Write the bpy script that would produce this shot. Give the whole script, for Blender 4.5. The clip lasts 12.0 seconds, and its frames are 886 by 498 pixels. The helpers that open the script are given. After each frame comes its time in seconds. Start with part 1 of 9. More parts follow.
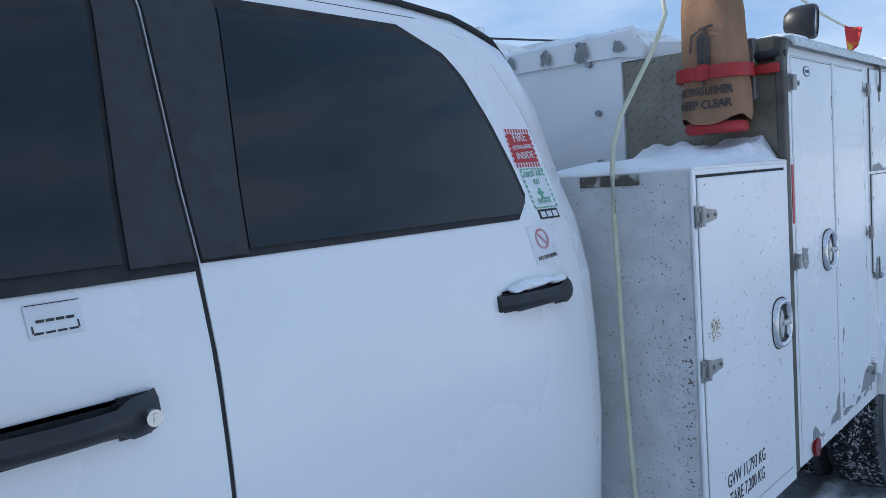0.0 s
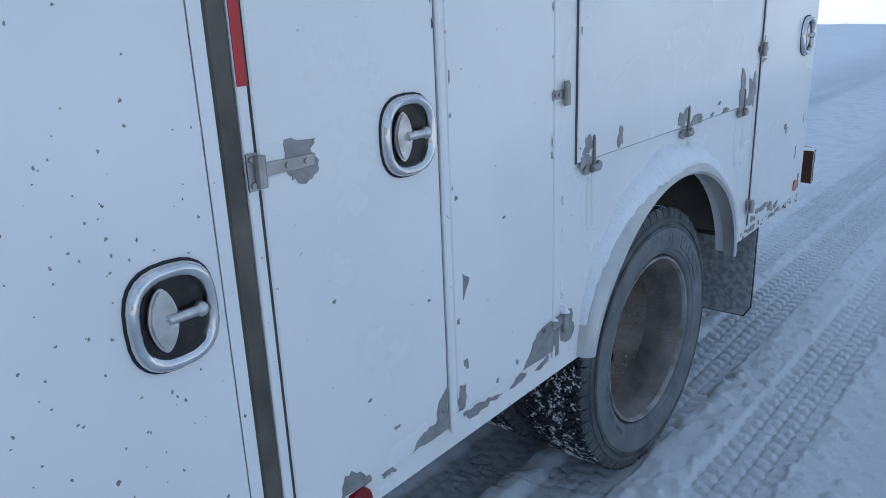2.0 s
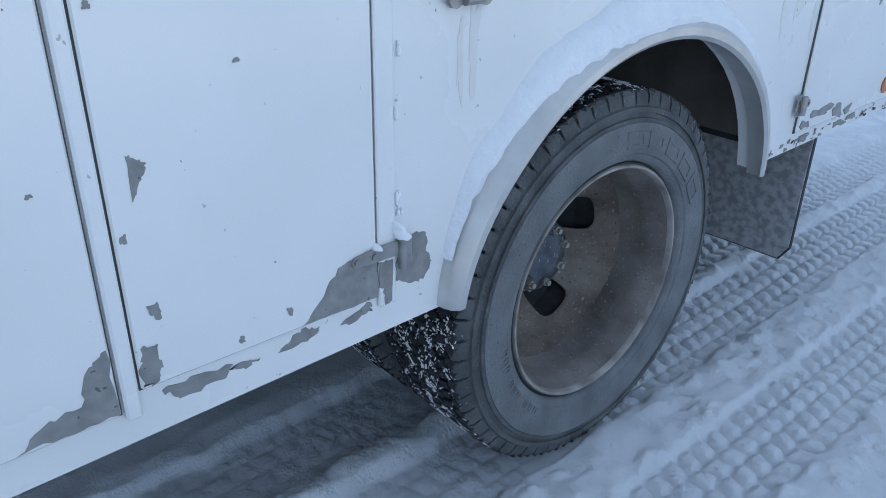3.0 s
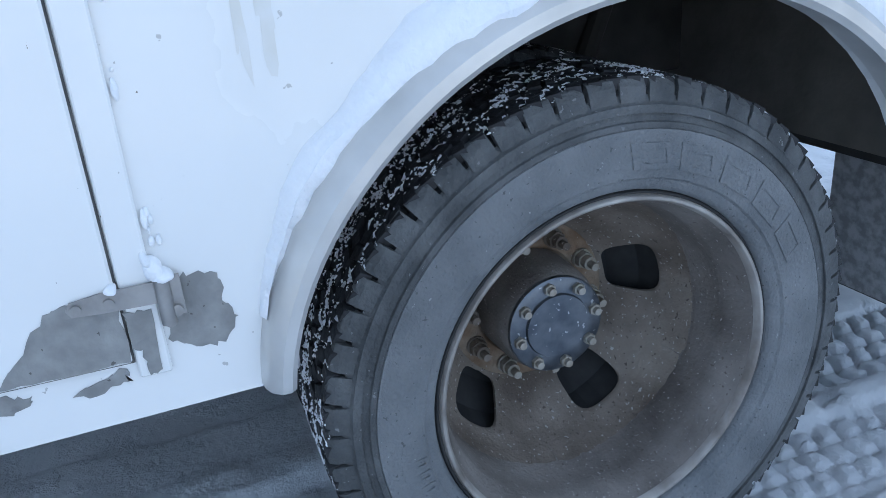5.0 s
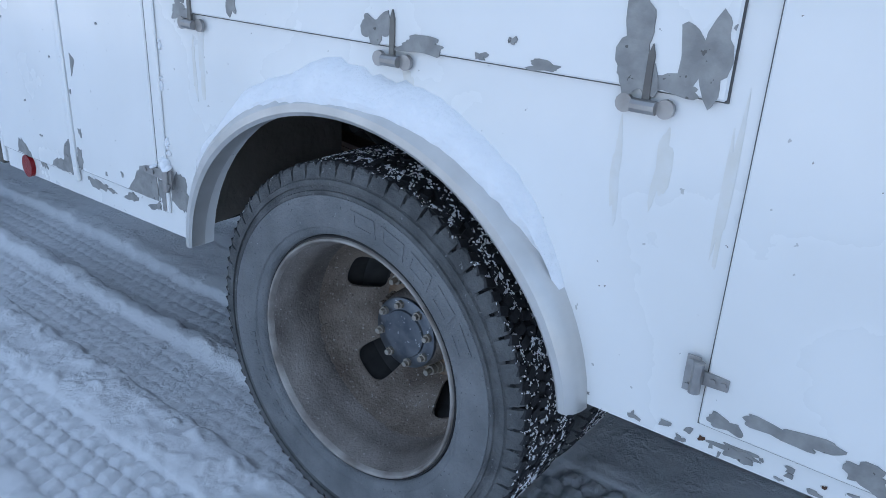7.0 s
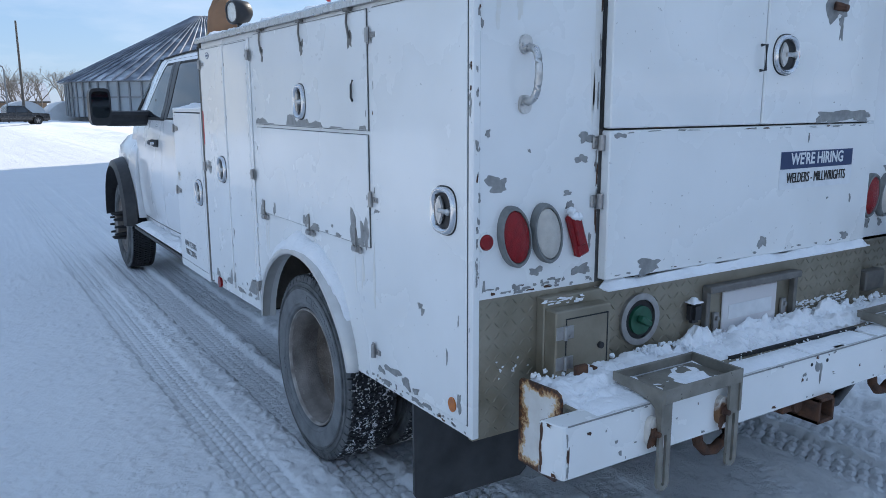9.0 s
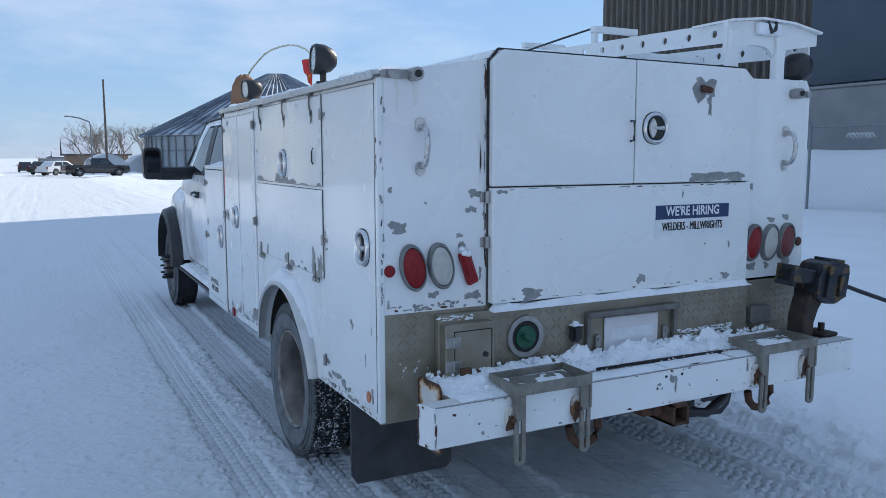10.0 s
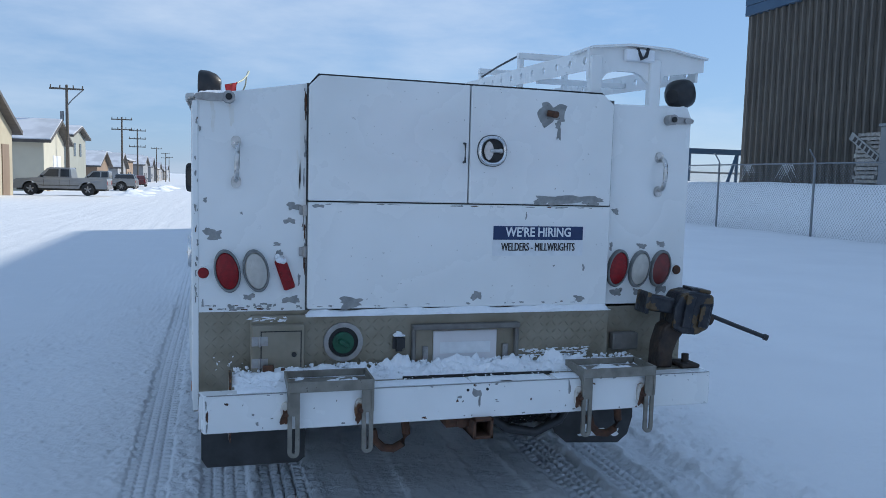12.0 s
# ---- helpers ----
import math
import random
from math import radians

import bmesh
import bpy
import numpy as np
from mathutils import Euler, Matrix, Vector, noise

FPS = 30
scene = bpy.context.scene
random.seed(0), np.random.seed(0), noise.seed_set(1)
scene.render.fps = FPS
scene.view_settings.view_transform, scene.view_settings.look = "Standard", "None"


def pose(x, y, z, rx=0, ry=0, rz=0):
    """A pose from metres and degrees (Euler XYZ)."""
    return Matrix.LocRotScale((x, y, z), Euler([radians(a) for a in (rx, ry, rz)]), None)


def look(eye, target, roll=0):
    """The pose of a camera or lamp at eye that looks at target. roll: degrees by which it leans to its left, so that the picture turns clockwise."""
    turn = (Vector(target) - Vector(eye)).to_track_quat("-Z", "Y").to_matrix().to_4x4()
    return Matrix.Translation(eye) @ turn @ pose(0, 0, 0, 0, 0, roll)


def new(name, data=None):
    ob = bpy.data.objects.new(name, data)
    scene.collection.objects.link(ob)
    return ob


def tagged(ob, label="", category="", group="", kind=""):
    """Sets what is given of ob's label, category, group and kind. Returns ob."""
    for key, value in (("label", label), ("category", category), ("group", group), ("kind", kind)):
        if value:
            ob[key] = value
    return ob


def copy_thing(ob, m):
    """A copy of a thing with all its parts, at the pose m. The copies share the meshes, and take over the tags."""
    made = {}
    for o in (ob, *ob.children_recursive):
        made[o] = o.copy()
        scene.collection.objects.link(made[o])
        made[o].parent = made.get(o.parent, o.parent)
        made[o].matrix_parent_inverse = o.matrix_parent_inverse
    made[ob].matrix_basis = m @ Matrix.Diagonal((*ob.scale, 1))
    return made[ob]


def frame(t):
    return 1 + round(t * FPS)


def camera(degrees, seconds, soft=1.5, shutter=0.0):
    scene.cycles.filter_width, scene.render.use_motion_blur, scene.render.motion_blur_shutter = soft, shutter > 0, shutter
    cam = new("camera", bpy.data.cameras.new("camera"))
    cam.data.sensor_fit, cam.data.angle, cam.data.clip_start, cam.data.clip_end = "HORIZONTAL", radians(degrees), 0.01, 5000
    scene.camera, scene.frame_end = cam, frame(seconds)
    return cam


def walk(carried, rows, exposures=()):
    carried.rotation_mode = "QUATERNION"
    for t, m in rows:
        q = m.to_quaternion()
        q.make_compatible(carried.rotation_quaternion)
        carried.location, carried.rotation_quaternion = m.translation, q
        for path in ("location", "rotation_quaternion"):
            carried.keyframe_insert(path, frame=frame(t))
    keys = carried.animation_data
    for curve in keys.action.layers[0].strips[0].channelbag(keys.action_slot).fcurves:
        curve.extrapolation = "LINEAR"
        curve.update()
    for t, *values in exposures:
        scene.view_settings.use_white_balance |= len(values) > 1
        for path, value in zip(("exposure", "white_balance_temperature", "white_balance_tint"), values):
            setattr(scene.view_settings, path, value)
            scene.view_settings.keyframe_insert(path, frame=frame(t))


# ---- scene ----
cam = camera(59.4, 12.0, 0.5)
PATH = [
    (0, (-1.99, 4.944, 1.434), (-0.629, 3.488, 1.268), -4.0),
    (0.5, (-2.062, 4.506, 1.454), (-0.826, 2.94, 1.302), -5.8),
    (1, (-2.06, 4.078, 1.432), (-0.856, 2.496, 1.215), -5.6),
    (1.5, (-2.038, 3.643, 1.395), (-0.82, 2.103, 1.017), -4.7),
    (2, (-2.055, 3.16, 1.347), (-0.808, 1.724, 0.729), -2.3),
    (2.5, (-1.981, 2.709, 1.246), (-0.697, 1.415, 0.423), -0.5),
    (2.7, (-1.976, 2.544, 1.211), (-0.673, 1.323, 0.312), 0.3),
    (4.3, (-1.853, 2.038, 0.697), (-0.222, 1.048, 0.098), -2.2),
    (4.5, (-1.863, 1.989, 0.78), (-0.201, 1.068, 0.157), -2.7),
    (5, (-1.917, 1.718, 0.937), (-0.171, 1.104, 0.18), -4.4),
    (5.5, (-1.886, 1.45, 0.979), (-0.103, 1.303, 0.086), -5.6),
    (6, (-1.819, 1.079, 0.998), (-0.107, 1.485, 0.046), -3.8),
    (6.5, (-1.913, 0.7, 1.056), (-0.308, 1.528, 0.196), 0.9),
    (6.7, (-1.992, 0.556, 1.088), (-0.439, 1.508, 0.264), 2.4),
    (8.3, (-2.288, -0.982, 1.429), (-1.162, 0.588, 0.911), -0.2),
    (8.5, (-2.32, -1.19, 1.437), (-1.216, 0.408, 0.961), -0.2),
    (8.8, (-2.338, -1.493, 1.451), (-1.273, 0.148, 1.035), -0.1),
    (9, (-2.327, -1.688, 1.46), (-1.284, -0.022, 1.09), -0.2),
    (9.5, (-2.307, -2.146, 1.49), (-1.325, -0.429, 1.194), -0.3),
    (10, (-2.226, -2.536, 1.5), (-1.316, -0.771, 1.262), -0.1),
    (10.5, (-2.076, -2.872, 1.493), (-1.243, -1.064, 1.298), 0.4),
    (11, (-1.872, -3.151, 1.502), (-1.124, -1.304, 1.331), 0.9),
    (11.5, (-1.477, -3.267, 1.5), (-0.827, -1.382, 1.336), 1.3),
    (12, (-1.068, -3.22, 1.488), (-0.519, -1.305, 1.308), 1.5),
]
LIGHT = [(0, 1.87, 6310, 11), (1, 1.79, 6380, 11), (2, 1.85, 6430, 10), (2.7, 2.09, 6530, 10), (4.3, 2.57, 6680, 10), (5.2, 2.67, 6680, 11), (6.0, 2.83, 6630, 12), (6.45, 2.53, 6610, 12), (6.7, 2.45, 6580, 12), (8.3, 2.05, 6510, 11), (9.2, 1.89, 6430, 11), (10.2, 1.75, 6260, 10), (12, 1.62, 6110, 9)]
walk(cam, [(t, look(eye, target, roll)) for t, eye, target, roll in PATH], LIGHT)

# ---- light ----
SUN = Vector((0.831, 0.333, 0.446))
world = bpy.data.worlds.new("winter_sky")
scene.world = world
world.use_nodes = True
wn, wl = world.node_tree.nodes, world.node_tree.links
wn.clear()
w_out = wn.new("ShaderNodeOutputWorld")
w_bg = wn.new("ShaderNodeBackground")
w_sky = wn.new("ShaderNodeTexSky")
w_sky.sky_type = "NISHITA"
w_sky.sun_disc = False
w_sky.sun_elevation = radians(26.5)
w_sky.sun_rotation = radians(68.1)
w_sky.altitude = 900
w_sky.air_density = 1.15
w_sky.dust_density = 0.1
w_sky.ozone_density = 3.5
w_co = wn.new("ShaderNodeTexCoord")
w_map = wn.new("ShaderNodeMapping")
w_map.inputs["Scale"].default_value = (1.0, 1.0, 3.6)
w_noise = wn.new("ShaderNodeTexNoise")
w_noise.inputs["Scale"].default_value = 2.3
w_noise.inputs["Detail"].default_value = 7
w_noise.inputs["Roughness"].default_value = 0.58
w_ramp = wn.new("ShaderNodeValToRGB")
w_ramp.color_ramp.elements[0].position = 0.44
w_ramp.color_ramp.elements[1].position = 0.72
w_mix = wn.new("ShaderNodeMixRGB")
w_mix.inputs[2].default_value = (4.7, 5.1, 5.7, 1)
wl.new(w_co.outputs["Generated"], w_map.inputs[0])
wl.new(w_map.outputs[0], w_noise.inputs["Vector"])
wl.new(w_noise.outputs["Fac"], w_ramp.inputs[0])
w_cut = wn.new("ShaderNodeMath")
w_cut.operation = "MULTIPLY"
w_cut.inputs[1].default_value = 0.55
wl.new(w_ramp.outputs[0], w_cut.inputs[0])
wl.new(w_cut.outputs[0], w_mix.inputs[0])
w_veil = wn.new("ShaderNodeMixRGB")
w_veil.inputs[0].default_value = 0.8
w_veil.inputs[2].default_value = (1.55, 2.45, 3.9, 1)
wl.new(w_sky.outputs[0], w_veil.inputs[1])
wl.new(w_veil.outputs[0], w_mix.inputs[1])
wl.new(w_mix.outputs[0], w_bg.inputs[0])
w_bg.inputs[1].default_value = 0.054
wl.new(w_bg.outputs[0], w_out.inputs[0])
sun = new("sun", bpy.data.lights.new("sun", "SUN"))
sun.data.energy, sun.data.angle, sun.data.color = 1.35, radians(0.55), (1.0, 0.93, 0.82)
sun.matrix_world = look(SUN * 60, (0, 0, 0))


# ---- materials ----
def mat(name, col, col2=None, rough=0.5, metal=0.0, scale=6.0, bump=0.0, bump_scale=60.0, detail=5, lo=0.35, hi=0.7, coat=0.0, spec=0.5, vary=0.0, spots=None, rough2=None):
    """A surface of two tones mixed by noise, with fine relief; spots = (colour, size, threshold, ...)."""
    m = bpy.data.materials.new(name)
    m.use_nodes = True
    n, l = m.node_tree.nodes, m.node_tree.links
    b = n["Principled BSDF"]
    co = n.new("ShaderNodeTexCoord")
    geo = n.new("ShaderNodeNewGeometry")
    pos = geo.outputs["Position"]
    b.inputs["Metallic"].default_value = metal
    b.inputs["Roughness"].default_value = rough
    b.inputs["Specular IOR Level"].default_value = spec
    b.inputs["Coat Weight"].default_value = coat
    col2 = col2 or tuple(min(1, c * 0.88) for c in col)
    nz = n.new("ShaderNodeTexNoise")
    nz.inputs["Scale"].default_value, nz.inputs["Detail"].default_value = scale, detail
    l.new(pos, nz.inputs["Vector"])
    rp = n.new("ShaderNodeValToRGB")
    rp.color_ramp.elements[0].position, rp.color_ramp.elements[1].position = lo, hi
    rp.color_ramp.elements[0].color, rp.color_ramp.elements[1].color = (*col, 1), (*col2, 1)
    l.new(nz.outputs["Fac"], rp.inputs[0])
    last = rp.outputs[0]
    if spots:
        for colour, size, limit in spots:
            sn = n.new("ShaderNodeTexNoise")
            sn.inputs["Scale"].default_value, sn.inputs["Detail"].default_value = size, 3
            l.new(pos, sn.inputs["Vector"])
            th = n.new("ShaderNodeMath")
            th.operation = "GREATER_THAN"
            th.inputs[1].default_value = limit
            l.new(sn.outputs["Fac"], th.inputs[0])
            mx = n.new("ShaderNodeMixRGB")
            mx.inputs[2].default_value = (*colour, 1)
            l.new(th.outputs[0], mx.inputs[0])
            l.new(last, mx.inputs[1])
            last = mx.outputs[0]
    if vary:
        oi = n.new("ShaderNodeObjectInfo")
        hv = n.new("ShaderNodeHueSaturation")
        mr = n.new("ShaderNodeMapRange")
        mr.inputs[3].default_value, mr.inputs[4].default_value = 1 - vary, 1 + vary
        l.new(oi.outputs["Random"], mr.inputs[0])
        l.new(mr.outputs[0], hv.inputs["Value"])
        l.new(last, hv.inputs["Color"])
        last = hv.outputs[0]
    l.new(last, b.inputs["Base Color"])
    if rough2 is not None:
        rr = n.new("ShaderNodeMapRange")
        rr.inputs[1].default_value, rr.inputs[2].default_value = lo, hi
        rr.inputs[3].default_value, rr.inputs[4].default_value = rough, rough2
        l.new(nz.outputs["Fac"], rr.inputs[0])
        l.new(rr.outputs[0], b.inputs["Roughness"])
    if bump:
        bn = n.new("ShaderNodeTexNoise")
        bn.inputs["Scale"].default_value, bn.inputs["Detail"].default_value = bump_scale, 4
        l.new(pos, bn.inputs["Vector"])
        bp = n.new("ShaderNodeBump")
        bp.inputs["Strength"].default_value, bp.inputs["Distance"].default_value = bump, 0.01
        l.new(bn.outputs["Fac"], bp.inputs["Height"])
        l.new(bp.outputs[0], b.inputs["Normal"])
    return m


M_WHITE = mat("white_body_paint", (0.86, 0.86, 0.845), (0.77, 0.77, 0.75), 0.20, scale=2.2, detail=9, bump=0.10, bump_scale=6, coat=0.4, rough2=0.36, spots=[((0.55, 0.54, 0.52), 60, 0.735), ((0.20, 0.19, 0.18), 34, 0.785), ((0.24, 0.22, 0.20), 95, 0.775)])
M_CAB = mat("white_cab_paint", (0.85, 0.85, 0.85), (0.79, 0.79, 0.79), 0.22, scale=1.6, bump=0.02, bump_scale=7, coat=0.5, rough2=0.34)
M_PIT = mat("pitted_white_paint", (0.58, 0.58, 0.57), (0.70, 0.70, 0.69), 0.5, scale=14, bump=0.25, bump_scale=120, spots=[((0.22, 0.20, 0.19), 90, 0.70)])
M_SEAM = mat("grimy_joint", (0.09, 0.09, 0.09), (0.14, 0.136, 0.13), 0.8, scale=20)
M_SPECK = mat("speckled_white_paint", (0.86, 0.86, 0.85), (0.79, 0.79, 0.78), 0.3, scale=3, bump=0.05, bump_scale=12, coat=0.25, spots=[((0.20, 0.19, 0.18), 42, 0.735)])
M_CHIP = mat("bare_metal_chip", (0.24, 0.24, 0.235), (0.35, 0.35, 0.34), 0.5, 0.3, scale=38, detail=8, bump=0.15, bump_scale=110, spots=[((0.13, 0.125, 0.12), 70, 0.68)])
M_RUST = mat("rust", (0.125, 0.058, 0.032), (0.055, 0.032, 0.024), 0.9, scale=28, detail=9, bump=0.5, bump_scale=120)
M_RUSTPAINT = mat("rust_eaten_paint", (0.66, 0.62, 0.56), (0.20, 0.10, 0.045), 0.7, scale=11, detail=9, lo=0.52, hi=0.58, bump=0.4, bump_scale=80)
M_STREAK = mat("rust_streak", (0.735, 0.715, 0.66), (0.775, 0.77, 0.75), 0.4, scale=30, detail=9, bump=0.03)
M_DIAMOND = mat("diamond_plate", (0.245, 0.218, 0.162), (0.365, 0.328, 0.26), 0.42, 0.6, scale=9, bump=0.12, bump_scale=70, rough2=0.62)
M_CHROME = mat("chrome", (0.72, 0.72, 0.73), (0.60, 0.60, 0.60), 0.12, 1.0, scale=20, rough2=0.24)
M_STEEL = mat("dull_steel", (0.42, 0.41, 0.40), (0.30, 0.29, 0.28), 0.42, 0.8, scale=30, bump=0.08, bump_scale=90)
M_POLISHED = mat("worn_polished_steel", (0.66, 0.65, 0.64), (0.46, 0.45, 0.43), 0.26, 0.9, scale=40, bump=0.06, bump_scale=90, rough2=0.45)
M_GREYSTEEL = mat("painted_grey_steel", (0.15, 0.14, 0.13), (0.22, 0.21, 0.19), 0.55, 0.3, scale=18, bump=0.15, bump_scale=80)
M_TRAY = mat("tan_grey_steel", (0.20, 0.185, 0.155), (0.30, 0.28, 0.24), 0.5, 0.4, scale=18, detail=8, bump=0.15, bump_scale=80, spots=[((0.12, 0.105, 0.085), 60, 0.70)])
M_BLACK = mat("black_plastic", (0.018, 0.018, 0.02), (0.03, 0.03, 0.032), 0.42, scale=30, bump=0.06, bump_scale=200)
M_MATTE = mat("black_rubber_seal", (0.02, 0.02, 0.021), (0.035, 0.035, 0.035), 0.8, scale=30)
M_GLASS = mat("tinted_glass", (0.003, 0.007, 0.010), (0.005, 0.010, 0.014), 0.03, scale=2, spec=0.5)
M_TYRE = mat("dusty_tyre_rubber", (0.142, 0.150, 0.156), (0.222, 0.231, 0.237), 0.85, scale=11, detail=14, lo=0.34, hi=0.68, bump=0.5, bump_scale=210, spec=0.3, spots=[((0.11, 0.116, 0.12), 150, 0.69), ((0.30, 0.305, 0.31), 120, 0.735)])
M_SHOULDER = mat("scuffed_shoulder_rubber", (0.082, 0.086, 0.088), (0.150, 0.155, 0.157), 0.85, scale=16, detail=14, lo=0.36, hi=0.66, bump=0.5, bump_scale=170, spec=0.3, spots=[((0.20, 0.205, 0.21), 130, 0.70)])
M_TREAD = mat("tread_rubber", (0.018, 0.018, 0.02), (0.035, 0.036, 0.04), 0.7, scale=40, bump=0.3, bump_scale=120)
M_RIM = mat("dirty_steel_wheel", (0.110, 0.094, 0.083), (0.285, 0.255, 0.232), 0.6, 0.05, scale=9, detail=15, lo=0.34, hi=0.72, bump=0.3, bump_scale=160, spots=[((0.42, 0.39, 0.365), 190, 0.675), ((0.12, 0.098, 0.085), 150, 0.675)])
M_DISC = mat("grimy_wheel_disc", (0.135, 0.104, 0.082), (0.335, 0.285, 0.24), 0.65, 0.05, scale=10, detail=15, lo=0.34, hi=0.72, bump=0.35, bump_scale=150, spots=[((0.47, 0.44, 0.41), 170, 0.665), ((0.11, 0.088, 0.072), 140, 0.665)])
M_HUBRUST = mat("rusty_hub_face", (0.22, 0.135, 0.082), (0.37, 0.29, 0.22), 0.75, 0.05, scale=24, detail=12, lo=0.36, hi=0.66, bump=0.4, bump_scale=140, spots=[((0.42, 0.38, 0.34), 160, 0.69)])
M_HUB = mat("hub_cap_steel", (0.115, 0.132, 0.155), (0.22, 0.24, 0.265), 0.28, 0.8, scale=30, detail=9, rough2=0.5, spots=[((0.55, 0.57, 0.59), 95, 0.685)])
M_NUT = mat("pale_corroded_nut", (0.46, 0.43, 0.38), (0.32, 0.28, 0.23), 0.6, 0.5, scale=60)
M_OCHRE = mat("ochre_rust", (0.50, 0.34, 0.11), (0.32, 0.19, 0.07), 0.85, scale=40)
M_UNDER = mat("grimy_chassis", (0.035, 0.033, 0.03), (0.08, 0.073, 0.065), 0.8, scale=10, bump=0.3, bump_scale=40)
M_WELL = mat("grimy_well_lining", (0.16, 0.145, 0.125), (0.24, 0.22, 0.19), 0.8, scale=9, bump=0.2, bump_scale=50)
M_SPRING = mat("leaf_spring_steel", (0.22, 0.14, 0.10), (0.32, 0.23, 0.17), 0.7, 0.4, scale=20)
M_FLAP = mat("mud_flap_rubber", (0.035, 0.036, 0.038), (0.07, 0.072, 0.075), 0.7, scale=8, bump=0.1, bump_scale=60)
M_FLAPFRONT = mat("grey_mud_flap", (0.30, 0.30, 0.30), (0.50, 0.50, 0.505), 0.6, 0.2, scale=45, detail=9, lo=0.4, hi=0.6, bump=0.2, bump_scale=60)
M_RED = mat("red_lens", (0.27, 0.006, 0.010), (0.19, 0.005, 0.008), 0.32, scale=60, bump=0.3, bump_scale=220, coat=0.15, spec=0.3)
M_DULLRED = mat("dirty_red_lens", (0.20, 0.03, 0.028), (0.12, 0.03, 0.028), 0.45, scale=30, bump=0.2, bump_scale=220)
M_CLEAR = mat("frosted_lens", (0.46, 0.43, 0.385), (0.56, 0.53, 0.48), 0.35, scale=30, bump=0.3, bump_scale=220, coat=0.3)
M_AMBER = mat("amber_lens", (0.55, 0.15, 0.01), (0.40, 0.10, 0.01), 0.25, scale=40, coat=0.5)
M_LAMPGLASS = mat("lamp_glass", (0.62, 0.62, 0.58), (0.75, 0.75, 0.72), 0.12, 0.4, scale=50, bump=0.3, bump_scale=150, coat=0.6)
M_CANVAS = mat("tan_canvas", (0.36, 0.20, 0.115), (0.26, 0.145, 0.08), 0.85, scale=7, bump=0.35, bump_scale=180)
M_REDSTRAP = mat("red_strap", (0.46, 0.025, 0.025), (0.34, 0.02, 0.02), 0.5, scale=20, bump=0.1)
M_INK = mat("black_ink", (0.03, 0.028, 0.028), (0.07, 0.06, 0.055), 0.7, scale=60)
M_NAVY = mat("navy_print", (0.012, 0.03, 0.10), (0.016, 0.04, 0.12), 0.45, scale=30)
M_PRINTWHITE = mat("white_print", (0.78, 0.79, 0.80), (0.70, 0.71, 0.72), 0.45, scale=30)
M_PRINTRED = mat("red_print", (0.52, 0.03, 0.035), (0.45, 0.03, 0.03), 0.45, scale=30)
M_PRINTGREEN = mat("green_print", (0.10, 0.38, 0.22), (0.16, 0.42, 0.27), 0.5, scale=30)
M_HOSE = mat("pale_yellow_hose", (0.52, 0.52, 0.36), (0.62, 0.62, 0.48), 0.5, scale=25)
M_GREENPLUG = mat("green_plug", (0.015, 0.11, 0.06), (0.01, 0.07, 0.04), 0.4, scale=30)
M_FLAG = mat("red_yellow_flag", (0.62, 0.05, 0.05), (0.62, 0.48, 0.05), 0.8, scale=9, lo=0.5, hi=0.55)
M_SNOWCAP = mat("settled_snow", (0.90, 0.91, 0.925), (0.85, 0.865, 0.885), 0.75, scale=22, bump=0.5, bump_scale=90, spec=0.25)
M_VISE = mat("oily_black_casting", (0.016, 0.02, 0.028), (0.055, 0.055, 0.06), 0.38, 0.4, scale=16, detail=9, bump=0.5, bump_scale=45, spots=[((0.11, 0.075, 0.04), 15, 0.57)])
M_PLATEBLANK = mat("blank_plate", (0.66, 0.63, 0.63), (0.72, 0.70, 0.70), 0.5, scale=8)
M_SIDING = mat("brown_grey_siding", (0.105, 0.095, 0.082), (0.13, 0.118, 0.10), 0.55, 0.1, scale=0.8, vary=0.06)
M_BLUETRIM = mat("blue_metal_trim", (0.03, 0.075, 0.14), (0.04, 0.09, 0.16), 0.45, 0.1, scale=1.0, vary=0.05)
M_DARKDOOR = mat("slate_blue_door", (0.05, 0.075, 0.105), (0.06, 0.085, 0.115), 0.5, 0.1, scale=1.0)
M_GREYPANEL = mat("grey_container_wall", (0.19, 0.195, 0.20), (0.235, 0.24, 0.245), 0.6, scale=1.3, bump=0.1, bump_scale=12)
M_GALV = mat("galvanised_fence", (0.20, 0.215, 0.23), (0.27, 0.285, 0.30), 0.5, 0.6, scale=20)
M_WOOD = mat("weathered_pallet_wood", (0.27, 0.25, 0.22), (0.42, 0.40, 0.37), 0.85, scale=9, bump=0.2, vary=0.2)
M_POLE = mat("grey_wood_pole", (0.10, 0.085, 0.07), (0.16, 0.14, 0.12), 0.9, scale=8)
M_TAN = mat("tan_stucco", (0.46, 0.41, 0.30), (0.41, 0.36, 0.26), 0.8, scale=1.2, bump=0.1, bump_scale=20)
M_CREAM = mat("cream_siding", (0.56, 0.53, 0.43), (0.52, 0.49, 0.40), 0.7, scale=1.0)
M_SAGE = mat("sage_siding", (0.35, 0.36, 0.32), (0.31, 0.32, 0.28), 0.7, scale=1.0)
M_BROWNSID = mat("brown_siding", (0.28, 0.20, 0.14), (0.24, 0.17, 0.12), 0.7, scale=1.0, vary=0.25)
M_GREYSID = mat("grey_siding", (0.34, 0.35, 0.37), (0.29, 0.30, 0.32), 0.7, scale=1.0, vary=0.2)
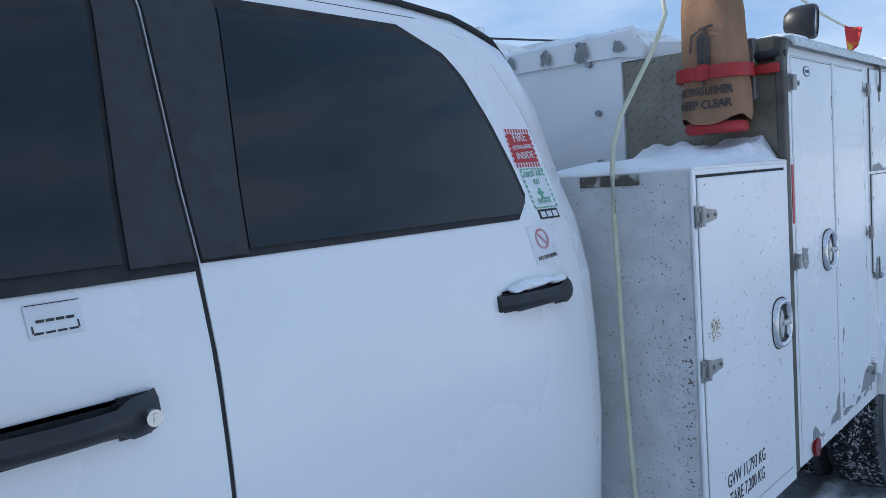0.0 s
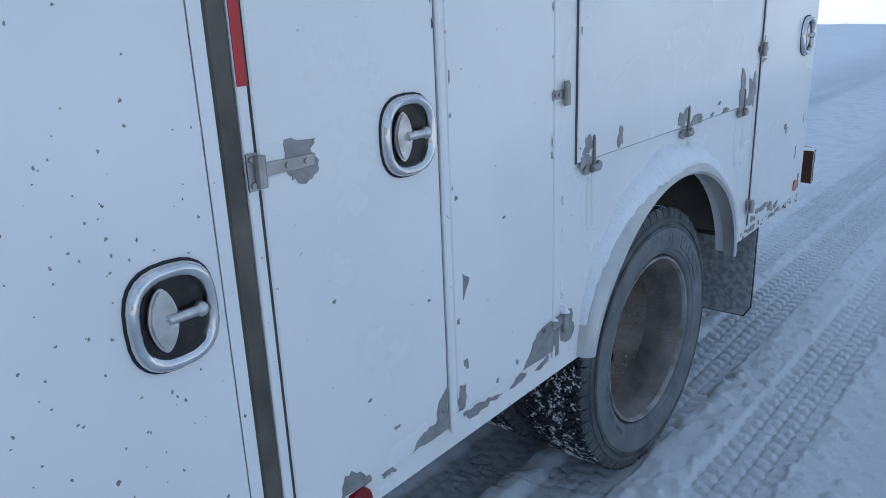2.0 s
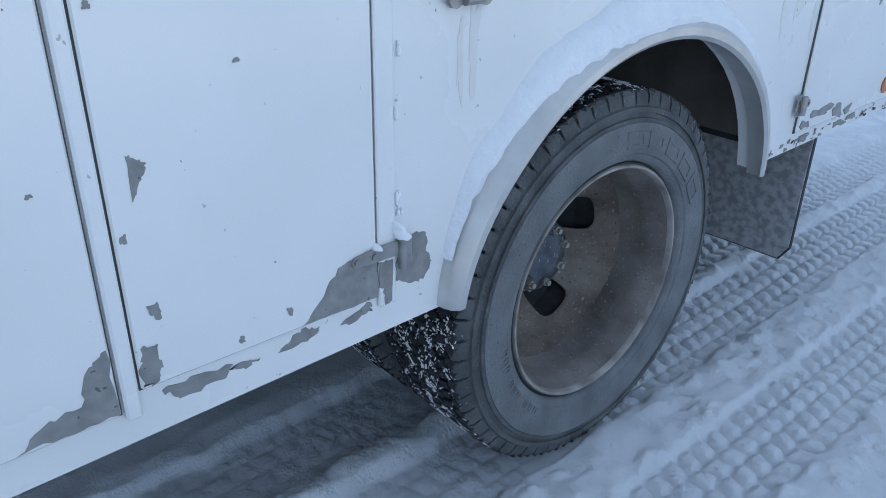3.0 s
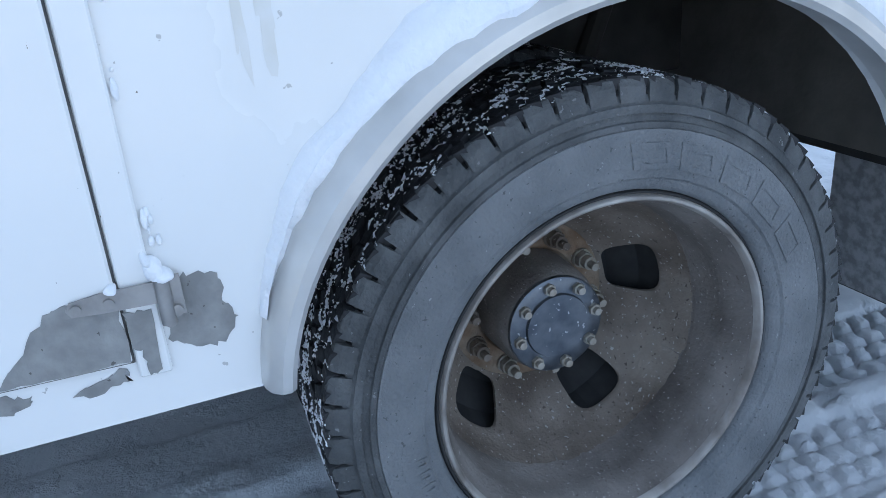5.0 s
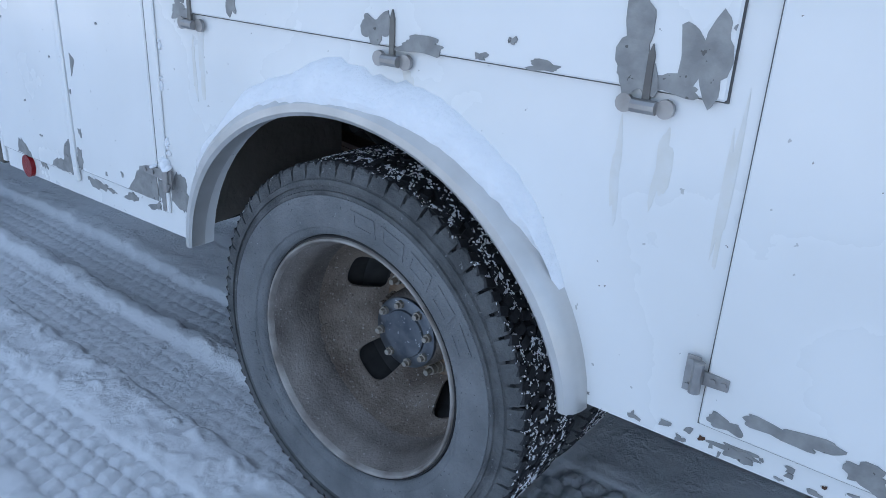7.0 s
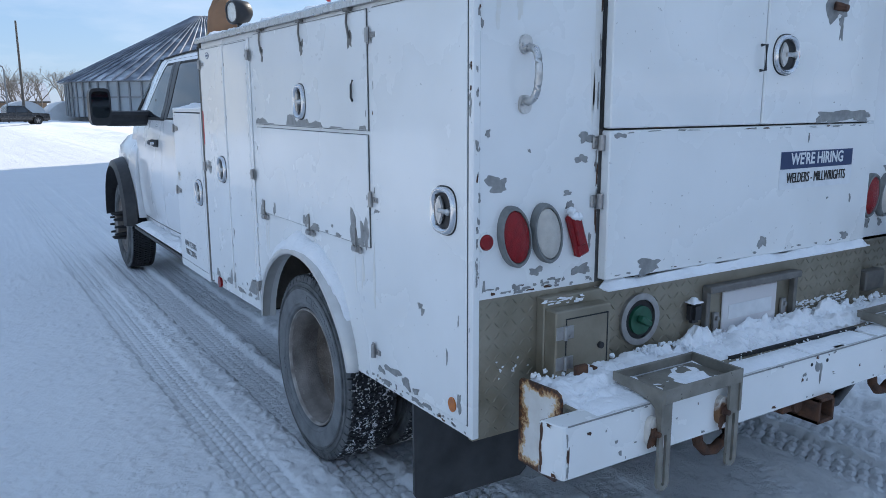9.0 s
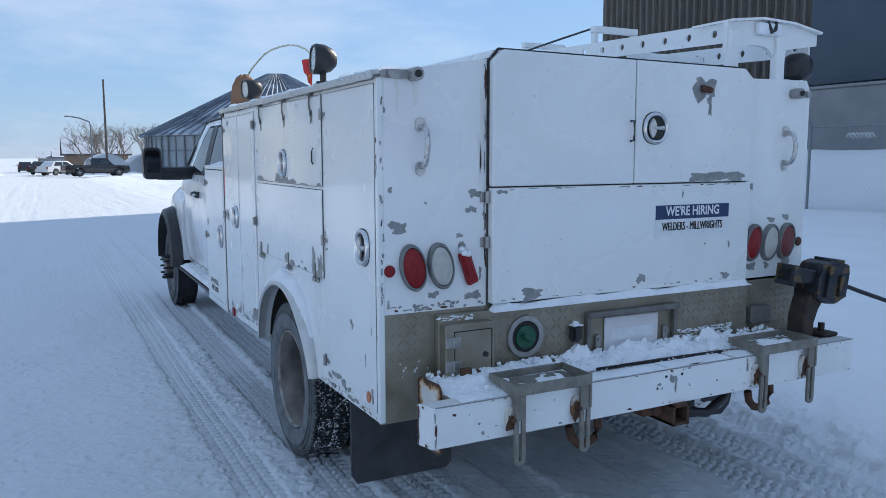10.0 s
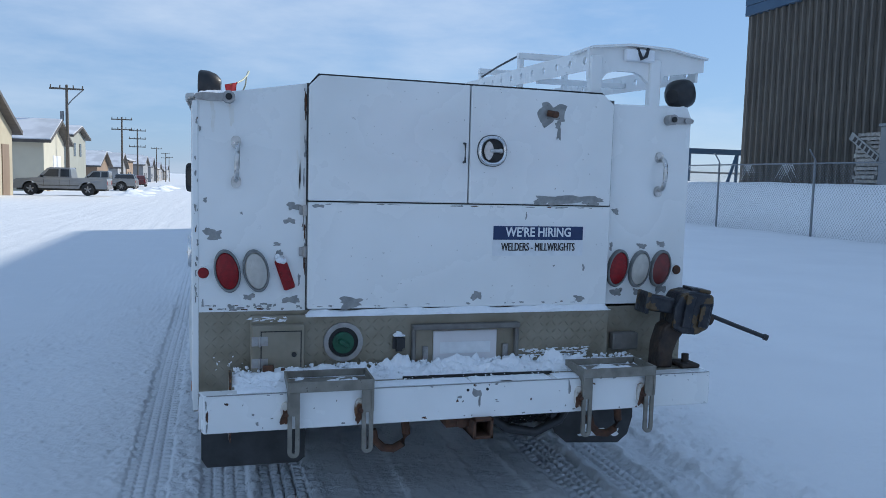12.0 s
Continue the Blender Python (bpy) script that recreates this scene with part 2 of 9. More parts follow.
M_DULLSID = mat("weathered_siding", (0.20, 0.185, 0.17), (0.25, 0.235, 0.22), 0.75, scale=1.0, vary=0.25)
M_EAVES = mat("dark_eaves_board", (0.07, 0.062, 0.058), (0.11, 0.10, 0.09), 0.6, scale=3)
M_ROOF = mat("snowy_shingle_roof", (0.55, 0.56, 0.59), (0.70, 0.71, 0.74), 0.85, scale=0.5, lo=0.40, hi=0.60)
M_DARKWIN = mat("dark_window", (0.03, 0.035, 0.045), (0.05, 0.06, 0.07), 0.1, scale=1.0)
M_METALROOF = mat("blue_grey_metal_roof", (0.13, 0.15, 0.19), (0.52, 0.56, 0.62), 0.55, 0.2, scale=0.35, lo=0.5, hi=0.66)
M_POLYWALL = mat("translucent_wall_sheet", (0.30, 0.34, 0.37), (0.38, 0.42, 0.45), 0.5, scale=0.6)
M_BARN = mat("red_barn_siding", (0.34, 0.030, 0.016), (0.27, 0.025, 0.014), 0.7, scale=1.2, bump=0.1, bump_scale=8)
M_BARNTRIM = mat("orange_brown_trim", (0.50, 0.16, 0.03), (0.42, 0.13, 0.03), 0.7, scale=2)
M_CARSILVER = mat("silver_car_paint", (0.27, 0.28, 0.29), (0.23, 0.24, 0.25), 0.3, 0.1, scale=2, coat=0.5)
M_CARDARK = mat("dark_car_paint", (0.02, 0.022, 0.026), (0.03, 0.032, 0.036), 0.25, 0.2, scale=2, coat=0.6)
M_CARWHITE = mat("white_car_paint", (0.72, 0.72, 0.72), (0.66, 0.66, 0.66), 0.3, scale=2, coat=0.5)
M_CARRED = mat("maroon_car_paint", (0.16, 0.03, 0.03), (0.12, 0.025, 0.025), 0.3, scale=2, coat=0.5)
M_BARK = mat("bare_twig_bark", (0.17, 0.145, 0.12), (0.25, 0.22, 0.19), 0.9, scale=5)


def snow_material():
    m = mat("road_snow", (0.93, 0.935, 0.94), (0.88, 0.885, 0.895), 0.8, scale=0.7, detail=8, lo=0.3, hi=0.75, spec=0.2)
    n, l = m.node_tree.nodes, m.node_tree.links
    b = n["Principled BSDF"]
    geo = n.new("ShaderNodeNewGeometry")
    sep = n.new("ShaderNodeSeparateXYZ")
    l.new(geo.outputs["Position"], sep.inputs[0])

    def math_node(op, p, q=None):
        k = n.new("ShaderNodeMath")
        k.operation = op
        for i, v in enumerate((p, q)):
            if isinstance(v, (int, float)):
                k.inputs[i].default_value = v
            elif v is not None:
                l.new(v, k.inputs[i])
        return k.outputs[0]

    def cloud(scale, detail, rough):
        k = n.new("ShaderNodeTexNoise")
        k.inputs["Scale"].default_value, k.inputs["Detail"].default_value, k.inputs["Roughness"].default_value = scale, detail, rough
        l.new(geo.outputs["Position"], k.inputs["Vector"])
        return k.outputs["Fac"]

    def step(v, lo, hi):
        k = n.new("ShaderNodeMapRange")
        k.interpolation_type = "SMOOTHSTEP"
        k.inputs[1].default_value, k.inputs[2].default_value = lo, hi
        l.new(v, k.inputs[0])
        return k.outputs[0]
    # glazed grey ice down the middle of the lane, where traffic has polished it
    off = math_node("ABSOLUTE", math_node("ADD", sep.outputs[0], 0.08))
    edge = math_node("ADD", off, math_node("MULTIPLY", math_node("SUBTRACT", cloud(2.2, 5, 0.6), 0.5), 0.7))
    lane = step(edge, 0.70, 0.35)
    patch = step(cloud(7.0, 6, 0.65), 0.66, 0.42)
    ice = math_node("MULTIPLY", math_node("MULTIPLY", lane, patch), step(sep.outputs[1], 7.0, 4.0))
    # the driven and trodden side is greyer than the untouched verge
    worn = math_node("MULTIPLY", step(math_node("ADD", sep.outputs[0], math_node("MULTIPLY", cloud(0.9, 4, 0.6), 0.8)), 2.6, 1.2), math_node("ADD", 0.62, math_node("MULTIPLY", cloud(1.7, 7, 0.7), 0.75)))
    grey = n.new("ShaderNodeMixRGB")
    grey.inputs[2].default_value = (0.74, 0.755, 0.775, 1)
    l.new(worn, grey.inputs[0])
    l.new(b.inputs["Base Color"].links[0].from_socket, grey.inputs[1])
    mix = n.new("ShaderNodeMixRGB")
    mix.inputs[2].default_value = (0.87, 0.88, 0.895, 1)
    old = grey.outputs[0]
    l.new(math_node("MULTIPLY", ice, 0.6), mix.inputs[0])
    l.new(old, mix.inputs[1])
    l.new(mix.outputs[0], b.inputs["Base Color"])
    rough = n.new("ShaderNodeMapRange")
    rough.inputs[3].default_value, rough.inputs[4].default_value = 0.85, 0.45
    l.new(ice, rough.inputs[0])
    l.new(rough.outputs[0], b.inputs["Roughness"])
    grain = math_node("ADD", math_node("MULTIPLY", cloud(26, 8, 0.75), 1.0), math_node("MULTIPLY", cloud(150, 4, 0.7), 0.25))
    # trodden clods
    clod = math_node("MULTIPLY", math_node("MAXIMUM", math_node("SUBTRACT", cloud(11, 5, 0.6), 0.50), 0.0), 6.0)
    beside = math_node("MULTIPLY", step(sep.outputs[0], -3.2, -1.9), step(sep.outputs[0], 3.5, 1.6))
    churn = math_node("ADD", 0.10, math_node("MULTIPLY", math_node("MULTIPLY", beside, step(cloud(1.3, 4, 0.6), 0.40, 0.62)), 0.9))
    grain = math_node("ADD", grain, math_node("MULTIPLY", clod, churn))
    # wandering ruts along the road, beyond the parked truck
    wide = n.new("ShaderNodeMapping")
    wide.inputs["Scale"].default_value = (2.6, 0.11, 1.0)
    l.new(geo.outputs["Position"], wide.inputs[0])
    rut = n.new("ShaderNodeTexNoise")
    rut.inputs["Scale"].default_value, rut.inputs["Detail"].default_value = 1.0, 6
    l.new(wide.outputs[0], rut.inputs["Vector"])
    ahead = step(sep.outputs[1], 7.0, 13.0)
    grain = math_node("ADD", grain, math_node("MULTIPLY", math_node("MULTIPLY", rut.outputs["Fac"], ahead), 3.5))
    bp = n.new("ShaderNodeBump")
    bp.inputs["Strength"].default_value, bp.inputs["Distance"].default_value = 0.65, 0.014
    l.new(math_node("MULTIPLY", grain, math_node("SUBTRACT", 1.0, math_node("MULTIPLY", ice, 0.85))), bp.inputs["Height"])
    l.new(bp.outputs[0], b.inputs["Normal"])
    return m


M_GROUND = snow_material()


def rust_edged(name, yy, zz):
    """White paint on an upright plate, eaten by rust from its edges inwards."""
    m = mat(name, (0.80, 0.78, 0.74), (0.70, 0.67, 0.62), 0.45, scale=20, detail=8, bump=0.3, bump_scale=90, spots=[((0.10, 0.06, 0.04), 70, 0.70)])
    n, l = m.node_tree.nodes, m.node_tree.links
    b = [k for k in n if k.type == "BSDF_PRINCIPLED"][0]
    geo, sep = n.new("ShaderNodeNewGeometry"), n.new("ShaderNodeSeparateXYZ")
    l.new(geo.outputs["Position"], sep.inputs[0])

    def node(op, a, c):
        k = n.new("ShaderNodeMath")
        k.operation = op
        for i, v in enumerate((a, c)):
            if isinstance(v, (int, float)):
                k.inputs[i].default_value = v
            else:
                l.new(v, k.inputs[i])
        return k.outputs[0]
    y, z = sep.outputs[1], sep.outputs[2]
    inside = node("MINIMUM", node("MINIMUM", node("SUBTRACT", y, yy[0]), node("SUBTRACT", yy[1], y)), node("MINIMUM", node("SUBTRACT", z, zz[0]), node("SUBTRACT", zz[1], z)))
    eaten = inside
    for scale, amount in ((20, 0.12), (95, 0.045)):
        tex = n.new("ShaderNodeTexNoise")
        tex.inputs["Scale"].default_value, tex.inputs["Detail"].default_value, tex.inputs["Roughness"].default_value = scale, 8, 0.65
        l.new(geo.outputs["Position"], tex.inputs["Vector"])
        eaten = node("ADD", eaten, node("MULTIPLY", node("SUBTRACT", tex.outputs["Fac"], 0.5), amount))
    ramp = n.new("ShaderNodeValToRGB")
    ramp.color_ramp.elements[0].position, ramp.color_ramp.elements[0].color = 0.10, (0.050, 0.022, 0.013, 1)
    ramp.color_ramp.elements[1].position, ramp.color_ramp.elements[1].color = 0.44, (0.62, 0.42, 0.22, 1)
    mid = ramp.color_ramp.elements.new(0.30)
    mid.color = (0.24, 0.095, 0.028, 1)
    l.new(node("MULTIPLY", eaten, 20.0), ramp.inputs[0])
    cover = n.new("ShaderNodeMapRange")
    cover.interpolation_type = "SMOOTHSTEP"
    cover.inputs[1].default_value, cover.inputs[2].default_value = 0.036, 0.026
    l.new(eaten, cover.inputs[0])
    mix = n.new("ShaderNodeMixRGB")
    l.new(cover.outputs[0], mix.inputs[0])
    l.new(b.inputs["Base Color"].links[0].from_socket, mix.inputs[1])
    l.new(ramp.outputs[0], mix.inputs[2])
    l.new(mix.outputs[0], b.inputs["Base Color"])
    return m


# ---- building helpers ----
HOME = {}


def place(ob, m, parent):
    """Puts ob at the world pose m, under parent if there is one."""
    HOME[ob] = m
    ob.matrix_basis = m
    if parent:
        ob.parent = parent
        ob.matrix_parent_inverse = HOME[parent].inverted()
    return ob


def thing(name, at, label, category, group="", kind=""):
    ob = place(new(name), Matrix.Translation(at), None)
    return tagged(ob, label, category, group, kind)


def mesh_of(name, bm, material, smooth=False, m=None):
    """Turns bm (in world metres, or in m's frame) into mesh data centred on its own box; returns it with its centre."""
    if m is not None:
        bmesh.ops.transform(bm, matrix=m, verts=bm.verts)
        if m.determinant() < 0:
            bmesh.ops.reverse_faces(bm, faces=bm.faces)
    lo = [min(v.co[i] for v in bm.verts) for i in range(3)]
    hi = [max(v.co[i] for v in bm.verts) for i in range(3)]
    mid = Vector([(a + b) / 2 for a, b in zip(lo, hi)])
    bmesh.ops.translate(bm, vec=-mid, verts=bm.verts)
    me = bpy.data.meshes.new(name)
    bm.to_mesh(me)
    bm.free()
    for mt in (material if isinstance(material, (list, tuple)) else [material]):
        me.materials.append(mt)
    if smooth:
        me.shade_smooth()
        me.set_sharp_from_angle(angle=radians(38))
    return me, mid


def part(name, bm, material, parent=None, label="", smooth=False, m=None):
    me, mid = mesh_of(name, bm, material, smooth, m)
    ob = place(new(name, me), Matrix.Translation(mid), parent)
    return tagged(ob, label)


def solo(name, bm, material, label, category, group="", kind="", smooth=False, m=None):
    return tagged(part(name, bm, material, None, "", smooth, m), label, category, group, kind)


def box(bm, x0, x1, y0, y1, z0, z1, bevel=0.0, m=None, seg=1):
    t = Matrix.LocRotScale(((x0 + x1) / 2, (y0 + y1) / 2, (z0 + z1) / 2), None, (abs(x1 - x0), abs(y1 - y0), abs(z1 - z0)))
    r = bmesh.ops.create_cube(bm, size=1, matrix=t)
    vs = r["verts"]
    if bevel:
        es = list({e for v in vs for e in v.link_edges})
        r2 = bmesh.ops.bevel(bm, geom=es, offset=bevel, segments=seg, affect="EDGES")
        vs = list({v for f in r2["faces"] for v in f.verts} | {v for v in vs if v.is_valid})
    if m is not None:
        bmesh.ops.transform(bm, matrix=m, verts=[v for v in vs if v.is_valid])
    return bm


def cyl(bm, r, p0, p1, n=16, r2=None, caps=True):
    p0, p1 = Vector(p0), Vector(p1)
    d = p1 - p0
    q = d.to_track_quat("Z", "Y").to_matrix().to_4x4()
    bmesh.ops.create_cone(bm, cap_ends=caps, segments=n, radius1=r, radius2=r if r2 is None else r2, depth=d.length, matrix=Matrix.Translation((p0 + p1) / 2) @ q)
    return bm


def tube(bm, pts, r, n=8, taper=None):
    """A round bar through the points."""
    pts = [Vector(p) for p in pts]
    rings = []
    for i, p in enumerate(pts):
        d = (pts[min(i + 1, len(pts) - 1)] - pts[max(i - 1, 0)]).normalized()
        side = d.cross(Vector((0, 0, 1)))
        side = d.cross(Vector((1, 0, 0))) if side.length < 0.2 else side
        side.normalize()
        up = side.cross(d)
        rr = r if taper is None else r + (taper - r) * i / (len(pts) - 1)
        rings.append([bm.verts.new(p + rr * (math.cos(a) * side + math.sin(a) * up)) for a in [2 * math.pi * k / n for k in range(n)]])
    for a, b in zip(rings, rings[1:]):
        for k in range(n):
            bm.faces.new((a[k], a[(k + 1) % n], b[(k + 1) % n], b[k]))
    bm.faces.new(rings[0][::-1])
    bm.faces.new(rings[-1])
    return bm


def prism(bm, pts, d0, d1, m=None):
    """The outline pts (u, v), extruded from w = d0 to d1, in m's frame."""
    m = m or Matrix()
    a = [bm.verts.new(m @ Vector((u, v, d0))) for u, v in pts]
    b = [bm.verts.new(m @ Vector((u, v, d1))) for u, v in pts]
    n = len(pts)
    bm.faces.new(a[::-1])
    bm.faces.new(b)
    for i in range(n):
        bm.faces.new((a[i], a[(i + 1) % n], b[(i + 1) % n], b[i]))
    bmesh.ops.recalc_face_normals(bm, faces=bm.faces)
    return bm


def ring(bm, outer, inner, d0, d1, m=None):
    """A flat frame between two outlines of equally many points, extruded from d0 to d1."""
    m = m or Matrix()
    n = len(outer)
    v = [[bm.verts.new(m @ Vector((p[0], p[1], d))) for p in loop] for loop, d in ((outer, d0), (outer, d1), (inner, d1), (inner, d0))]
    for a in range(4):
        for i in range(n):
            bm.faces.new((v[a][i], v[a][(i + 1) % n], v[(a + 1) % 4][(i + 1) % n], v[(a + 1) % 4][i]))
    return bm


def oval(w, h, n=28, p=2.0, cx=0.0, cy=0.0, rot=0.0):
    out = []
    for i in range(n):
        a = 2 * math.pi * i / n
        c, s = math.cos(a), math.sin(a)
        u = w / 2 * math.copysign(abs(c) ** (2 / p), c)
        v = h / 2 * math.copysign(abs(s) ** (2 / p), s)
        out.append((cx + u * math.cos(rot) - v * math.sin(rot), cy + u * math.sin(rot) + v * math.cos(rot)))
    return out


def revolve(bm, prof, n=64, m=None, close=False):
    """Turns the profile (r, a) round the x axis; a runs outwards along -x."""
    m = m or Matrix()
    rows = [[bm.verts.new(m @ Vector((-a, r * math.cos(t), r * math.sin(t)))) for t in [2 * math.pi * k / n for k in range(n)]] for r, a in prof]
    for a, b in zip(rows, rows[1:] + ([rows[0]] if close else [])):
        for k in range(n):
            bm.faces.new((a[k], a[(k + 1) % n], b[(k + 1) % n], b[k]))
    return bm


def frame3(o, x, y, z):
    m = Matrix((x, y, z)).transposed().to_4x4()
    m.translation = o
    return m


W = -1.175          # the service body's road side
E_ = 1.045          # its kerb side


def SIDE(y, z, out=0.0):
    return frame3((W - out, y, z), (0, -1, 0), (0, 0, 1), (-1, 0, 0))


def REAR(x, z, out=0.0):
    return frame3((x, -out, z), (1, 0, 0), (0, 0, 1), (0, -1, 0))


def FRONT(x, y, z):
    return frame3((x, y, z), (-1, 0, 0), (0, 0, 1), (0, 1, 0))


def rnd(a, b):
    return random.uniform(a, b)


def blotch(bm, w, h, m, seed, thick=0.0012, n=34, rough=0.40, lift=0.0):
    """A ragged flake outline, as a thin patch lying on m's plane."""
    r = random.Random(seed)
    ph = [r.uniform(0, 6.28) for _ in range(5)]
    pts = []
    for i in range(n):
        a = 2 * math.pi * i / n
        k = 1 + rough * (0.55 * math.sin(2 * a + ph[0]) + 0.5 * math.sin(3 * a + ph[1]) + 0.38 * math.sin(5 * a + ph[2]) + 0.18 * math.sin(9 * a + ph[3])) + r.uniform(-0.06, 0.06)
        ca, sa = math.cos(a), math.sin(a)
        pts.append((w / 2 * k * math.copysign(abs(ca) ** 0.7, ca), h / 2 * k * math.copysign(abs(sa) ** 0.7, sa)))
    return prism(bm, pts, lift, lift + thick, m)


def words(name, body, size, m, material, parent, squeeze=1.0, label="", bold=0.0):
    """Lettering in the built-in font, centred on m's origin."""
    cu = bpy.data.curves.new(name, "FONT")
    cu.body, cu.size, cu.align_x, cu.align_y, cu.extrude = body, size, "CENTER", "CENTER", 0.0004
    cu.offset = size * bold
    cu.resolution_u = 3
    cu.materials.append(material)
    ob = new(name, cu)
    place(ob, m @ Matrix.Diagonal((squeeze, 1, 1, 1)), parent)
    return tagged(ob, label)


def snow_slab(bm, x0, x1, y0, y1, zf, height, seed, cell=0.03, edge=0.05, rough=0.5):
    """A settled drift over the rectangle, lying on zf(x, y), ragged at its edges."""
    nx, ny = max(3, int((x1 - x0) / cell)), max(3, int((y1 - y0) / cell))
    top, low = [], []
    for i in range(nx + 1):
        ta, tb = [], []
        for j in range(ny + 1):
            x, y = x0 + (x1 - x0) * i / nx, y0 + (y1 - y0) * j / ny
            wob = (noise.noise((x * 9, y * 9, seed)) + 0.7 * noise.noise((x * 31, y * 31, seed))) * 0.4 * edge * 2
            d = min(x - x0, x1 - x, y - y0, y1 - y)
            k = max(0.0, min(1.0, (d + wob) / edge))
            k = k * k * (3 - 2 * k)
            h = height * k * (1 + rough * noise.noise((x * 5, y * 5, seed + 3)) + 0.7 * rough * noise.noise((x * 16, y * 16, seed + 7)) + 0.35 * rough * noise.noise((x * 42, y * 42, seed + 9)) + 0.18 * rough * noise.noise((x * 95, y * 95, seed + 10)))
            z = zf(x, y)
            ta.append(bm.verts.new((x, y, z + max(h, -0.002))))
            tb.append(bm.verts.new((x, y, z - 0.004)))
        top.append(ta)
        low.append(tb)
    for i in range(nx):
        for j in range(ny):
            bm.faces.new((top[i][j], top[i + 1][j], top[i + 1][j + 1], top[i][j + 1]))
            bm.faces.new((low[i][j], low[i][j + 1], low[i + 1][j + 1], low[i + 1][j]))
    for i in range(nx):
        bm.faces.new((top[i][0], low[i][0], low[i + 1][0], top[i + 1][0]))
        bm.faces.new((top[i][ny], top[i + 1][ny], low[i + 1][ny], low[i][ny]))
    for j in range(ny):
        bm.faces.new((top[0][j], top[0][j + 1], low[0][j + 1], low[0][j]))
        bm.faces.new((top[nx][j], low[nx][j], low[nx][j + 1], top[nx][j + 1]))
    return bm


# ---- ground ----
# wheel tracks: centre, drift per metre, half width, depth, cleat pitch, freshness
TRACKS = [(-1.43, -0.006, 0.10, 0.018, 0.056, 0.6), (-1.055, 0.0, 0.105, 0.022, 0.054, 1.0), (-0.78, 0.0, 0.105, 0.022, 0.054, 1.0),
          (0.65, 0.0, 0.105, 0.028, 0.054, 1.0), (0.92, 0.0, 0.105, 0.028, 0.054, 1.0), (1.20, 0.03, 0.10, 0.022, 0.048, 0.4), (-0.33, 0.01, 0.10, 0.004, 0.048, 0.15), (0.25, -0.01, 0.10, 0.004, 0.048, 0.15)]


def tread_print(u, y, pitch, half):
    """The print of a blocky tread: rows of small pillows, parted by narrow furrows across and along."""
    lane = (u / half + 1) * 2
    k = math.floor(lane)
    v = lane - k
    w = (y / pitch + 0.42 * (k % 2) + 0.22 * (v - 0.5) * (1 if k % 2 else -1)) % 1.0
    across = max(0.0, 1 - (abs(w - 0.5) / 0.20) ** 2)
    along = max(0.0, 1 - (min(v, 1 - v) / 0.17) ** 2) * 0.8
    return 1 - max(across, along) * (0.8 + 0.4 * noise.noise((u * 25, y * 25, 17)))


def street_drop(x, y):
    """The street falls away gently beyond the parked truck."""
    return -0.008 * max(0.0, min(y, 320.0) - 20.0) * max(0.0, min(1.0, (16.0 - x) / 4.0))


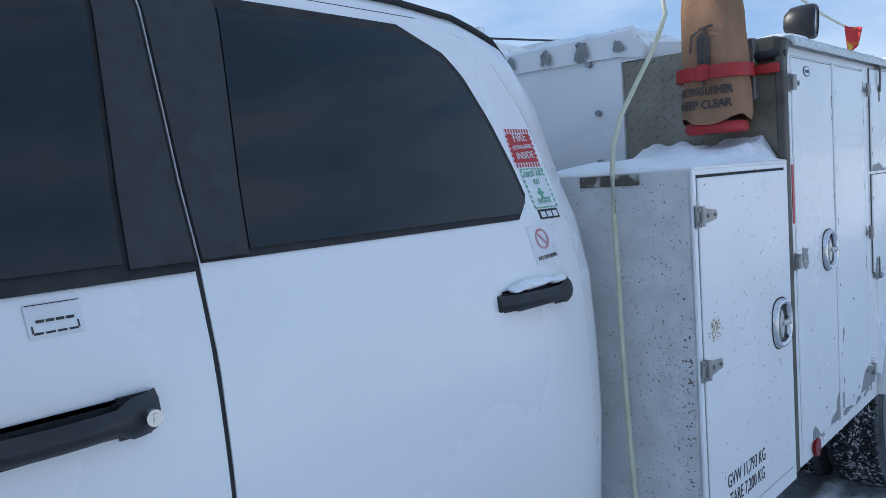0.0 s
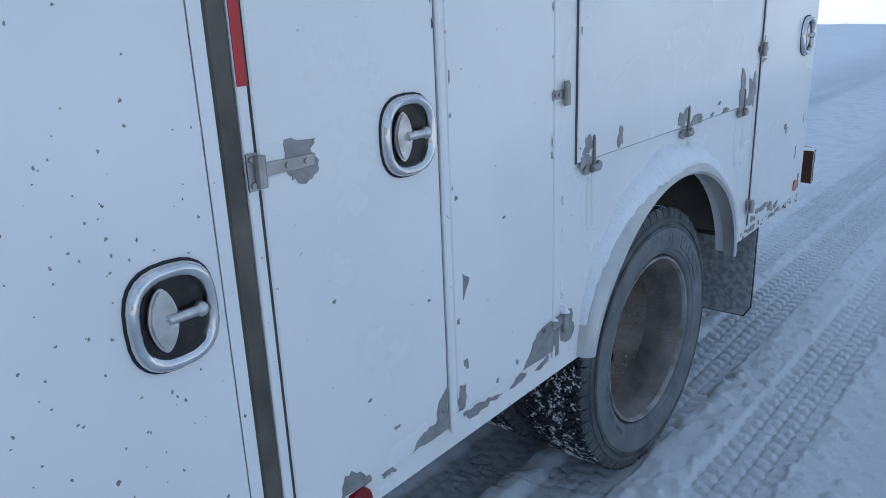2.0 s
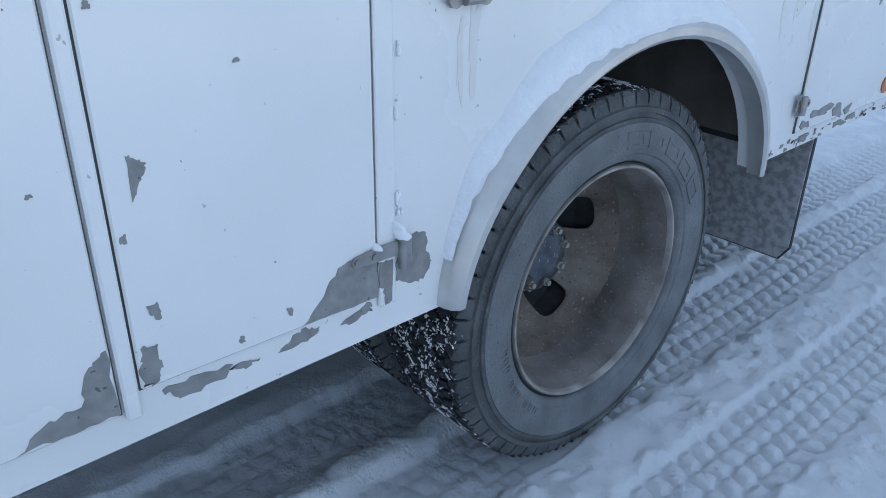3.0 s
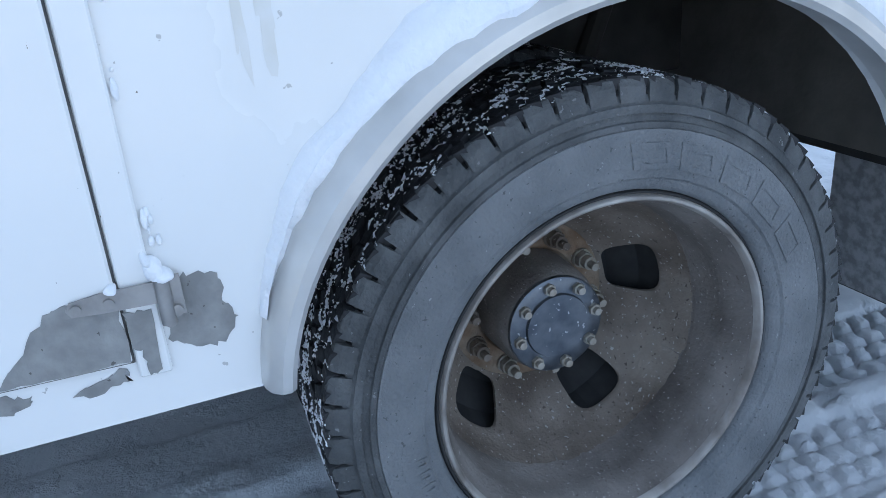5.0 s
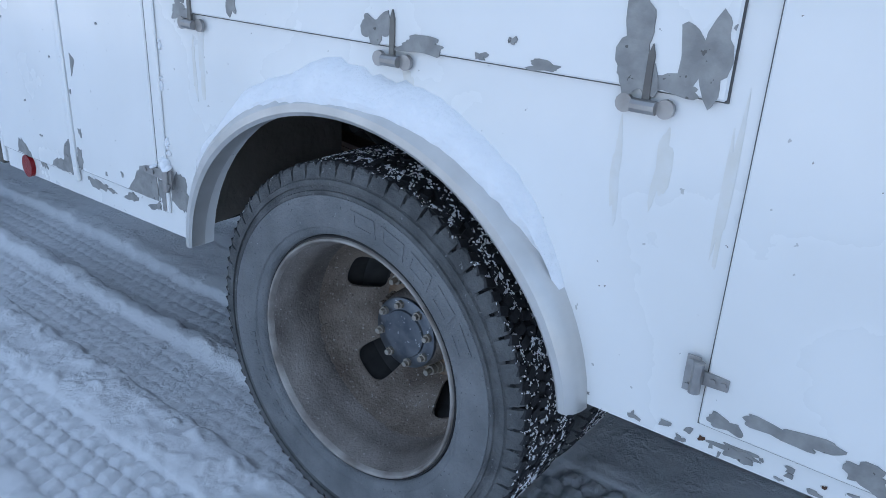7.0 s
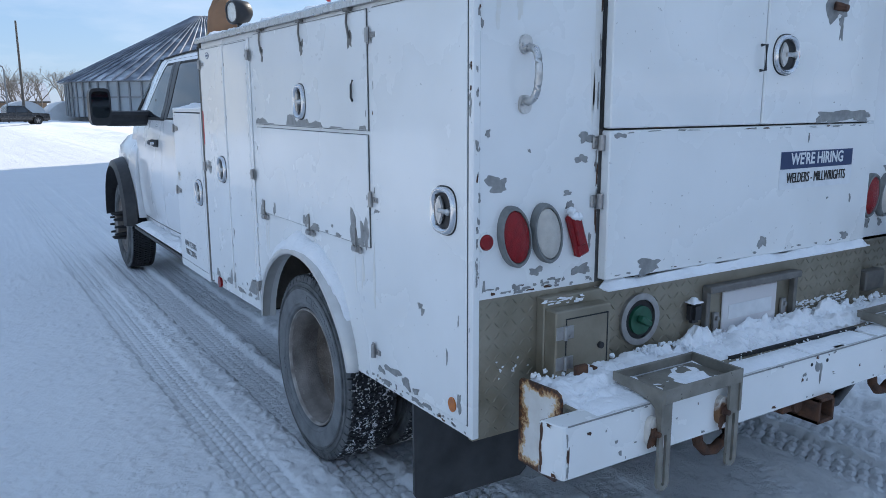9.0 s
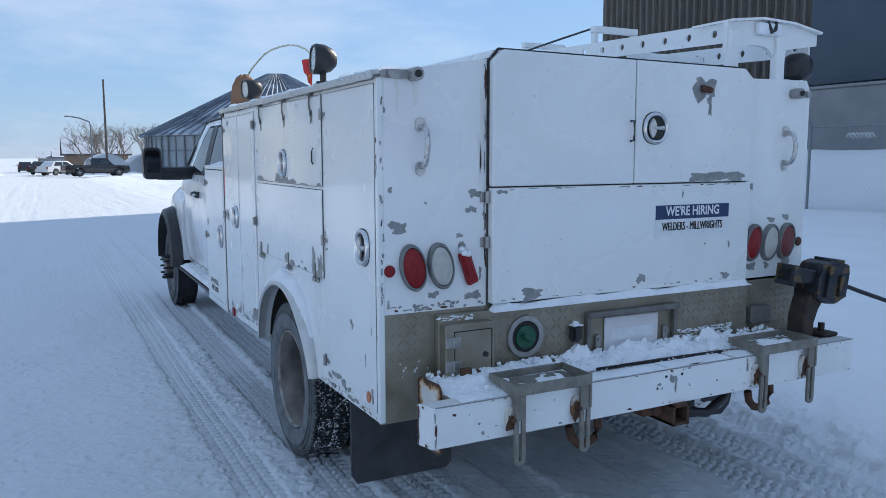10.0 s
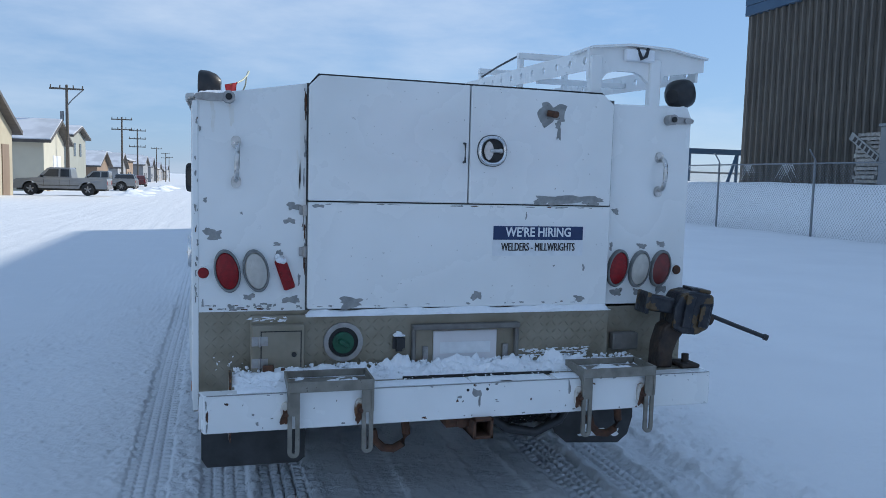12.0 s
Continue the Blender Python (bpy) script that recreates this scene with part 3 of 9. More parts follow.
def ground_z(x, y):
    z = 0.012 * noise.noise((x * 0.8, y * 0.8, 1)) + 0.006 * noise.noise((x * 4, y * 4, 2))
    near = max(0.0, 1 - max(abs(x) / 9, abs(y - 1) / 16))
    cover, side = 0.0, 0.0
    if near > 0:
        wander = 0.05 * noise.noise((0.3, y * 0.25, 5))
        ragged = 0.02 * noise.noise((x * 14, y * 14, 15))
        for cx, drift, half, deep, pitch, new_ in TRACKS:
            u = x - cx - drift * (y - 1) - (wander if drift else 0)
            d = abs(u) + ragged
            if d > half + 0.2:
                continue
            k = max(0.0, min(1.0, (half - d) / 0.022 + 0.5))
            deep = deep * (1 - 0.65 * min(1.0, max(0.0, (y - 3.5) / 4)))
            fresh = new_ * max(0.35, min(1.0, 0.85 + 0.9 * noise.noise((cx * 3, y * 0.8, 7))))
            if -1.2 < cx < 1.0 and y > 1.1:
                fresh *= max(0.2, 1 - (y - 1.1) / 0.3)
            side += k * (-deep - 0.010 + 0.034 * fresh * tread_print(u, y, pitch, half)) * (1 - 0.8 * cover)
            side += 0.28 * deep * math.exp(-((d - half - 0.05) / 0.035) ** 2) * (1 + 1.6 * noise.noise((x * 13, y * 13, 9))) * (1 - cover)
            cover = max(cover, k)
        if near > 0.3:
            lump = noise.noise((x * 6, y * 6, 3)) + 0.7 * noise.noise((x * 14, y * 14, 6)) + 0.5 * noise.noise((x * 31, y * 31, 8))
            crumb = max(0.0, noise.noise((x * 22, y * 22, 18)) - 0.2) * 2.0 + max(0.0, noise.noise((x * 48, y * 48, 28)) - 0.3) * 1.2
            mask = max(0.55 if -1.85 < x < -1.15 else 0.35 if -2.7 < x < -1.15 else 0.10, min(1.0, 0.35 + 1.5 * noise.noise((x * 0.9, y * 0.9, 12))))
            z += 0.012 * noise.noise((x * 2.1, y * 1.3, 41)) * (1 - cover) * min(1.0, near * 2)
            calm = 0.3 if -0.66 < x < 0.54 else 1.0
            z += (0.009 * lump + 0.020 * crumb) * mask * (1 - 0.85 * cover) * calm * min(1.0, near * 2)
    z += side * min(1.0, near * 2)
    if y < -24:
        t = min(1.0, (-24 - y) / 11)
        z += 1.6 * t * t * (3 - 2 * t)
    # broken clods along the kerb-side edge of the lane
    if 1.0 < x < 2.7 and -4.5 < y < 4.5:
        k = math.exp(-((x - 1.46 - 0.12 * noise.noise((0.7, y * 0.6, 31))) / 0.30) ** 2)
        clods = max(0.0, noise.noise((x * 5, y * 5, 33)) + 0.5 * noise.noise((x * 13, y * 13, 34)) + 0.15) + 0.5 * max(0.0, noise.noise((x * 27, y * 27, 35)))
        z += k * (0.012 + 0.075 * clods)
        pits = max(0.0, noise.noise((x * 3.1, y * 3.1, 37)) - 0.32)
        z -= 0.16 * pits * max(0.0, 1 - abs(x - 2.1) / 0.6)
    # deeper untouched snow towards the fence
    if x > 1.5:
        t = min(1.0, (x - 1.5) / 2.0)
        z += t * (0.10 + 0.06 * noise.noise((x * 0.35, y * 0.35, 4)) + 0.03 * noise.noise((x * 1.7, y * 1.7, 8)))
    if x > 15.8:
        t = min(1.0, (x - 15.8) / 2.6)
        z += t * t * (3 - 2 * t) * 1.55
    z += street_drop(x, y)
    # wind ridges along the verge ahead
    if y > 9:
        z += 0.12 * max(0.0, math.exp(-((x - 2.6 - 0.05 * y) / 1.1) ** 2)) * min(1, (y - 9) / 6) * (1 + noise.noise((x, y * 0.4, 3)))
    if x < -6:
        z += min(1.0, (-6 - x) / 5) * (0.10 + 0.10 * noise.noise((x * 0.3, y * 0.3, 6)))
    far = max(abs(x), abs(y))
    return z if far < 120 or y < -24 or (y > 20 and x < 16) else z * max(0, 1 - (far - 120) / 80)


def ticks(a, b, step, grow, end):
    out = [a + (b - a) * i / round((b - a) / step) for i in range(round((b - a) / step) + 1)]
    s = step
    while out[-1] < end:
        s *= grow
        out.append(out[-1] + s)
    s = step
    while out[0] > -end:
        s *= grow
        out.insert(0, out[0] - s)
    return out


xs_, ys_ = ticks(-2.9, 2.3, 0.0125, 1.05, 1800), ticks(-3.8, 3.6, 0.0085, 1.04, 1800)
xs_ = sorted(xs_ + [(a + b) / 2 for a, b in zip(xs_, xs_[1:]) if -1.62 < a < -0.62])
gv = [(x, y, ground_z(x, y)) for x in xs_ for y in ys_]
nyy = len(ys_)
gf = [(i * nyy + j, (i + 1) * nyy + j, (i + 1) * nyy + j + 1, i * nyy + j + 1) for i in range(len(xs_) - 1) for j in range(nyy - 1)]
gme = bpy.data.meshes.new("ground")
gme.from_pydata(gv, [], gf)
gme.materials.append(M_GROUND)
gme.shade_smooth()
tagged(new("ground", gme), "packed snow road and verge with tyre tracks", "snow ground", kind="structure")

# ---- service truck ----
truck = thing("service_truck", (-0.065, 3.4, 0), "white crew-cab service truck with a chipped steel utility body", "truck")

ARCH_Y, ARCH_Z = 1.198, 0.49


def arch(t, grow=0.0):
    """The wheel arch's curve in (y, z); t runs 0 (front foot) to 1 (rear foot)."""
    a = math.pi * t
    c, s = math.cos(a), math.sin(a)
    return (ARCH_Y + (0.455 + grow) * c, ARCH_Z + (0.388 + grow) * abs(s) ** 1.08)


def body_bottom(y):
    return 0.49 + (2.53 - y) / 2.53 * 0.04


# road-side wall of the body, with the wheel opening through it
bm = bmesh.new()
out = [(-2.53, 1.742), (-2.53, body_bottom(2.53))]
arc = [arch(i / 24) for i in range(25)]
out += [(-arc[0][0], body_bottom(arc[0][0]))] + [(-y, z) for y, z in arc[1:-1]] + [(-arc[-1][0], body_bottom(arc[-1][0]))]
out += [(-0.022, body_bottom(0)), (-0.022, 1.742)]
prism(bm, out, -0.03, 0.0, SIDE(0, 0))
part("body_side", bm, M_WHITE, truck, "white painted steel side with wheel opening")

# kerb side, front, roof and floor of the body
bm = bmesh.new()
box(bm, E_ - 0.03, E_ - 0.002, 0.022, 2.528, 0.50, 1.795)
part("body_side", bm, M_WHITE, truck)
bm = bmesh.new()
prism(bm, [(W, 1.765), (-1.16, 1.785), (-0.735, 1.855), (-0.735, 1.80), (W, 1.743)], -2.528, -0.022, frame3((0, 0, 0), (1, 0, 0), (0, 0, 1), (0, -1, 0)))
part("cabinet_roof", bm, M_WHITE, truck)
bm = bmesh.new()
prism(bm, [(0.646, 1.84), (1.03, 1.85), (E_, 1.80), (0.646, 1.79)], -2.528, -0.022, frame3((0, 0, 0), (1, 0, 0), (0, 0, 1), (0, -1, 0)))
part("cabinet_roof", bm, M_WHITE, truck)
bm = bmesh.new()
prism(bm, [(-0.735, 1.84), (-0.69, 1.895), (0.58, 1.885), (0.64, 1.83), (0.64, 1.80), (0.57, 1.855), (-0.68, 1.865), (-0.735, 1.81)], -2.544, -0.022, frame3((0, 0, 0), (1, 0, 0), (0, 0, 1), (0, -1, 0)))
part("canopy_roof", bm, M_WHITE, truck, "white canopy roof with chamfered edges")
for x0, x1 in ((W + 0.032, W + 0.44), (0.64, E_ - 0.032)):
    for y0, y1, z in ((0.022, 0.64, 0.535), (1.75, 2.5, 0.50)):
        bm = bmesh.new()
        box(bm, x0, x1, y0, y1, z, z + 0.015)
        part("cabinet_floor", bm, M_UNDER, truck)
for x0, x1 in ((W + 0.44, W + 0.46), (0.625, 0.645)):
    bm = bmesh.new()
    box(bm, x0, x1, 0.022, 2.5, 0.95, 1.82)
    part("inner_wall", bm, M_UNDER, truck)
bm = bmesh.new()
box(bm, W + 0.46, 0.625, 0.022, 2.5, 0.90, 0.93)
part("body_floor", bm, M_UNDER, truck)
# drip rail along the top of the doors
bm = bmesh.new()
prism(bm, [(0, 0.006), (0.026, 0.004), (0.031, -0.003), (0.031, -0.024), (0.026, -0.025), (0.022, -0.012), (0, -0.008)], -2.55, 0.01, frame3((W + 0.004, 0, 1.79), (-1, 0, 0), (0, 0, 1), (0, -1, 0)) @ Matrix.Identity(4))
part("drip_rail", bm, M_POLISHED, truck, "dull aluminium drip rail")
# front face: raised white panel and tread-plate cabinet end
bm = bmesh.new()
prism(bm, [(-0.645, 0.9), (-0.645, 1.80), (-0.73, 1.80), (-0.73, 1.84), (-0.69, 1.89), (0.58, 1.88), (0.64, 1.83), (0.64, 0.9)], 0, 0.02, frame3((0, 2.565, 0), (1, 0, 0), (0, 0, 1), (0, -1, 0)))
prism(bm, [(-0.735, 1.803), (-0.735, 1.845), (-0.69, 1.897), (0.58, 1.893), (0.64, 1.85), (0.64, 1.835), (-0.64, 1.818)], 0, 0.012, frame3((0, 2.577, 0), (1, 0, 0), (0, 0, 1), (0, -1, 0)))
front_panel = part("front_panel", bm, M_WHITE, truck)
for i, (x, w, h, z) in enumerate(((0.389, 0.085, 0.040, 1.866), (0.241, 0.045, 0.036, 1.862), (0.093, 0.042, 0.034, 1.860), (-0.06, 0.034, 0.042, 1.857), (-0.201, 0.034, 0.046, 1.860), (-0.357, 0.040, 0.056, 1.855), (-0.506, 0.055, 0.062, 1.853), (-0.65, 0.035, 0.040, 1.850))):
    bm = bmesh.new()
    blotch(bm, w, h, FRONT(x, 2.5892, z), 40 + i, rough=0.25)
    part("paint_chip", bm, M_CHIP, front_panel)
for x, z in ((-0.555, 1.64), (-0.525, 1.81), (-0.555, 1.47)):
    bm = bmesh.new()
    cyl(bm, 0.011, (x, 2.56, z), (x, 2.584, z), 6)
    part("bolt", bm, M_STEEL, front_panel)


def tread_plate(bm, w, h, m, pitch=0.030, skip=None):
    """Raised lozenges, alternately turned, over a plate w by h with its corner at m's origin."""
    nu, nv = int(w / pitch), int(h / pitch)
    for i in range(nu):
        for j in range(nv):
            u, v = (i + 0.5) * w / nu, (j + 0.5) * h / nv
            if skip and skip(u, v):
                continue
            a = 0.785 if (i + j) % 2 else -0.785
            c, s = math.cos(a), math.sin(a)
            L, B = pitch * 0.46, pitch * 0.13
            base = [bm.verts.new(m @ Vector((u + p * c - q * s, v + p * s + q * c, 0))) for p, q in ((L, 0), (0, B), (-L, 0), (0, -B))]
            ridge = [bm.verts.new(m @ Vector((u + p * c, v + p * s, 0.0026))) for p in (L * 0.55, -L * 0.55)]
            bm.faces.new((base[0], base[1], ridge[1], ridge[0]))
            bm.faces.new((base[1], base[2], ridge[1]))
            bm.faces.new((base[2], base[3], ridge[0], ridge[1]))
            bm.faces.new((base[3], base[0], ridge[0]))


bm = bmesh.new()
box(bm, W + 0.021, -0.648, 2.53, 2.556, 0.49, 1.80, 0.003)
tread_plate(bm, 0.52, 0.40, frame3((-0.65, 2.556, 1.40), (-1, 0, 0), (0, 0, 1), (0, 1, 0)))
part("tread_plate_end", bm, M_DIAMOND, truck, "tread-plate cabinet end, dull grey-brown")
# corner angle, a darker brown than the tread plate next to it
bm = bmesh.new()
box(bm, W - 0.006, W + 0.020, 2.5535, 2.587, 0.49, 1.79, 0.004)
part("corner_angle", bm, mat("dark_bare_angle", (0.085, 0.076, 0.064), (0.15, 0.135, 0.115), 0.6, 0.3, scale=12, detail=8, bump=0.15, bump_scale=70), truck, "dark bare steel corner angle")
bm = bmesh.new()
cyl(bm, 0.016, (-1.02, 2.575, 1.745), (-1.17, 2.575, 1.745), 12)
cyl(bm, 0.010, (-1.17, 2.575, 1.745), (-1.185, 2.575, 1.745), 12)
part("conduit_stub", bm, M_BLACK, truck)


# latches, hinges and doors
M_CUP = mat("black_steel_cup", (0.012, 0.012, 0.013), (0.035, 0.034, 0.033), 0.4, 0.3, scale=40)


def latch(parent, m, w=0.122, h=0.13, p=2.7):
    """A flush paddle latch: rounded bezel, dished cup and a T-shaped folding grip."""
    bm = bmesh.new()
    loops = [(1.02, 0.0), (1.01, 0.008), (0.97, 0.013), (0.91, 0.0155), (0.84, 0.0150), (0.77, 0.011), (0.74, 0.0015)]
    rows = []
    for k, d in loops:
        rows.append([bm.verts.new(m @ Vector((u, v, d))) for u, v in oval(w * k, h * k, 28, p)])
    for a, b in zip(rows, rows[1:]):
        for i in range(28):
            bm.faces.new((a[i], a[(i + 1) % 28], b[(i + 1) % 28], b[i]))
    bmesh.ops.recalc_face_normals(bm, faces=bm.faces)
    plate = part("paddle_latch", bm, M_CHROME, parent, "chrome paddle latch", True)
    bm = bmesh.new()
    prism(bm, oval(w * 0.79, h * 0.79, 28, p), 0.0005, 0.0018, m)
    part("cup", bm, M_CUP, plate, "dark dished cup")
    bm = bmesh.new()
    prism(bm, oval(w * 0.34, h * 0.62, 24, 1.7), 0.002, 0.012, m @ pose(-w * 0.13, 0, 0))
    bmesh.ops.bevel(bm, geom=[e for e in bm.edges if len(e.link_faces) == 2 and e.calc_face_angle(0) > 0.9], offset=0.0035, segments=2, affect="EDGES")
    tube(bm, [m @ Vector((-0.012, 0.0, 0.011)), m @ Vector((w * 0.10, 0.0, 0.011)), m @ Vector((w * 0.22, 0.0, 0.011)), m @ Vector((w * 0.29, 0.0, 0.010))], 0.0075, 12)
    bmesh.ops.create_uvsphere(bm, u_segments=14, v_segments=8, radius=0.0105, matrix=Matrix.Translation(m @ Vector((w * 0.28, 0.0, 0.011))))
    part("grip", bm, M_POLISHED, plate, "", True)
    bm = bmesh.new()
    ring(bm, oval(w * 1.06, h * 1.06, 28, p), oval(w * 1.0, h * 1.0, 28, p), 0.0, 0.002, m)
    bmesh.ops.recalc_face_normals(bm, faces=bm.faces)
    part("gasket", bm, M_MATTE, plate)
    return plate


def strap_hinge(parent, m, length=0.05, flip=1, material=None):
    bm = bmesh.new()
    cyl(bm, 0.008, m @ Vector((0, -0.022, 0.008)), m @ Vector((0, 0.022, 0.008)), 10)
    prism(bm, [(0.0, -0.010), (flip * length, -0.008), (flip * length, 0.008), (0.0, 0.010)], 0.0, 0.004, m)
    prism(bm, [(0.0, -0.026), (-flip * 0.018, -0.026), (-flip * 0.018, 0.026), (0.0, 0.026)], 0.0, 0.003, m)
    for u, v in ((flip * length * 0.85, 0), (flip * length * 0.5, 0), (-flip * 0.011, 0.018), (-flip * 0.011, -0.018)):
        cyl(bm, 0.0045, m @ Vector((u, v, 0.002)), m @ Vector((u, v, 0.0065)), 8)
    return part("hinge", bm, material or M_STEEL, parent)


def side_door(y0, y1, z0, z1, material=M_WHITE, label="", proud=0.008):
    """A steel door on the road side, y0 to y1, with its rubber seal showing as a dark line."""
    bm = bmesh.new()
    box(bm, W - 0.003, W + 0.004, y0 - 0.002, y1 + 0.002, z0 - 0.002, z1 + 0.002)
    part("door_seal", bm, M_SEAM, truck)
    bm = bmesh.new()
    box(bm, W - proud, W - 0.002, y0, y1, z0, z1, 0.0025)
    d = part("cabinet_door", bm, material, truck, label)
    return d


def flakes(parent, spots, out=0.008, material=M_CHIP):
    """Ragged bare-metal flakes at (y, z, width, height)."""
    for i, (y, z, w, h) in enumerate(spots):
        bm = bmesh.new()
        blotch(bm, w, h, SIDE(y, z, out), int(y * 977 + z * 131 + i), 0.0008 + 0.0003 * (i % 6))
        part("paint_chip", bm, material, parent)


d_tall = side_door(2.157, 2.530, 0.545, 1.735, label="tall white cabinet door, paint chipped along its foot")
latch(d_tall, SIDE(2.235, 1.133, 0.008))
strap_hinge(d_tall, SIDE(2.535, 1.13, 0.008), 0.098, 1)
strap_hinge(d_tall, SIDE(2.535, 1.66, 0.008), 0.06, 1)
flakes(d_tall, [(2.36, 0.70, 0.008, 0.006), (2.20, 0.83, 0.006, 0.005), (2.30, 0.62, 0.012, 0.006), (2.42, 0.90, 0.005, 0.005)])
bm = bmesh.new()
prism(bm, oval(0.06, 0.032, 24), 0, 0.0015, SIDE(2.40, 1.70, 0.008))
badge = part("maker_badge", bm, M_NAVY, d_tall, "small oval blue badge")
bm = bmesh.new()
prism(bm, oval(0.052, 0.026, 24), 0.0015, 0.002)
part("field", bm, M_PRINTWHITE, badge, m=SIDE(2.40, 1.70, 0.008))
bm = bmesh.new()
box(bm, -0.019, 0.019, -0.0045, 0.0045, 0.002, 0.0025)
part("mark_bar", bm, M_NAVY, badge, m=SIDE(2.40, 1.70, 0.008))
d_mid = side_door(1.789, 2.130, 0.568, 1.735, label="tall white cabinet door with surface hinges")
for z in (1.67, 1.145):
    strap_hinge(d_mid, SIDE(1.752, z, 0.008), 0.045, -1)
flakes(d_mid, [(2.10, 0.665, 0.014, 0.018), (2.12, 0.76, 0.006, 0.012), (2.00, 0.585, 0.008, 0.008), (1.93, 0.60, 0.008, 0.010), (2.115, 1.0, 0.008, 0.006), (1.97, 0.93, 0.006, 0.005)])
def torn(parent, pts, out, seed, material=None, n=5, amp=0.0035, thick=0.001):
    """A torn patch of bare metal: the outline's (y, z) corners joined by ragged edges."""
    r = random.Random(seed)
    rag = []
    for (a0, b0), (a1, b1) in zip(pts, pts[1:] + pts[:1]):
        for k in range(n):
            t = k / n
            j = amp if k else amp * 0.4
            rag.append((-(a0 + (a1 - a0) * t) + r.uniform(-j, j), b0 + (b1 - b0) * t + r.uniform(-j, j)))
    bm = bmesh.new()
    prism(bm, rag, 0, thick, SIDE(0, 0, out))
    return part("paint_chip", bm, material or M_CHIP, parent)


torn(d_mid, [(1.910, 0.571), (1.886, 0.596), (1.853, 0.637), (1.833, 0.643), (1.790, 0.628), (1.790, 0.570), (1.856, 0.570)], 0.008, 1, amp=0.0022)
torn(truck, [(1.727, 0.648), (1.695, 0.642), (1.694, 0.612), (1.682, 0.592), (1.700, 0.564), (1.728, 0.566), (1.750, 0.578), (1.753, 0.605)], 0.0, 2)
torn(truck, [(1.787, 0.622), (1.762, 0.621), (1.764, 0.555), (1.776, 0.550), (1.778, 0.580), (1.787, 0.582)], 0.0072, 3, amp=0.002)
torn(truck, [(1.948, 0.540), (1.931, 0.549), (1.911, 0.560), (1.886, 0.554), (1.887, 0.545), (1.917, 0.539)], 0.0, 4)
torn(truck, [(1.850, 0.542), (1.820, 0.555), (1.797, 0.561), (1.795, 0.545), (1.822, 0.540)], 0.0003, 5)
torn(truck, [(2.020, 0.543), (1.998, 0.547), (1.976, 0.542), (1.998, 0.536)], 0.0004, 6)
torn(d_tall, [(2.268, 0.549), (2.238, 0.572), (2.198, 0.579), (2.181, 0.624), (2.160, 0.638), (2.160, 0.549), (2.210, 0.548)], 0.008, 7, amp=0.004)
torn(d_mid, [(2.119, 0.625), (2.103, 0.622), (2.101, 0.590), (2.108, 0.572), (2.128, 0.572), (2.127, 0.600)], 0.008, 8)
torn(truck, [(2.105, 0.553), (2.060, 0.556), (2.013, 0.549), (2.026, 0.534), (2.085, 0.532)], 0.0002, 9)
torn(d_mid, [(2.104, 0.851), (2.096, 0.846), (2.083, 0.838), (2.091, 0.822), (2.103, 0.799)], 0.008, 10, amp=0.002)
torn(d_tall, [(2.444, 0.549), (2.430, 0.586), (2.410, 0.589), (2.391, 0.574), (2.369, 0.549)], 0.008, 11)
torn(truck, [(2.339, 0.540), (2.313, 0.542), (2.300, 0.530), (2.332, 0.528)], 0.0002, 12)
torn(d_tall, [(2.485, 1.165), (2.429, 1.160), (2.440, 1.140), (2.426, 1.126), (2.431, 1.108), (2.454, 1.096), (2.470, 1.102), (2.485, 1.117)], 0.008, 13, amp=0.003)
for z0, z1, n_ in ((0.662, 0.72, 7), (0.72, 0.95, 4)):
    for k in range(n_):
        bm = bmesh.new()
        s_ = rnd(0.002, 0.005)
        bmesh.ops.create_icosphere(bm, subdivisions=2, radius=1, matrix=Matrix.Translation((W - 0.003, rnd(1.740, 1.750), rnd(z0, z1))) @ Matrix.Diagonal((0.004, s_ * 0.7, s_ * rnd(1.0, 2.4), 1)))
        for v in bm.verts:
            v.co += Vector((0.0006, 0.001, 0.0016)) * noise.noise(v.co * 190)
        tagged(part("snow_bead", bm, M_SNOWCAP, truck, "", True), kind="stuff")
bm = bmesh.new()
box(bm, W - 0.0068, W - 0.0005, 1.7545, 1.7855, 0.549, 1.745, 0.002)
part("door_strip", bm, M_WHITE, truck)
bm = bmesh.new()
m = SIDE(1.750, 0.637, 0.008)
prism(bm, [(-0.004, -0.010), (-0.004, 0.012), (-0.052, 0.011), (-0.080, 0.007), (-0.084, 0.0), (-0.080, -0.007), (-0.052, -0.009)], 0.0012, 0.0045, m)
for u in (-0.075, -0.046):
    cyl(bm, 0.0052, m @ Vector((u, 0, 0.004)), m @ Vector((u, 0, 0.0072)), 12)
cyl(bm, 0.0075, m @ Vector((0.003, -0.032, 0.006)), m @ Vector((0.003, 0.015, 0.006)), 12)
prism(bm, [(0.003, -0.026), (0.020, -0.026), (0.020, 0.015), (0.003, 0.015)], 0.0, 0.004, m)
for u, v in ((0.012, -0.020), (0.004, -0.030)):
    cyl(bm, 0.006, m @ Vector((u, v, 0.003)), m @ Vector((u, v, 0.009)), 12)
part("hinge", bm, M_STEEL, d_mid, "bent strap hinge with two bright screws", True)
bm = bmesh.new()
box(bm, W - 0.012, W - 0.001, 2.134, 2.153, 0.535, 1.74, 0.003)
part("door_strip", bm, M_WHITE, truck)
d_up = side_door(0.600, 1.690, 1.372, 1.752, label="top-hinged white cabinet door with a chipped lower edge")
latch(d_up, SIDE(1.165, 1.466, 0.008), 0.10, 0.13)
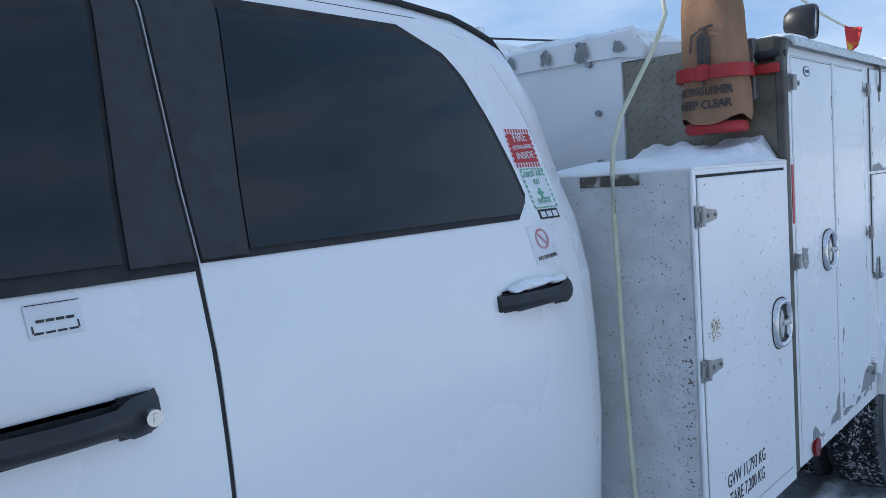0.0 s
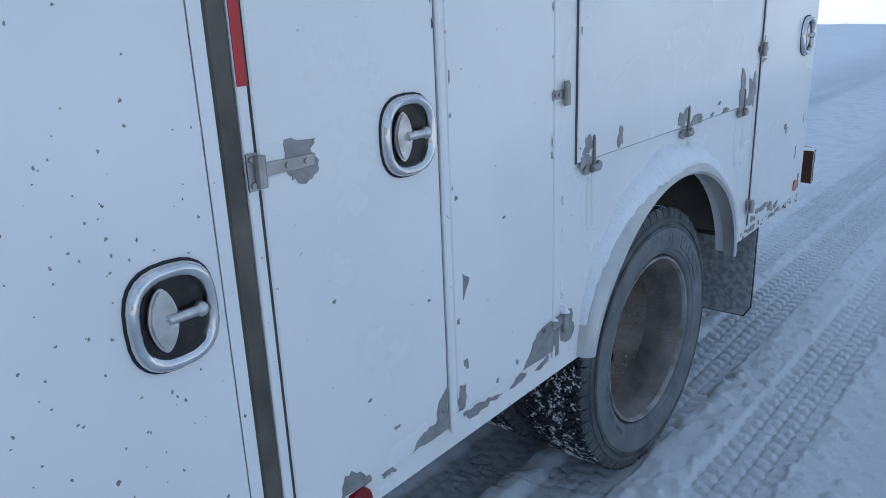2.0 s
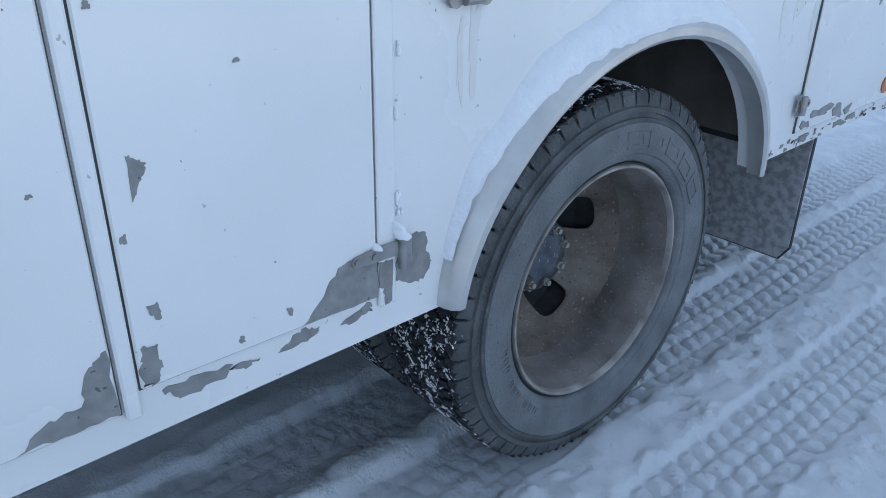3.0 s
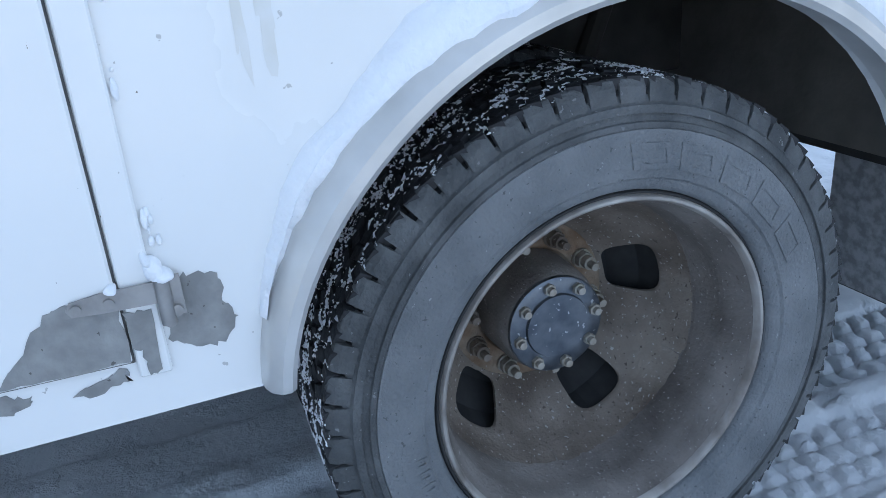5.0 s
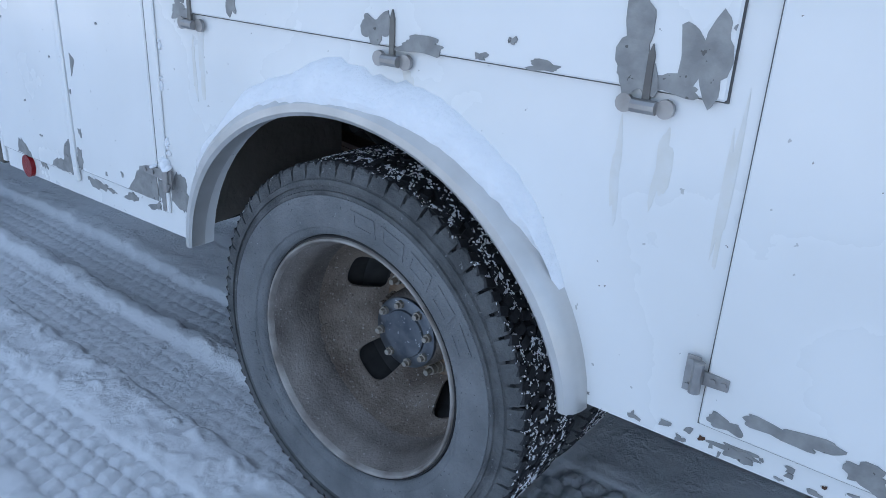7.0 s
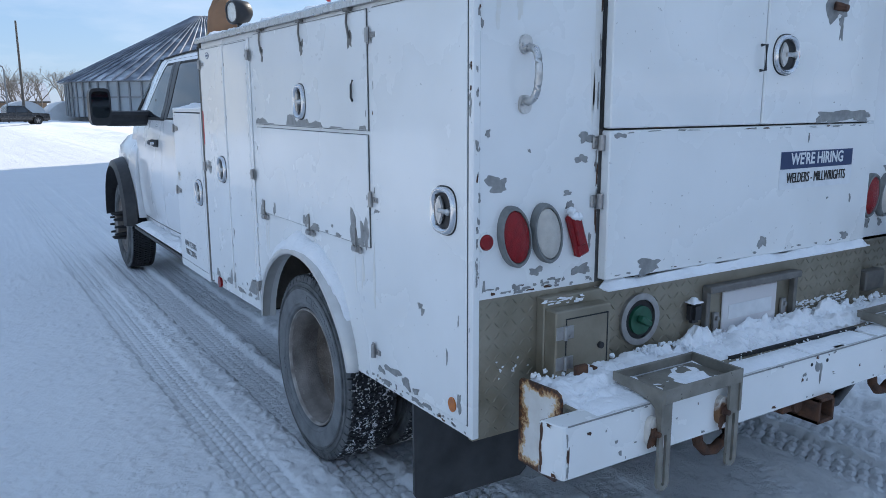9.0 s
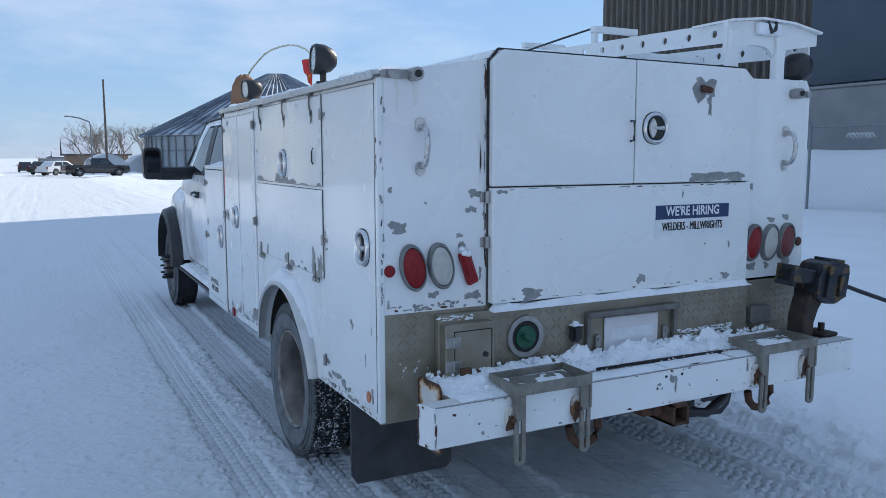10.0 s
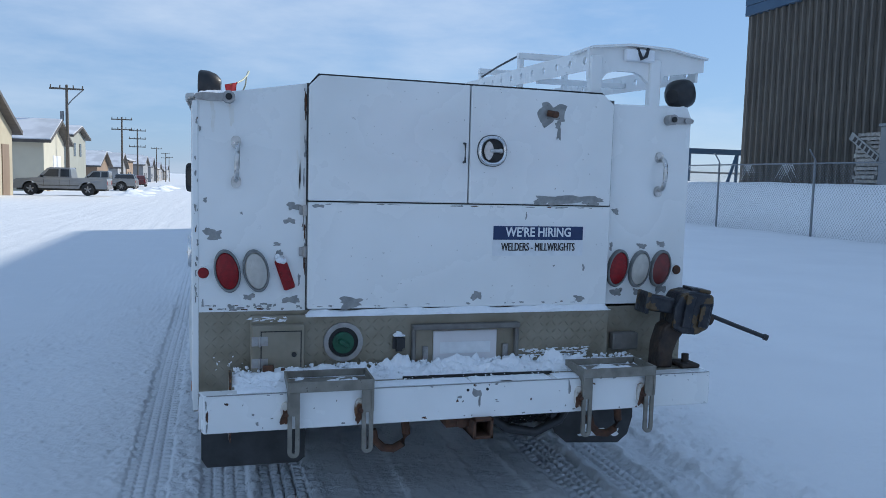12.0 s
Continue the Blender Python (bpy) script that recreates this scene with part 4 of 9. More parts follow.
for i, pts in enumerate((
    [(1.677, 0), (1.668, 0.022), (1.62, 0.020), (1.605, 0.026), (1.56, 0.017), (1.540, 0.004), (1.47, 0.006), (1.455, 0)],
    [(1.322, 0), (1.312, 0.020), (1.302, 0.042), (1.270, 0.043), (1.232, 0.040), (1.222, 0.022), (1.205, 0.014), (1.19, 0.020), (1.155, 0.027), (1.12, 0.024), (1.10, 0.028), (1.088, 0.012), (1.05, 0.017), (1.02, 0.022), (0.975, 0.016), (0.958, 0)],
    [(0.90, 0), (0.885, 0.006), (0.80, 0.005), (0.78, 0)], [(0.66, 0), (0.655, 0.010), (0.615, 0.014), (0.604, 0)],
)):
    bm = bmesh.new()
    fine = []
    for (a0, b0), (a1, b1) in zip(pts, pts[1:]):
        for k in range(4):
            t = k / 4
            fine.append((-(a0 + (a1 - a0) * t) + 0.003 * noise.noise((a0 * 90 + t * 3, i, 1)), max(0.0, (b0 + (b1 - b0) * t) * (1 + 0.25 * noise.noise((a0 * 70 + t * 4, i, 5))))))
    fine.append((-pts[-1][0], 0.0))
    prism(bm, fine[::-1], 0.0, 0.0012, SIDE(0, 1.374, 0.008))
    bmesh.ops.recalc_face_normals(bm, faces=bm.faces)
    part("paint_chip", bm, M_CHIP, d_up)
for y in (1.58, 1.14, 0.72):
    bm = bmesh.new()
    tube(bm, [(W - 0.014, y, 1.765), (W - 0.016, y + 0.004, 1.72), (W - 0.012, y - 0.004, 1.67)], 0.004, 6)
    box(bm, W - 0.022, W - 0.004, y - 0.02, y + 0.02, 1.755, 1.775, 0.003)
    blotch(bm, 0.03, 0.05, SIDE(y - 0.004, 1.665, 0.008), int(y * 100))
    part("hook_stay", bm, M_GREYSTEEL, d_up, "dark bent hook stay")
bm = bmesh.new()
tube(bm, [(W - 0.009, 0.70, 1.535), (W - 0.015, 0.701, 1.52), (W - 0.015, 0.703, 1.478), (W - 0.009, 0.702, 1.465)], 0.0036, 6)
part("pull_hook", bm, M_BLACK, d_up, "slim dark pull hook")
d_low = side_door(0.604, 1.690, 0.985, 1.357, label="drop-down white cabinet door on three small hinges")
flakes(d_low, [(1.65, 1.02, 0.035, 0.04), (1.655, 0.985, 0.05, 0.03), (1.50, 1.015, 0.024, 0.045), (1.15, 1.01, 0.05, 0.045), (1.06, 0.993, 0.09, 0.022), (0.72, 1.03, 0.055, 0.10), (0.635, 1.03, 0.05, 0.10), (0.67, 0.995, 0.07, 0.02), (0.85, 0.993, 0.05, 0.012), (0.95, 0.993, 0.02, 0.01), (0.90, 1.02, 0.012, 0.01)])
for y in (1.625, 1.115, 0.70):
    bm = bmesh.new()
    m = SIDE(y, 0.965, 0.004)
    cyl(bm, 0.009, m @ Vector((-0.016, 0, 0.009)), m @ Vector((0.016, 0, 0.009)), 10)
    for u in (-0.028, 0.026):
        cyl(bm, 0.012, m @ Vector((u, 0, 0.0)), m @ Vector((u, 0, 0.007)), 12)
    part("hinge", bm, M_STEEL, d_low)
    bm = bmesh.new()
    prism(bm, [(-0.005, 0.0), (0.005, 0.0), (0.004, 0.062), (0.0, 0.075), (-0.004, 0.062)], 0.003, 0.008, m)
    part("hinge_strap", bm, M_GREYSTEEL, d_low, "dark slim hinge strap")
d_rear = side_door(0.022, 0.562, 0.565, 1.752, label="tall white rear cabinet door, scuffed low down")
latch(d_rear, SIDE(0.13, 1.165, 0.008), 0.122, 0.132)
for z in (1.67, 1.15, 0.635):
    strap_hinge(d_rear, SIDE(0.573, z, 0.008), 0.04, 1)
flakes(d_rear, [(0.545, 1.115, 0.03, 0.012), (0.27, 0.86, 0.02, 0.02), (0.255, 0.845, 0.018, 0.02), (0.45, 0.60, 0.10, 0.022), (0.36, 0.585, 0.05, 0.03), (0.30, 0.578, 0.03, 0.02), (0.06, 0.86, 0.006, 0.03), (0.12, 0.74, 0.006, 0.05), (0.055, 0.62, 0.02, 0.05), (0.53, 0.58, 0.04, 0.02)])
for i in range(18):
    y = rnd(0.05, 2.45)
    if 0.7 < y < 1.7 or 1.78 < y < 2.4:
        continue
    bm = bmesh.new()
    blotch(bm, rnd(0.02, 0.09), rnd(0.008, 0.02), SIDE(y, body_bottom(y) + rnd(0.008, 0.022), 0.0), 300 + i, 0.0008 + 0.0003 * (i % 6))
    part("paint_chip", bm, M_CHIP, truck)
for i, (y, z, w, h) in enumerate(((1.61, 0.90, 0.02, 0.10), (1.635, 0.88, 0.012, 0.09), (1.09, 0.93, 0.02, 0.06), (0.67, 0.89, 0.018, 0.10), (0.73, 0.87, 0.012, 0.12), (0.585, 0.88, 0.012, 0.2))):
    bm = bmesh.new()
    blotch(bm, w, h, SIDE(y, z, 0.0), 500 + i, 0.0006)
    part("rust_streak", bm, M_STREAK, truck, "faint brown run-off streak")
for y, z, mm, r in ((0.09, 0.607, M_AMBER, 0.022), (2.40, 0.518, M_RED, 0.03)):
    bm = bmesh.new()
    prism(bm, oval(r * 1.7, r * 2, 24), 0, 0.012, SIDE(y, z))
    part("side_marker", bm, mm, truck, "small round side marker lamp", True)

bm = bmesh.new()
box(bm, W - 0.006, W + 0.012, 2.534, 2.552, 0.50, 1.745, 0.002)
part("door_strip", bm, M_WHITE, truck)
bm = bmesh.new()
box(bm, W - 0.0075, W - 0.006, 2.535, 2.551, 1.245, 1.42)
part("reflective_tape", bm, M_PRINTRED, truck, "strip of red reflective tape")
for x, z0, z1 in ((-0.729, 1.40, 1.84), (-0.729, 0.98, 1.30)):
    for k in range(5):
        bm = bmesh.new()
        z = rnd(z0, z1)
        blotch(bm, rnd(0.004, 0.009), rnd(0.015, 0.07), REAR(x - 0.010, z, 0.0), 6000 + k + int(z0 * 50), 0.0008 + 0.0002 * k)
        part("paint_chip", bm, M_RUST if k % 3 else M_CHIP, truck)
for k in range(4):
    bm = bmesh.new()
    blotch(bm, rnd(0.005, 0.010), rnd(0.010, 0.03), REAR(W + 0.008, rnd(0.95, 1.70), 0.0045), 6100 + k, 0.0008 + 0.0002 * k)
    part("paint_chip", bm, M_CHIP, truck)

# front box with its own door
bm = bmesh.new()
box(bm, W + 0.002, -0.72, 2.588, 3.21, 0.48, 1.43, 0.006)
front_box = part("front_box", bm, M_PIT, truck, "white steel box, its front face pitted with rust specks")
bm = bmesh.new()
ring(bm, [(-3.212, 0.478), (-2.589, 0.478), (-2.589, 1.432), (-3.212, 1.432)], [(-3.194, 0.52), (-2.61, 0.52), (-2.61, 1.414), (-3.194, 1.414)], 0.0, 0.006, SIDE(0, 0, 0))
bmesh.ops.recalc_face_normals(bm, faces=bm.faces)
box(bm, W - 0.0085, -0.72, 2.588, 3.214, 1.423, 1.437, 0.005)
part("box_frame", bm, M_SPECK, front_box)
bm = bmesh.new()
box(bm, W - 0.0035, W + 0.003, 2.611, 3.1905, 0.522, 1.411)
part("door_seal", bm, M_SEAM, front_box)
bm = bmesh.new()
box(bm, W - 0.0048, W - 0.003, 2.613, 3.188, 1.4068, 1.4132)
part("lid_gap", bm, M_MATTE, front_box, "black gap above the box door")
bm = bmesh.new()
box(bm, W - 0.010, W - 0.002, 2.613, 3.1885, 0.524, 1.4065, 0.003)
box_door = part("cabinet_door", bm, M_SPECK, truck, "square white box door speckled with small rust spots")
latch(box_door, SIDE(2.692, 0.972, 0.010), 0.125, 0.14)
for z in (1.315, 0.945):
    m = SIDE(3.186, z, 0.010)
    bm = bmesh.new()
    cyl(bm, 0.007, m @ Vector((0, -0.024, 0.006)), m @ Vector((0, 0.024, 0.006)), 10)
    prism(bm, [(0, -0.022), (0.024, -0.018), (0.085, -0.011), (0.085, 0.011), (0.024, 0.018), (0, 0.022)], 0.0, 0.004, m)
    prism(bm, [(0, -0.026), (0, 0.026), (-0.026, 0.026), (-0.026, -0.026)], 0.0, 0.004, m)
    for u, v in ((0.075, 0), (0.035, 0), (-0.017, 0.017), (-0.017, -0.017)):
        cyl(bm, 0.0048, m @ Vector((u, v, 0.003)), m @ Vector((u, v, 0.008)), 8)
    part("strap_hinge", bm, M_STEEL, box_door, "weathered steel strap hinge")
bm = bmesh.new()
r_ = random.Random(5)
for i in range(150):
    y, z = (r_.gauss(2.85, 0.12), r_.gauss(1.03, 0.14)) if i < 75 else (r_.uniform(2.62, 3.17), r_.uniform(0.55, 1.39))
    if 2.62 < y < 3.17 and 0.54 < z < 1.39:
        s = r_.uniform(0.0015, 0.0042)
        blotch(bm, s, s * r_.uniform(0.8, 1.5), SIDE(y, z, 0.010), i, 0.0006, 8)
tagged(part("rust_fleck", bm, M_CHIP, box_door, "scattered grey rust flecks"), kind="stuff")
bm = bmesh.new()
for i in range(80):
    s = r_.uniform(0.0012, 0.0042)
    blotch(bm, s, s, SIDE(r_.gauss(3.125, 0.018), r_.gauss(1.038, 0.014), 0.0108), 900 + i, 0.0006, 8)
tagged(part("rust_fleck", bm, M_OCHRE, box_door, "ochre rust flecks"), kind="stuff")
bm = bmesh.new()
for i in range(420):
    s = r_.uniform(0.0014, 0.0042)
    x, z = -1.17 + abs(r_.gauss(0, 0.14)), r_.uniform(0.55, 1.40)
    if x < -0.73:
        blotch(bm, s, s * r_.uniform(0.8, 1.6), FRONT(x, 3.2105, z), 1500 + i, 0.0006, 7)
tagged(part("rust_fleck", bm, M_CHIP, front_box), kind="stuff")
bm = bmesh.new()
for i in range(90):
    s = r_.uniform(0.0015, 0.0045)
    blotch(bm, s, s, FRONT(-1.165 + abs(r_.gauss(0, 0.025)), 3.2108, r_.gauss(0.88, 0.12)), 1900 + i, 0.0006, 7)
tagged(part("rust_fleck", bm, M_RUST, front_box), kind="stuff")
bm = bmesh.new()
box(bm, -1.045, -0.875, 3.209, 3.216, 1.398, 1.425, 0.002)
part("wooden_strip", bm, mat("flaking_tan_wood", (0.10, 0.085, 0.068), (0.42, 0.40, 0.36), 0.8, scale=26, detail=8, lo=0.50, hi=0.60), front_box, "flaking tan strip")
for text, z in (("GVW 11,793 KG", 0.632), ("TARE 7,200 KG", 0.582)):
    words("weight_lettering", text, 0.050, SIDE(2.965, z, 0.0108), M_INK, box_door, 0.72, "black stencilled weight figures")

# rear face
bm = bmesh.new()
prism(bm, [(W, 0.93), (W, 1.765), (-1.15, 1.79), (-0.735, 1.858), (-0.735, 0.93)], -0.02, 0.0, REAR(0, 0))
rear_l = part("rear_panel", bm, M_WHITE, truck, "white rear cabinet end, paint chipped by the lamps")
bm = bmesh.new()
prism(bm, [(0.645, 0.92), (0.645, 1.845), (1.02, 1.85), (E_, 1.80), (E_, 0.92)], -0.02, 0.0, REAR(0, 0))
rear_r = part("rear_panel", bm, M_WHITE, truck)
bm = bmesh.new()
box(bm, W - 0.004, W + 0.02, -0.004, 0.02, 0.53, 1.77, 0.003)
part("corner_trim", bm, M_WHITE, truck)
bm = bmesh.new()
box(bm, -0.735, 0.645, 0.0, 0.02, 0.93, 1.86)
part("rear_frame", bm, M_SEAM, truck)
bm = bmesh.new()
box(bm, W, E_, 0.0, 0.02, 0.525, 0.93)
tread_plate(bm, 0.42, 0.40, REAR(W + 0.005, 0.528, 0.0))
tread_plate(bm, 0.40, 0.38, REAR(0.645, 0.535, 0.0))
part("tread_plate", bm, M_DIAMOND, truck, "tread-plate rear skirt, dull grey-brown")
bm = bmesh.new()
box(bm, -0.955, 0.645, -0.035, 0.0, 0.655, 0.915, 0.003)
tread_plate(bm, 0.43, 0.235, REAR(-0.735, 0.668, 0.035))
tread_plate(bm, 0.43, 0.235, REAR(0.205, 0.668, 0.035))
sill = part("rear_sill", bm, M_DIAMOND, truck)
bm = bmesh.new()
prism(bm, [(-0.729, 0.94), (-0.729, 1.380), (0.628, 1.380), (0.628, 0.935)], 0.004, 0.040, REAR(0, 0))
bmesh.ops.bevel(bm, geom=list(bm.edges), offset=0.004, segments=1, affect="EDGES")
gate = part("drop_gate", bm, M_WHITE, truck, "white drop-down tailgate with a hiring sticker")
bm = bmesh.new()
prism(bm, [(-0.729, 1.386), (-0.729, 1.848), (-0.686, 1.890), (-0.053, 1.885), (-0.053, 1.386)], 0.004, 0.040, REAR(0, 0))
bmesh.ops.bevel(bm, geom=list(bm.edges), offset=0.004, segments=1, affect="EDGES")
part("lift_panel", bm, M_WHITE, truck, "white upper tailgate panel")
bm = bmesh.new()
prism(bm, [(-0.047, 1.386), (-0.047, 1.885), (0.571, 1.880), (0.625, 1.837), (0.625, 1.386)], 0.004, 0.040, REAR(0, 0))
bmesh.ops.bevel(bm, geom=list(bm.edges), offset=0.004, segments=1, affect="EDGES")
lift = part("lift_door", bm, M_WHITE, truck, "white upper tailgate door with a chrome latch")
latch(lift, REAR(0.052, 1.613, 0.040), 0.128, 0.128, 2.3)
bm = bmesh.new()
ring(bm, [(-0.7335, 1.384), (-0.7335, 1.849), (-0.691, 1.899), (0.576, 1.890), (0.634, 1.840), (0.634, 1.384)], [(-0.727, 1.384), (-0.727, 1.847), (-0.687, 1.892), (0.573, 1.883), (0.628, 1.838), (0.628, 1.384)], 0.0, 0.012, REAR(0, 0))
bmesh.ops.recalc_face_normals(bm, faces=bm.faces)
part("gate_seal", bm, M_MATTE, truck, "dark rubber seal round the tailgate")
bm = bmesh.new()
tube(bm, [(0.300, -0.045, 1.785), (0.320, -0.055, 1.782), (0.345, -0.05, 1.78)], 0.014, 8)
cyl(bm, 0.012, (0.325, -0.03, 1.782), (0.33, -0.075, 1.775), 10)
part("broken_bracket", bm, M_RUST, lift)
for i, (x, z, w, h) in enumerate(((0.32, 1.785, 0.11, 0.10), (0.36, 1.71, 0.02, 0.07), (0.355, 1.735, 0.03, 0.03), (0.42, 1.41, 0.20, 0.04), (0.30, 1.405, 0.10, 0.03), (0.53, 1.405, 0.12, 0.025))):
    bm = bmesh.new()
    blotch(bm, w, h, REAR(x, z, 0.040), 700 + i, 0.0008 + 0.0003 * (i % 6))
    part("paint_chip", bm, M_CHIP, lift)
for i, (x, z, w, h) in enumerate(((-0.55, 0.965, 0.13, 0.05), (0.0, 0.985, 0.05, 0.05), (0.49, 0.965, 0.06, 0.03), (0.505, 1.105, 0.012, 0.035), (0.22, 1.335, 0.008, 0.03), (0.36, 1.115, 0.01, 0.008), (-0.69, 1.365, 0.05, 0.02))):
    bm = bmesh.new()
    blotch(bm, w * 0.8, h * 0.8, REAR(x, z, 0.040), 720 + i, 0.0008 + 0.0003 * (i % 6))
    part("paint_chip", bm, M_CHIP, gate)
for i, (x, z, w, h) in enumerate(((-1.10, 1.245, 0.085, 0.05), (-0.80, 1.30, 0.05, 0.03), (-0.785, 1.36, 0.06, 0.04), (-0.85, 1.205, 0.04, 0.015), (-0.84, 1.17, 0.03, 0.03), (-0.79, 0.975, 0.07, 0.04), (-1.03, 0.95, 0.03, 0.025), (-0.90, 0.96, 0.03, 0.012), (-0.96, 0.99, 0.05, 0.03), (-1.13, 1.38, 0.02, 0.02), (-1.15, 1.66, 0.008, 0.03), (-1.14, 0.965, 0.012, 0.03), (-0.99, 1.33, 0.012, 0.012), (-0.76, 1.06, 0.014, 0.05))):
    bm = bmesh.new()
    blotch(bm, w * 0.8, h * 0.8, REAR(x, z), 740 + i, 0.0008 + 0.0003 * (i % 6))
    part("paint_chip", bm, M_CHIP, rear_l)
for i, (x, z, w, h) in enumerate(((0.70, 0.985, 0.06, 0.05), (0.93, 0.995, 0.06, 0.05), (0.80, 0.985, 0.04, 0.03), (0.675, 1.36, 0.04, 0.03), (0.82, 1.20, 0.05, 0.03), (0.92, 1.21, 0.05, 0.03), (0.66, 1.20, 0.02, 0.04))):
    bm = bmesh.new()
    blotch(bm, w * 0.8, h * 0.8, REAR(x, z), 780 + i, 0.0008 + 0.0003 * (i % 6))
    part("paint_chip", bm, M_CHIP, rear_r)
for z in (1.345, 1.175):
    bm = bmesh.new()
    cyl(bm, 0.010, (-0.738, -0.016, z - 0.022), (-0.738, -0.016, z + 0.022), 12)
    box(bm, -0.762, -0.738, -0.008, 0.0, z - 0.018, z + 0.018, 0.003)
    cyl(bm, 0.005, (-0.752, -0.008, z), (-0.752, -0.012, z), 8)
    part("gate_hinge", bm, M_STEEL, gate)
bm = bmesh.new()
tube(bm, [(-0.075, -0.04, 1.64), (-0.075, -0.06, 1.64), (-0.075, -0.06, 1.56), (-0.075, -0.04, 1.56)], 0.005, 8)
part("pull", bm, M_BLACK, lift)


# small chips along the cabinet's corners and edges
r = random.Random(505)
EDGES = []
for k in range(8):
    EDGES.append((SIDE(r.uniform(0.004, 0.012), r.uniform(0.55, 1.74), 0.0042), r.uniform(0.003, 0.008), r.uniform(0.006, 0.028)))
for k in range(16):
    EDGES.append((REAR(-1.166 + r.uniform(0, 0.008), r.choice((r.uniform(0.95, 1.3), r.uniform(0.95, 1.74))), 0.0042), r.uniform(0.003, 0.009), r.uniform(0.006, 0.026)))
for k in range(26):
    EDGES.append((REAR(r.uniform(-1.15, -0.75), 0.936 + r.uniform(0, 0.02), 0.0005), r.uniform(0.006, 0.03), r.uniform(0.004, 0.012)))
for k in range(12):
    EDGES.append((REAR(-0.748 + r.uniform(0, 0.008), r.uniform(0.95, 1.84), 0.0005), r.uniform(0.003, 0.007), r.uniform(0.010, 0.05)))
for k in range(18):
    EDGES.append((REAR(r.uniform(-0.70, 0.6), 1.372 + r.uniform(0, 0.004), 0.0405), r.uniform(0.01, 0.06), r.uniform(0.003, 0.006)))
for k in range(16):
    EDGES.append((REAR(r.uniform(-0.70, 0.6), 0.948 + r.uniform(0, 0.006), 0.0405), r.uniform(0.006, 0.025), r.uniform(0.003, 0.008)))
for k in range(34):
    y = r.uniform(0.02, 0.75)
    EDGES.append((SIDE(y, body_bottom(y) + 0.006 + 0.02 * r.random() ** 2, 0.0006), r.uniform(0.005, 0.022), r.uniform(0.004, 0.010)))
for k in range(40):
    EDGES.append((SIDE(r.choice((0.555, 0.610, 1.683, 1.796, 2.123, 2.164)) + r.uniform(-0.003, 0.003), r.uniform(1.0, 1.72), 0.0086), r.uniform(0.002, 0.005), r.uniform(0.005, 0.022)))
for i, (m, w, h) in enumerate(EDGES):
    bm = bmesh.new()
    blotch(bm, w, h, m, 1500 + i, 0.0006 + 0.0001 * (i % 5), 9)
    part("paint_chip", bm, M_RUST if i % 7 == 0 else M_CHIP, truck)
for i, (x, z, w, h) in enumerate(((-0.752, 1.62, 0.020, 0.34), (-0.765, 1.50, 0.014, 0.16), (-1.155, 1.70, 0.012, 0.13), (-1.10, 1.71, 0.018, 0.10), (-1.03, 1.72, 0.02, 0.08))):
    bm = bmesh.new()
    blotch(bm, w, h, REAR(x, z, 0.0002), 1900 + i, 0.0004)
    part("rust_streak", bm, M_STREAK, rear_l)


def oval_lamp(parent, x, z, lens, w=0.102, h=0.176, tilt=0.0):
    bm = bmesh.new()
    m = REAR(x, z) @ pose(0, 0, 0, 0, 0, tilt)
    prev = None
    for k, d in ((1.0, 0.0), (1.0, 0.018), (0.95, 0.025), (0.87, 0.025), (0.85, 0.016)):
        row = [bm.verts.new(m @ Vector((u, v, d))) for u, v in oval(w * k, h * k, 32)]
        if prev:
            for i in range(32):
                bm.faces.new((prev[i], prev[(i + 1) % 32], row[(i + 1) % 32], row[i]))
        prev = row
    bmesh.ops.recalc_face_normals(bm, faces=bm.faces)
    surround = part("tail_lamp", bm, mat_lampring, parent, "oval tail lamp in a grey rubber ring", True)
    bm = bmesh.new()
    prev = None
    for k, d in ((0.865, 0.014), (0.82, 0.022), (0.55, 0.030), (0.2, 0.033)):
        row = [bm.verts.new(m @ Vector((u, v, d))) for u, v in oval(w * k, h * k, 32)]
        if prev:
            for i in range(32):
                bm.faces.new((prev[i], prev[(i + 1) % 32], row[(i + 1) % 32], row[i]))
        prev = row
    bm.faces.new(prev)
    part("lens", bm, lens, surround, "", True)


mat_lampring = mat("grey_lamp_ring", (0.16, 0.165, 0.16), (0.22, 0.225, 0.22), 0.6, scale=30)
oval_lamp(rear_l, -1.045, 1.097, M_RED, tilt=11)
oval_lamp(rear_l, -0.932, 1.097, M_CLEAR, tilt=11)
oval_lamp(rear_r, 0.694, 1.098, M_RED, tilt=-12)
oval_lamp(rear_r, 0.806, 1.094, M_CLEAR, tilt=-12)
oval_lamp(rear_r, 0.916, 1.095, M_DULLRED, tilt=-12)
for x, z, mm, pr in ((-1.137, 1.090, M_RED, rear_l), (1.005, 1.088, M_RUST, rear_r)):
    bm = bmesh.new()
    prism(bm, oval(0.044, 0.044, 24), 0, 0.014, REAR(x, z))
    bmesh.ops.bevel(bm, geom=list(bm.edges), offset=0.004, segments=1, affect="EDGES")
    marker = part("marker_lamp", bm, mm, pr)
    bm = bmesh.new()
    ring(bm, oval(0.054, 0.054, 24), oval(0.0445, 0.0445, 24), 0.0, 0.008, REAR(x, z))
    bmesh.ops.recalc_face_normals(bm, faces=bm.faces)
    part("bezel", bm, M_WHITE, marker, "", True)
bm = bmesh.new()
box(bm, -0.024, 0.024, -0.065, 0.065, 0.0, 0.024, 0.006)
box(bm, -0.015, 0.015, -0.03, 0.06, 0.022, 0.03, 0.003)
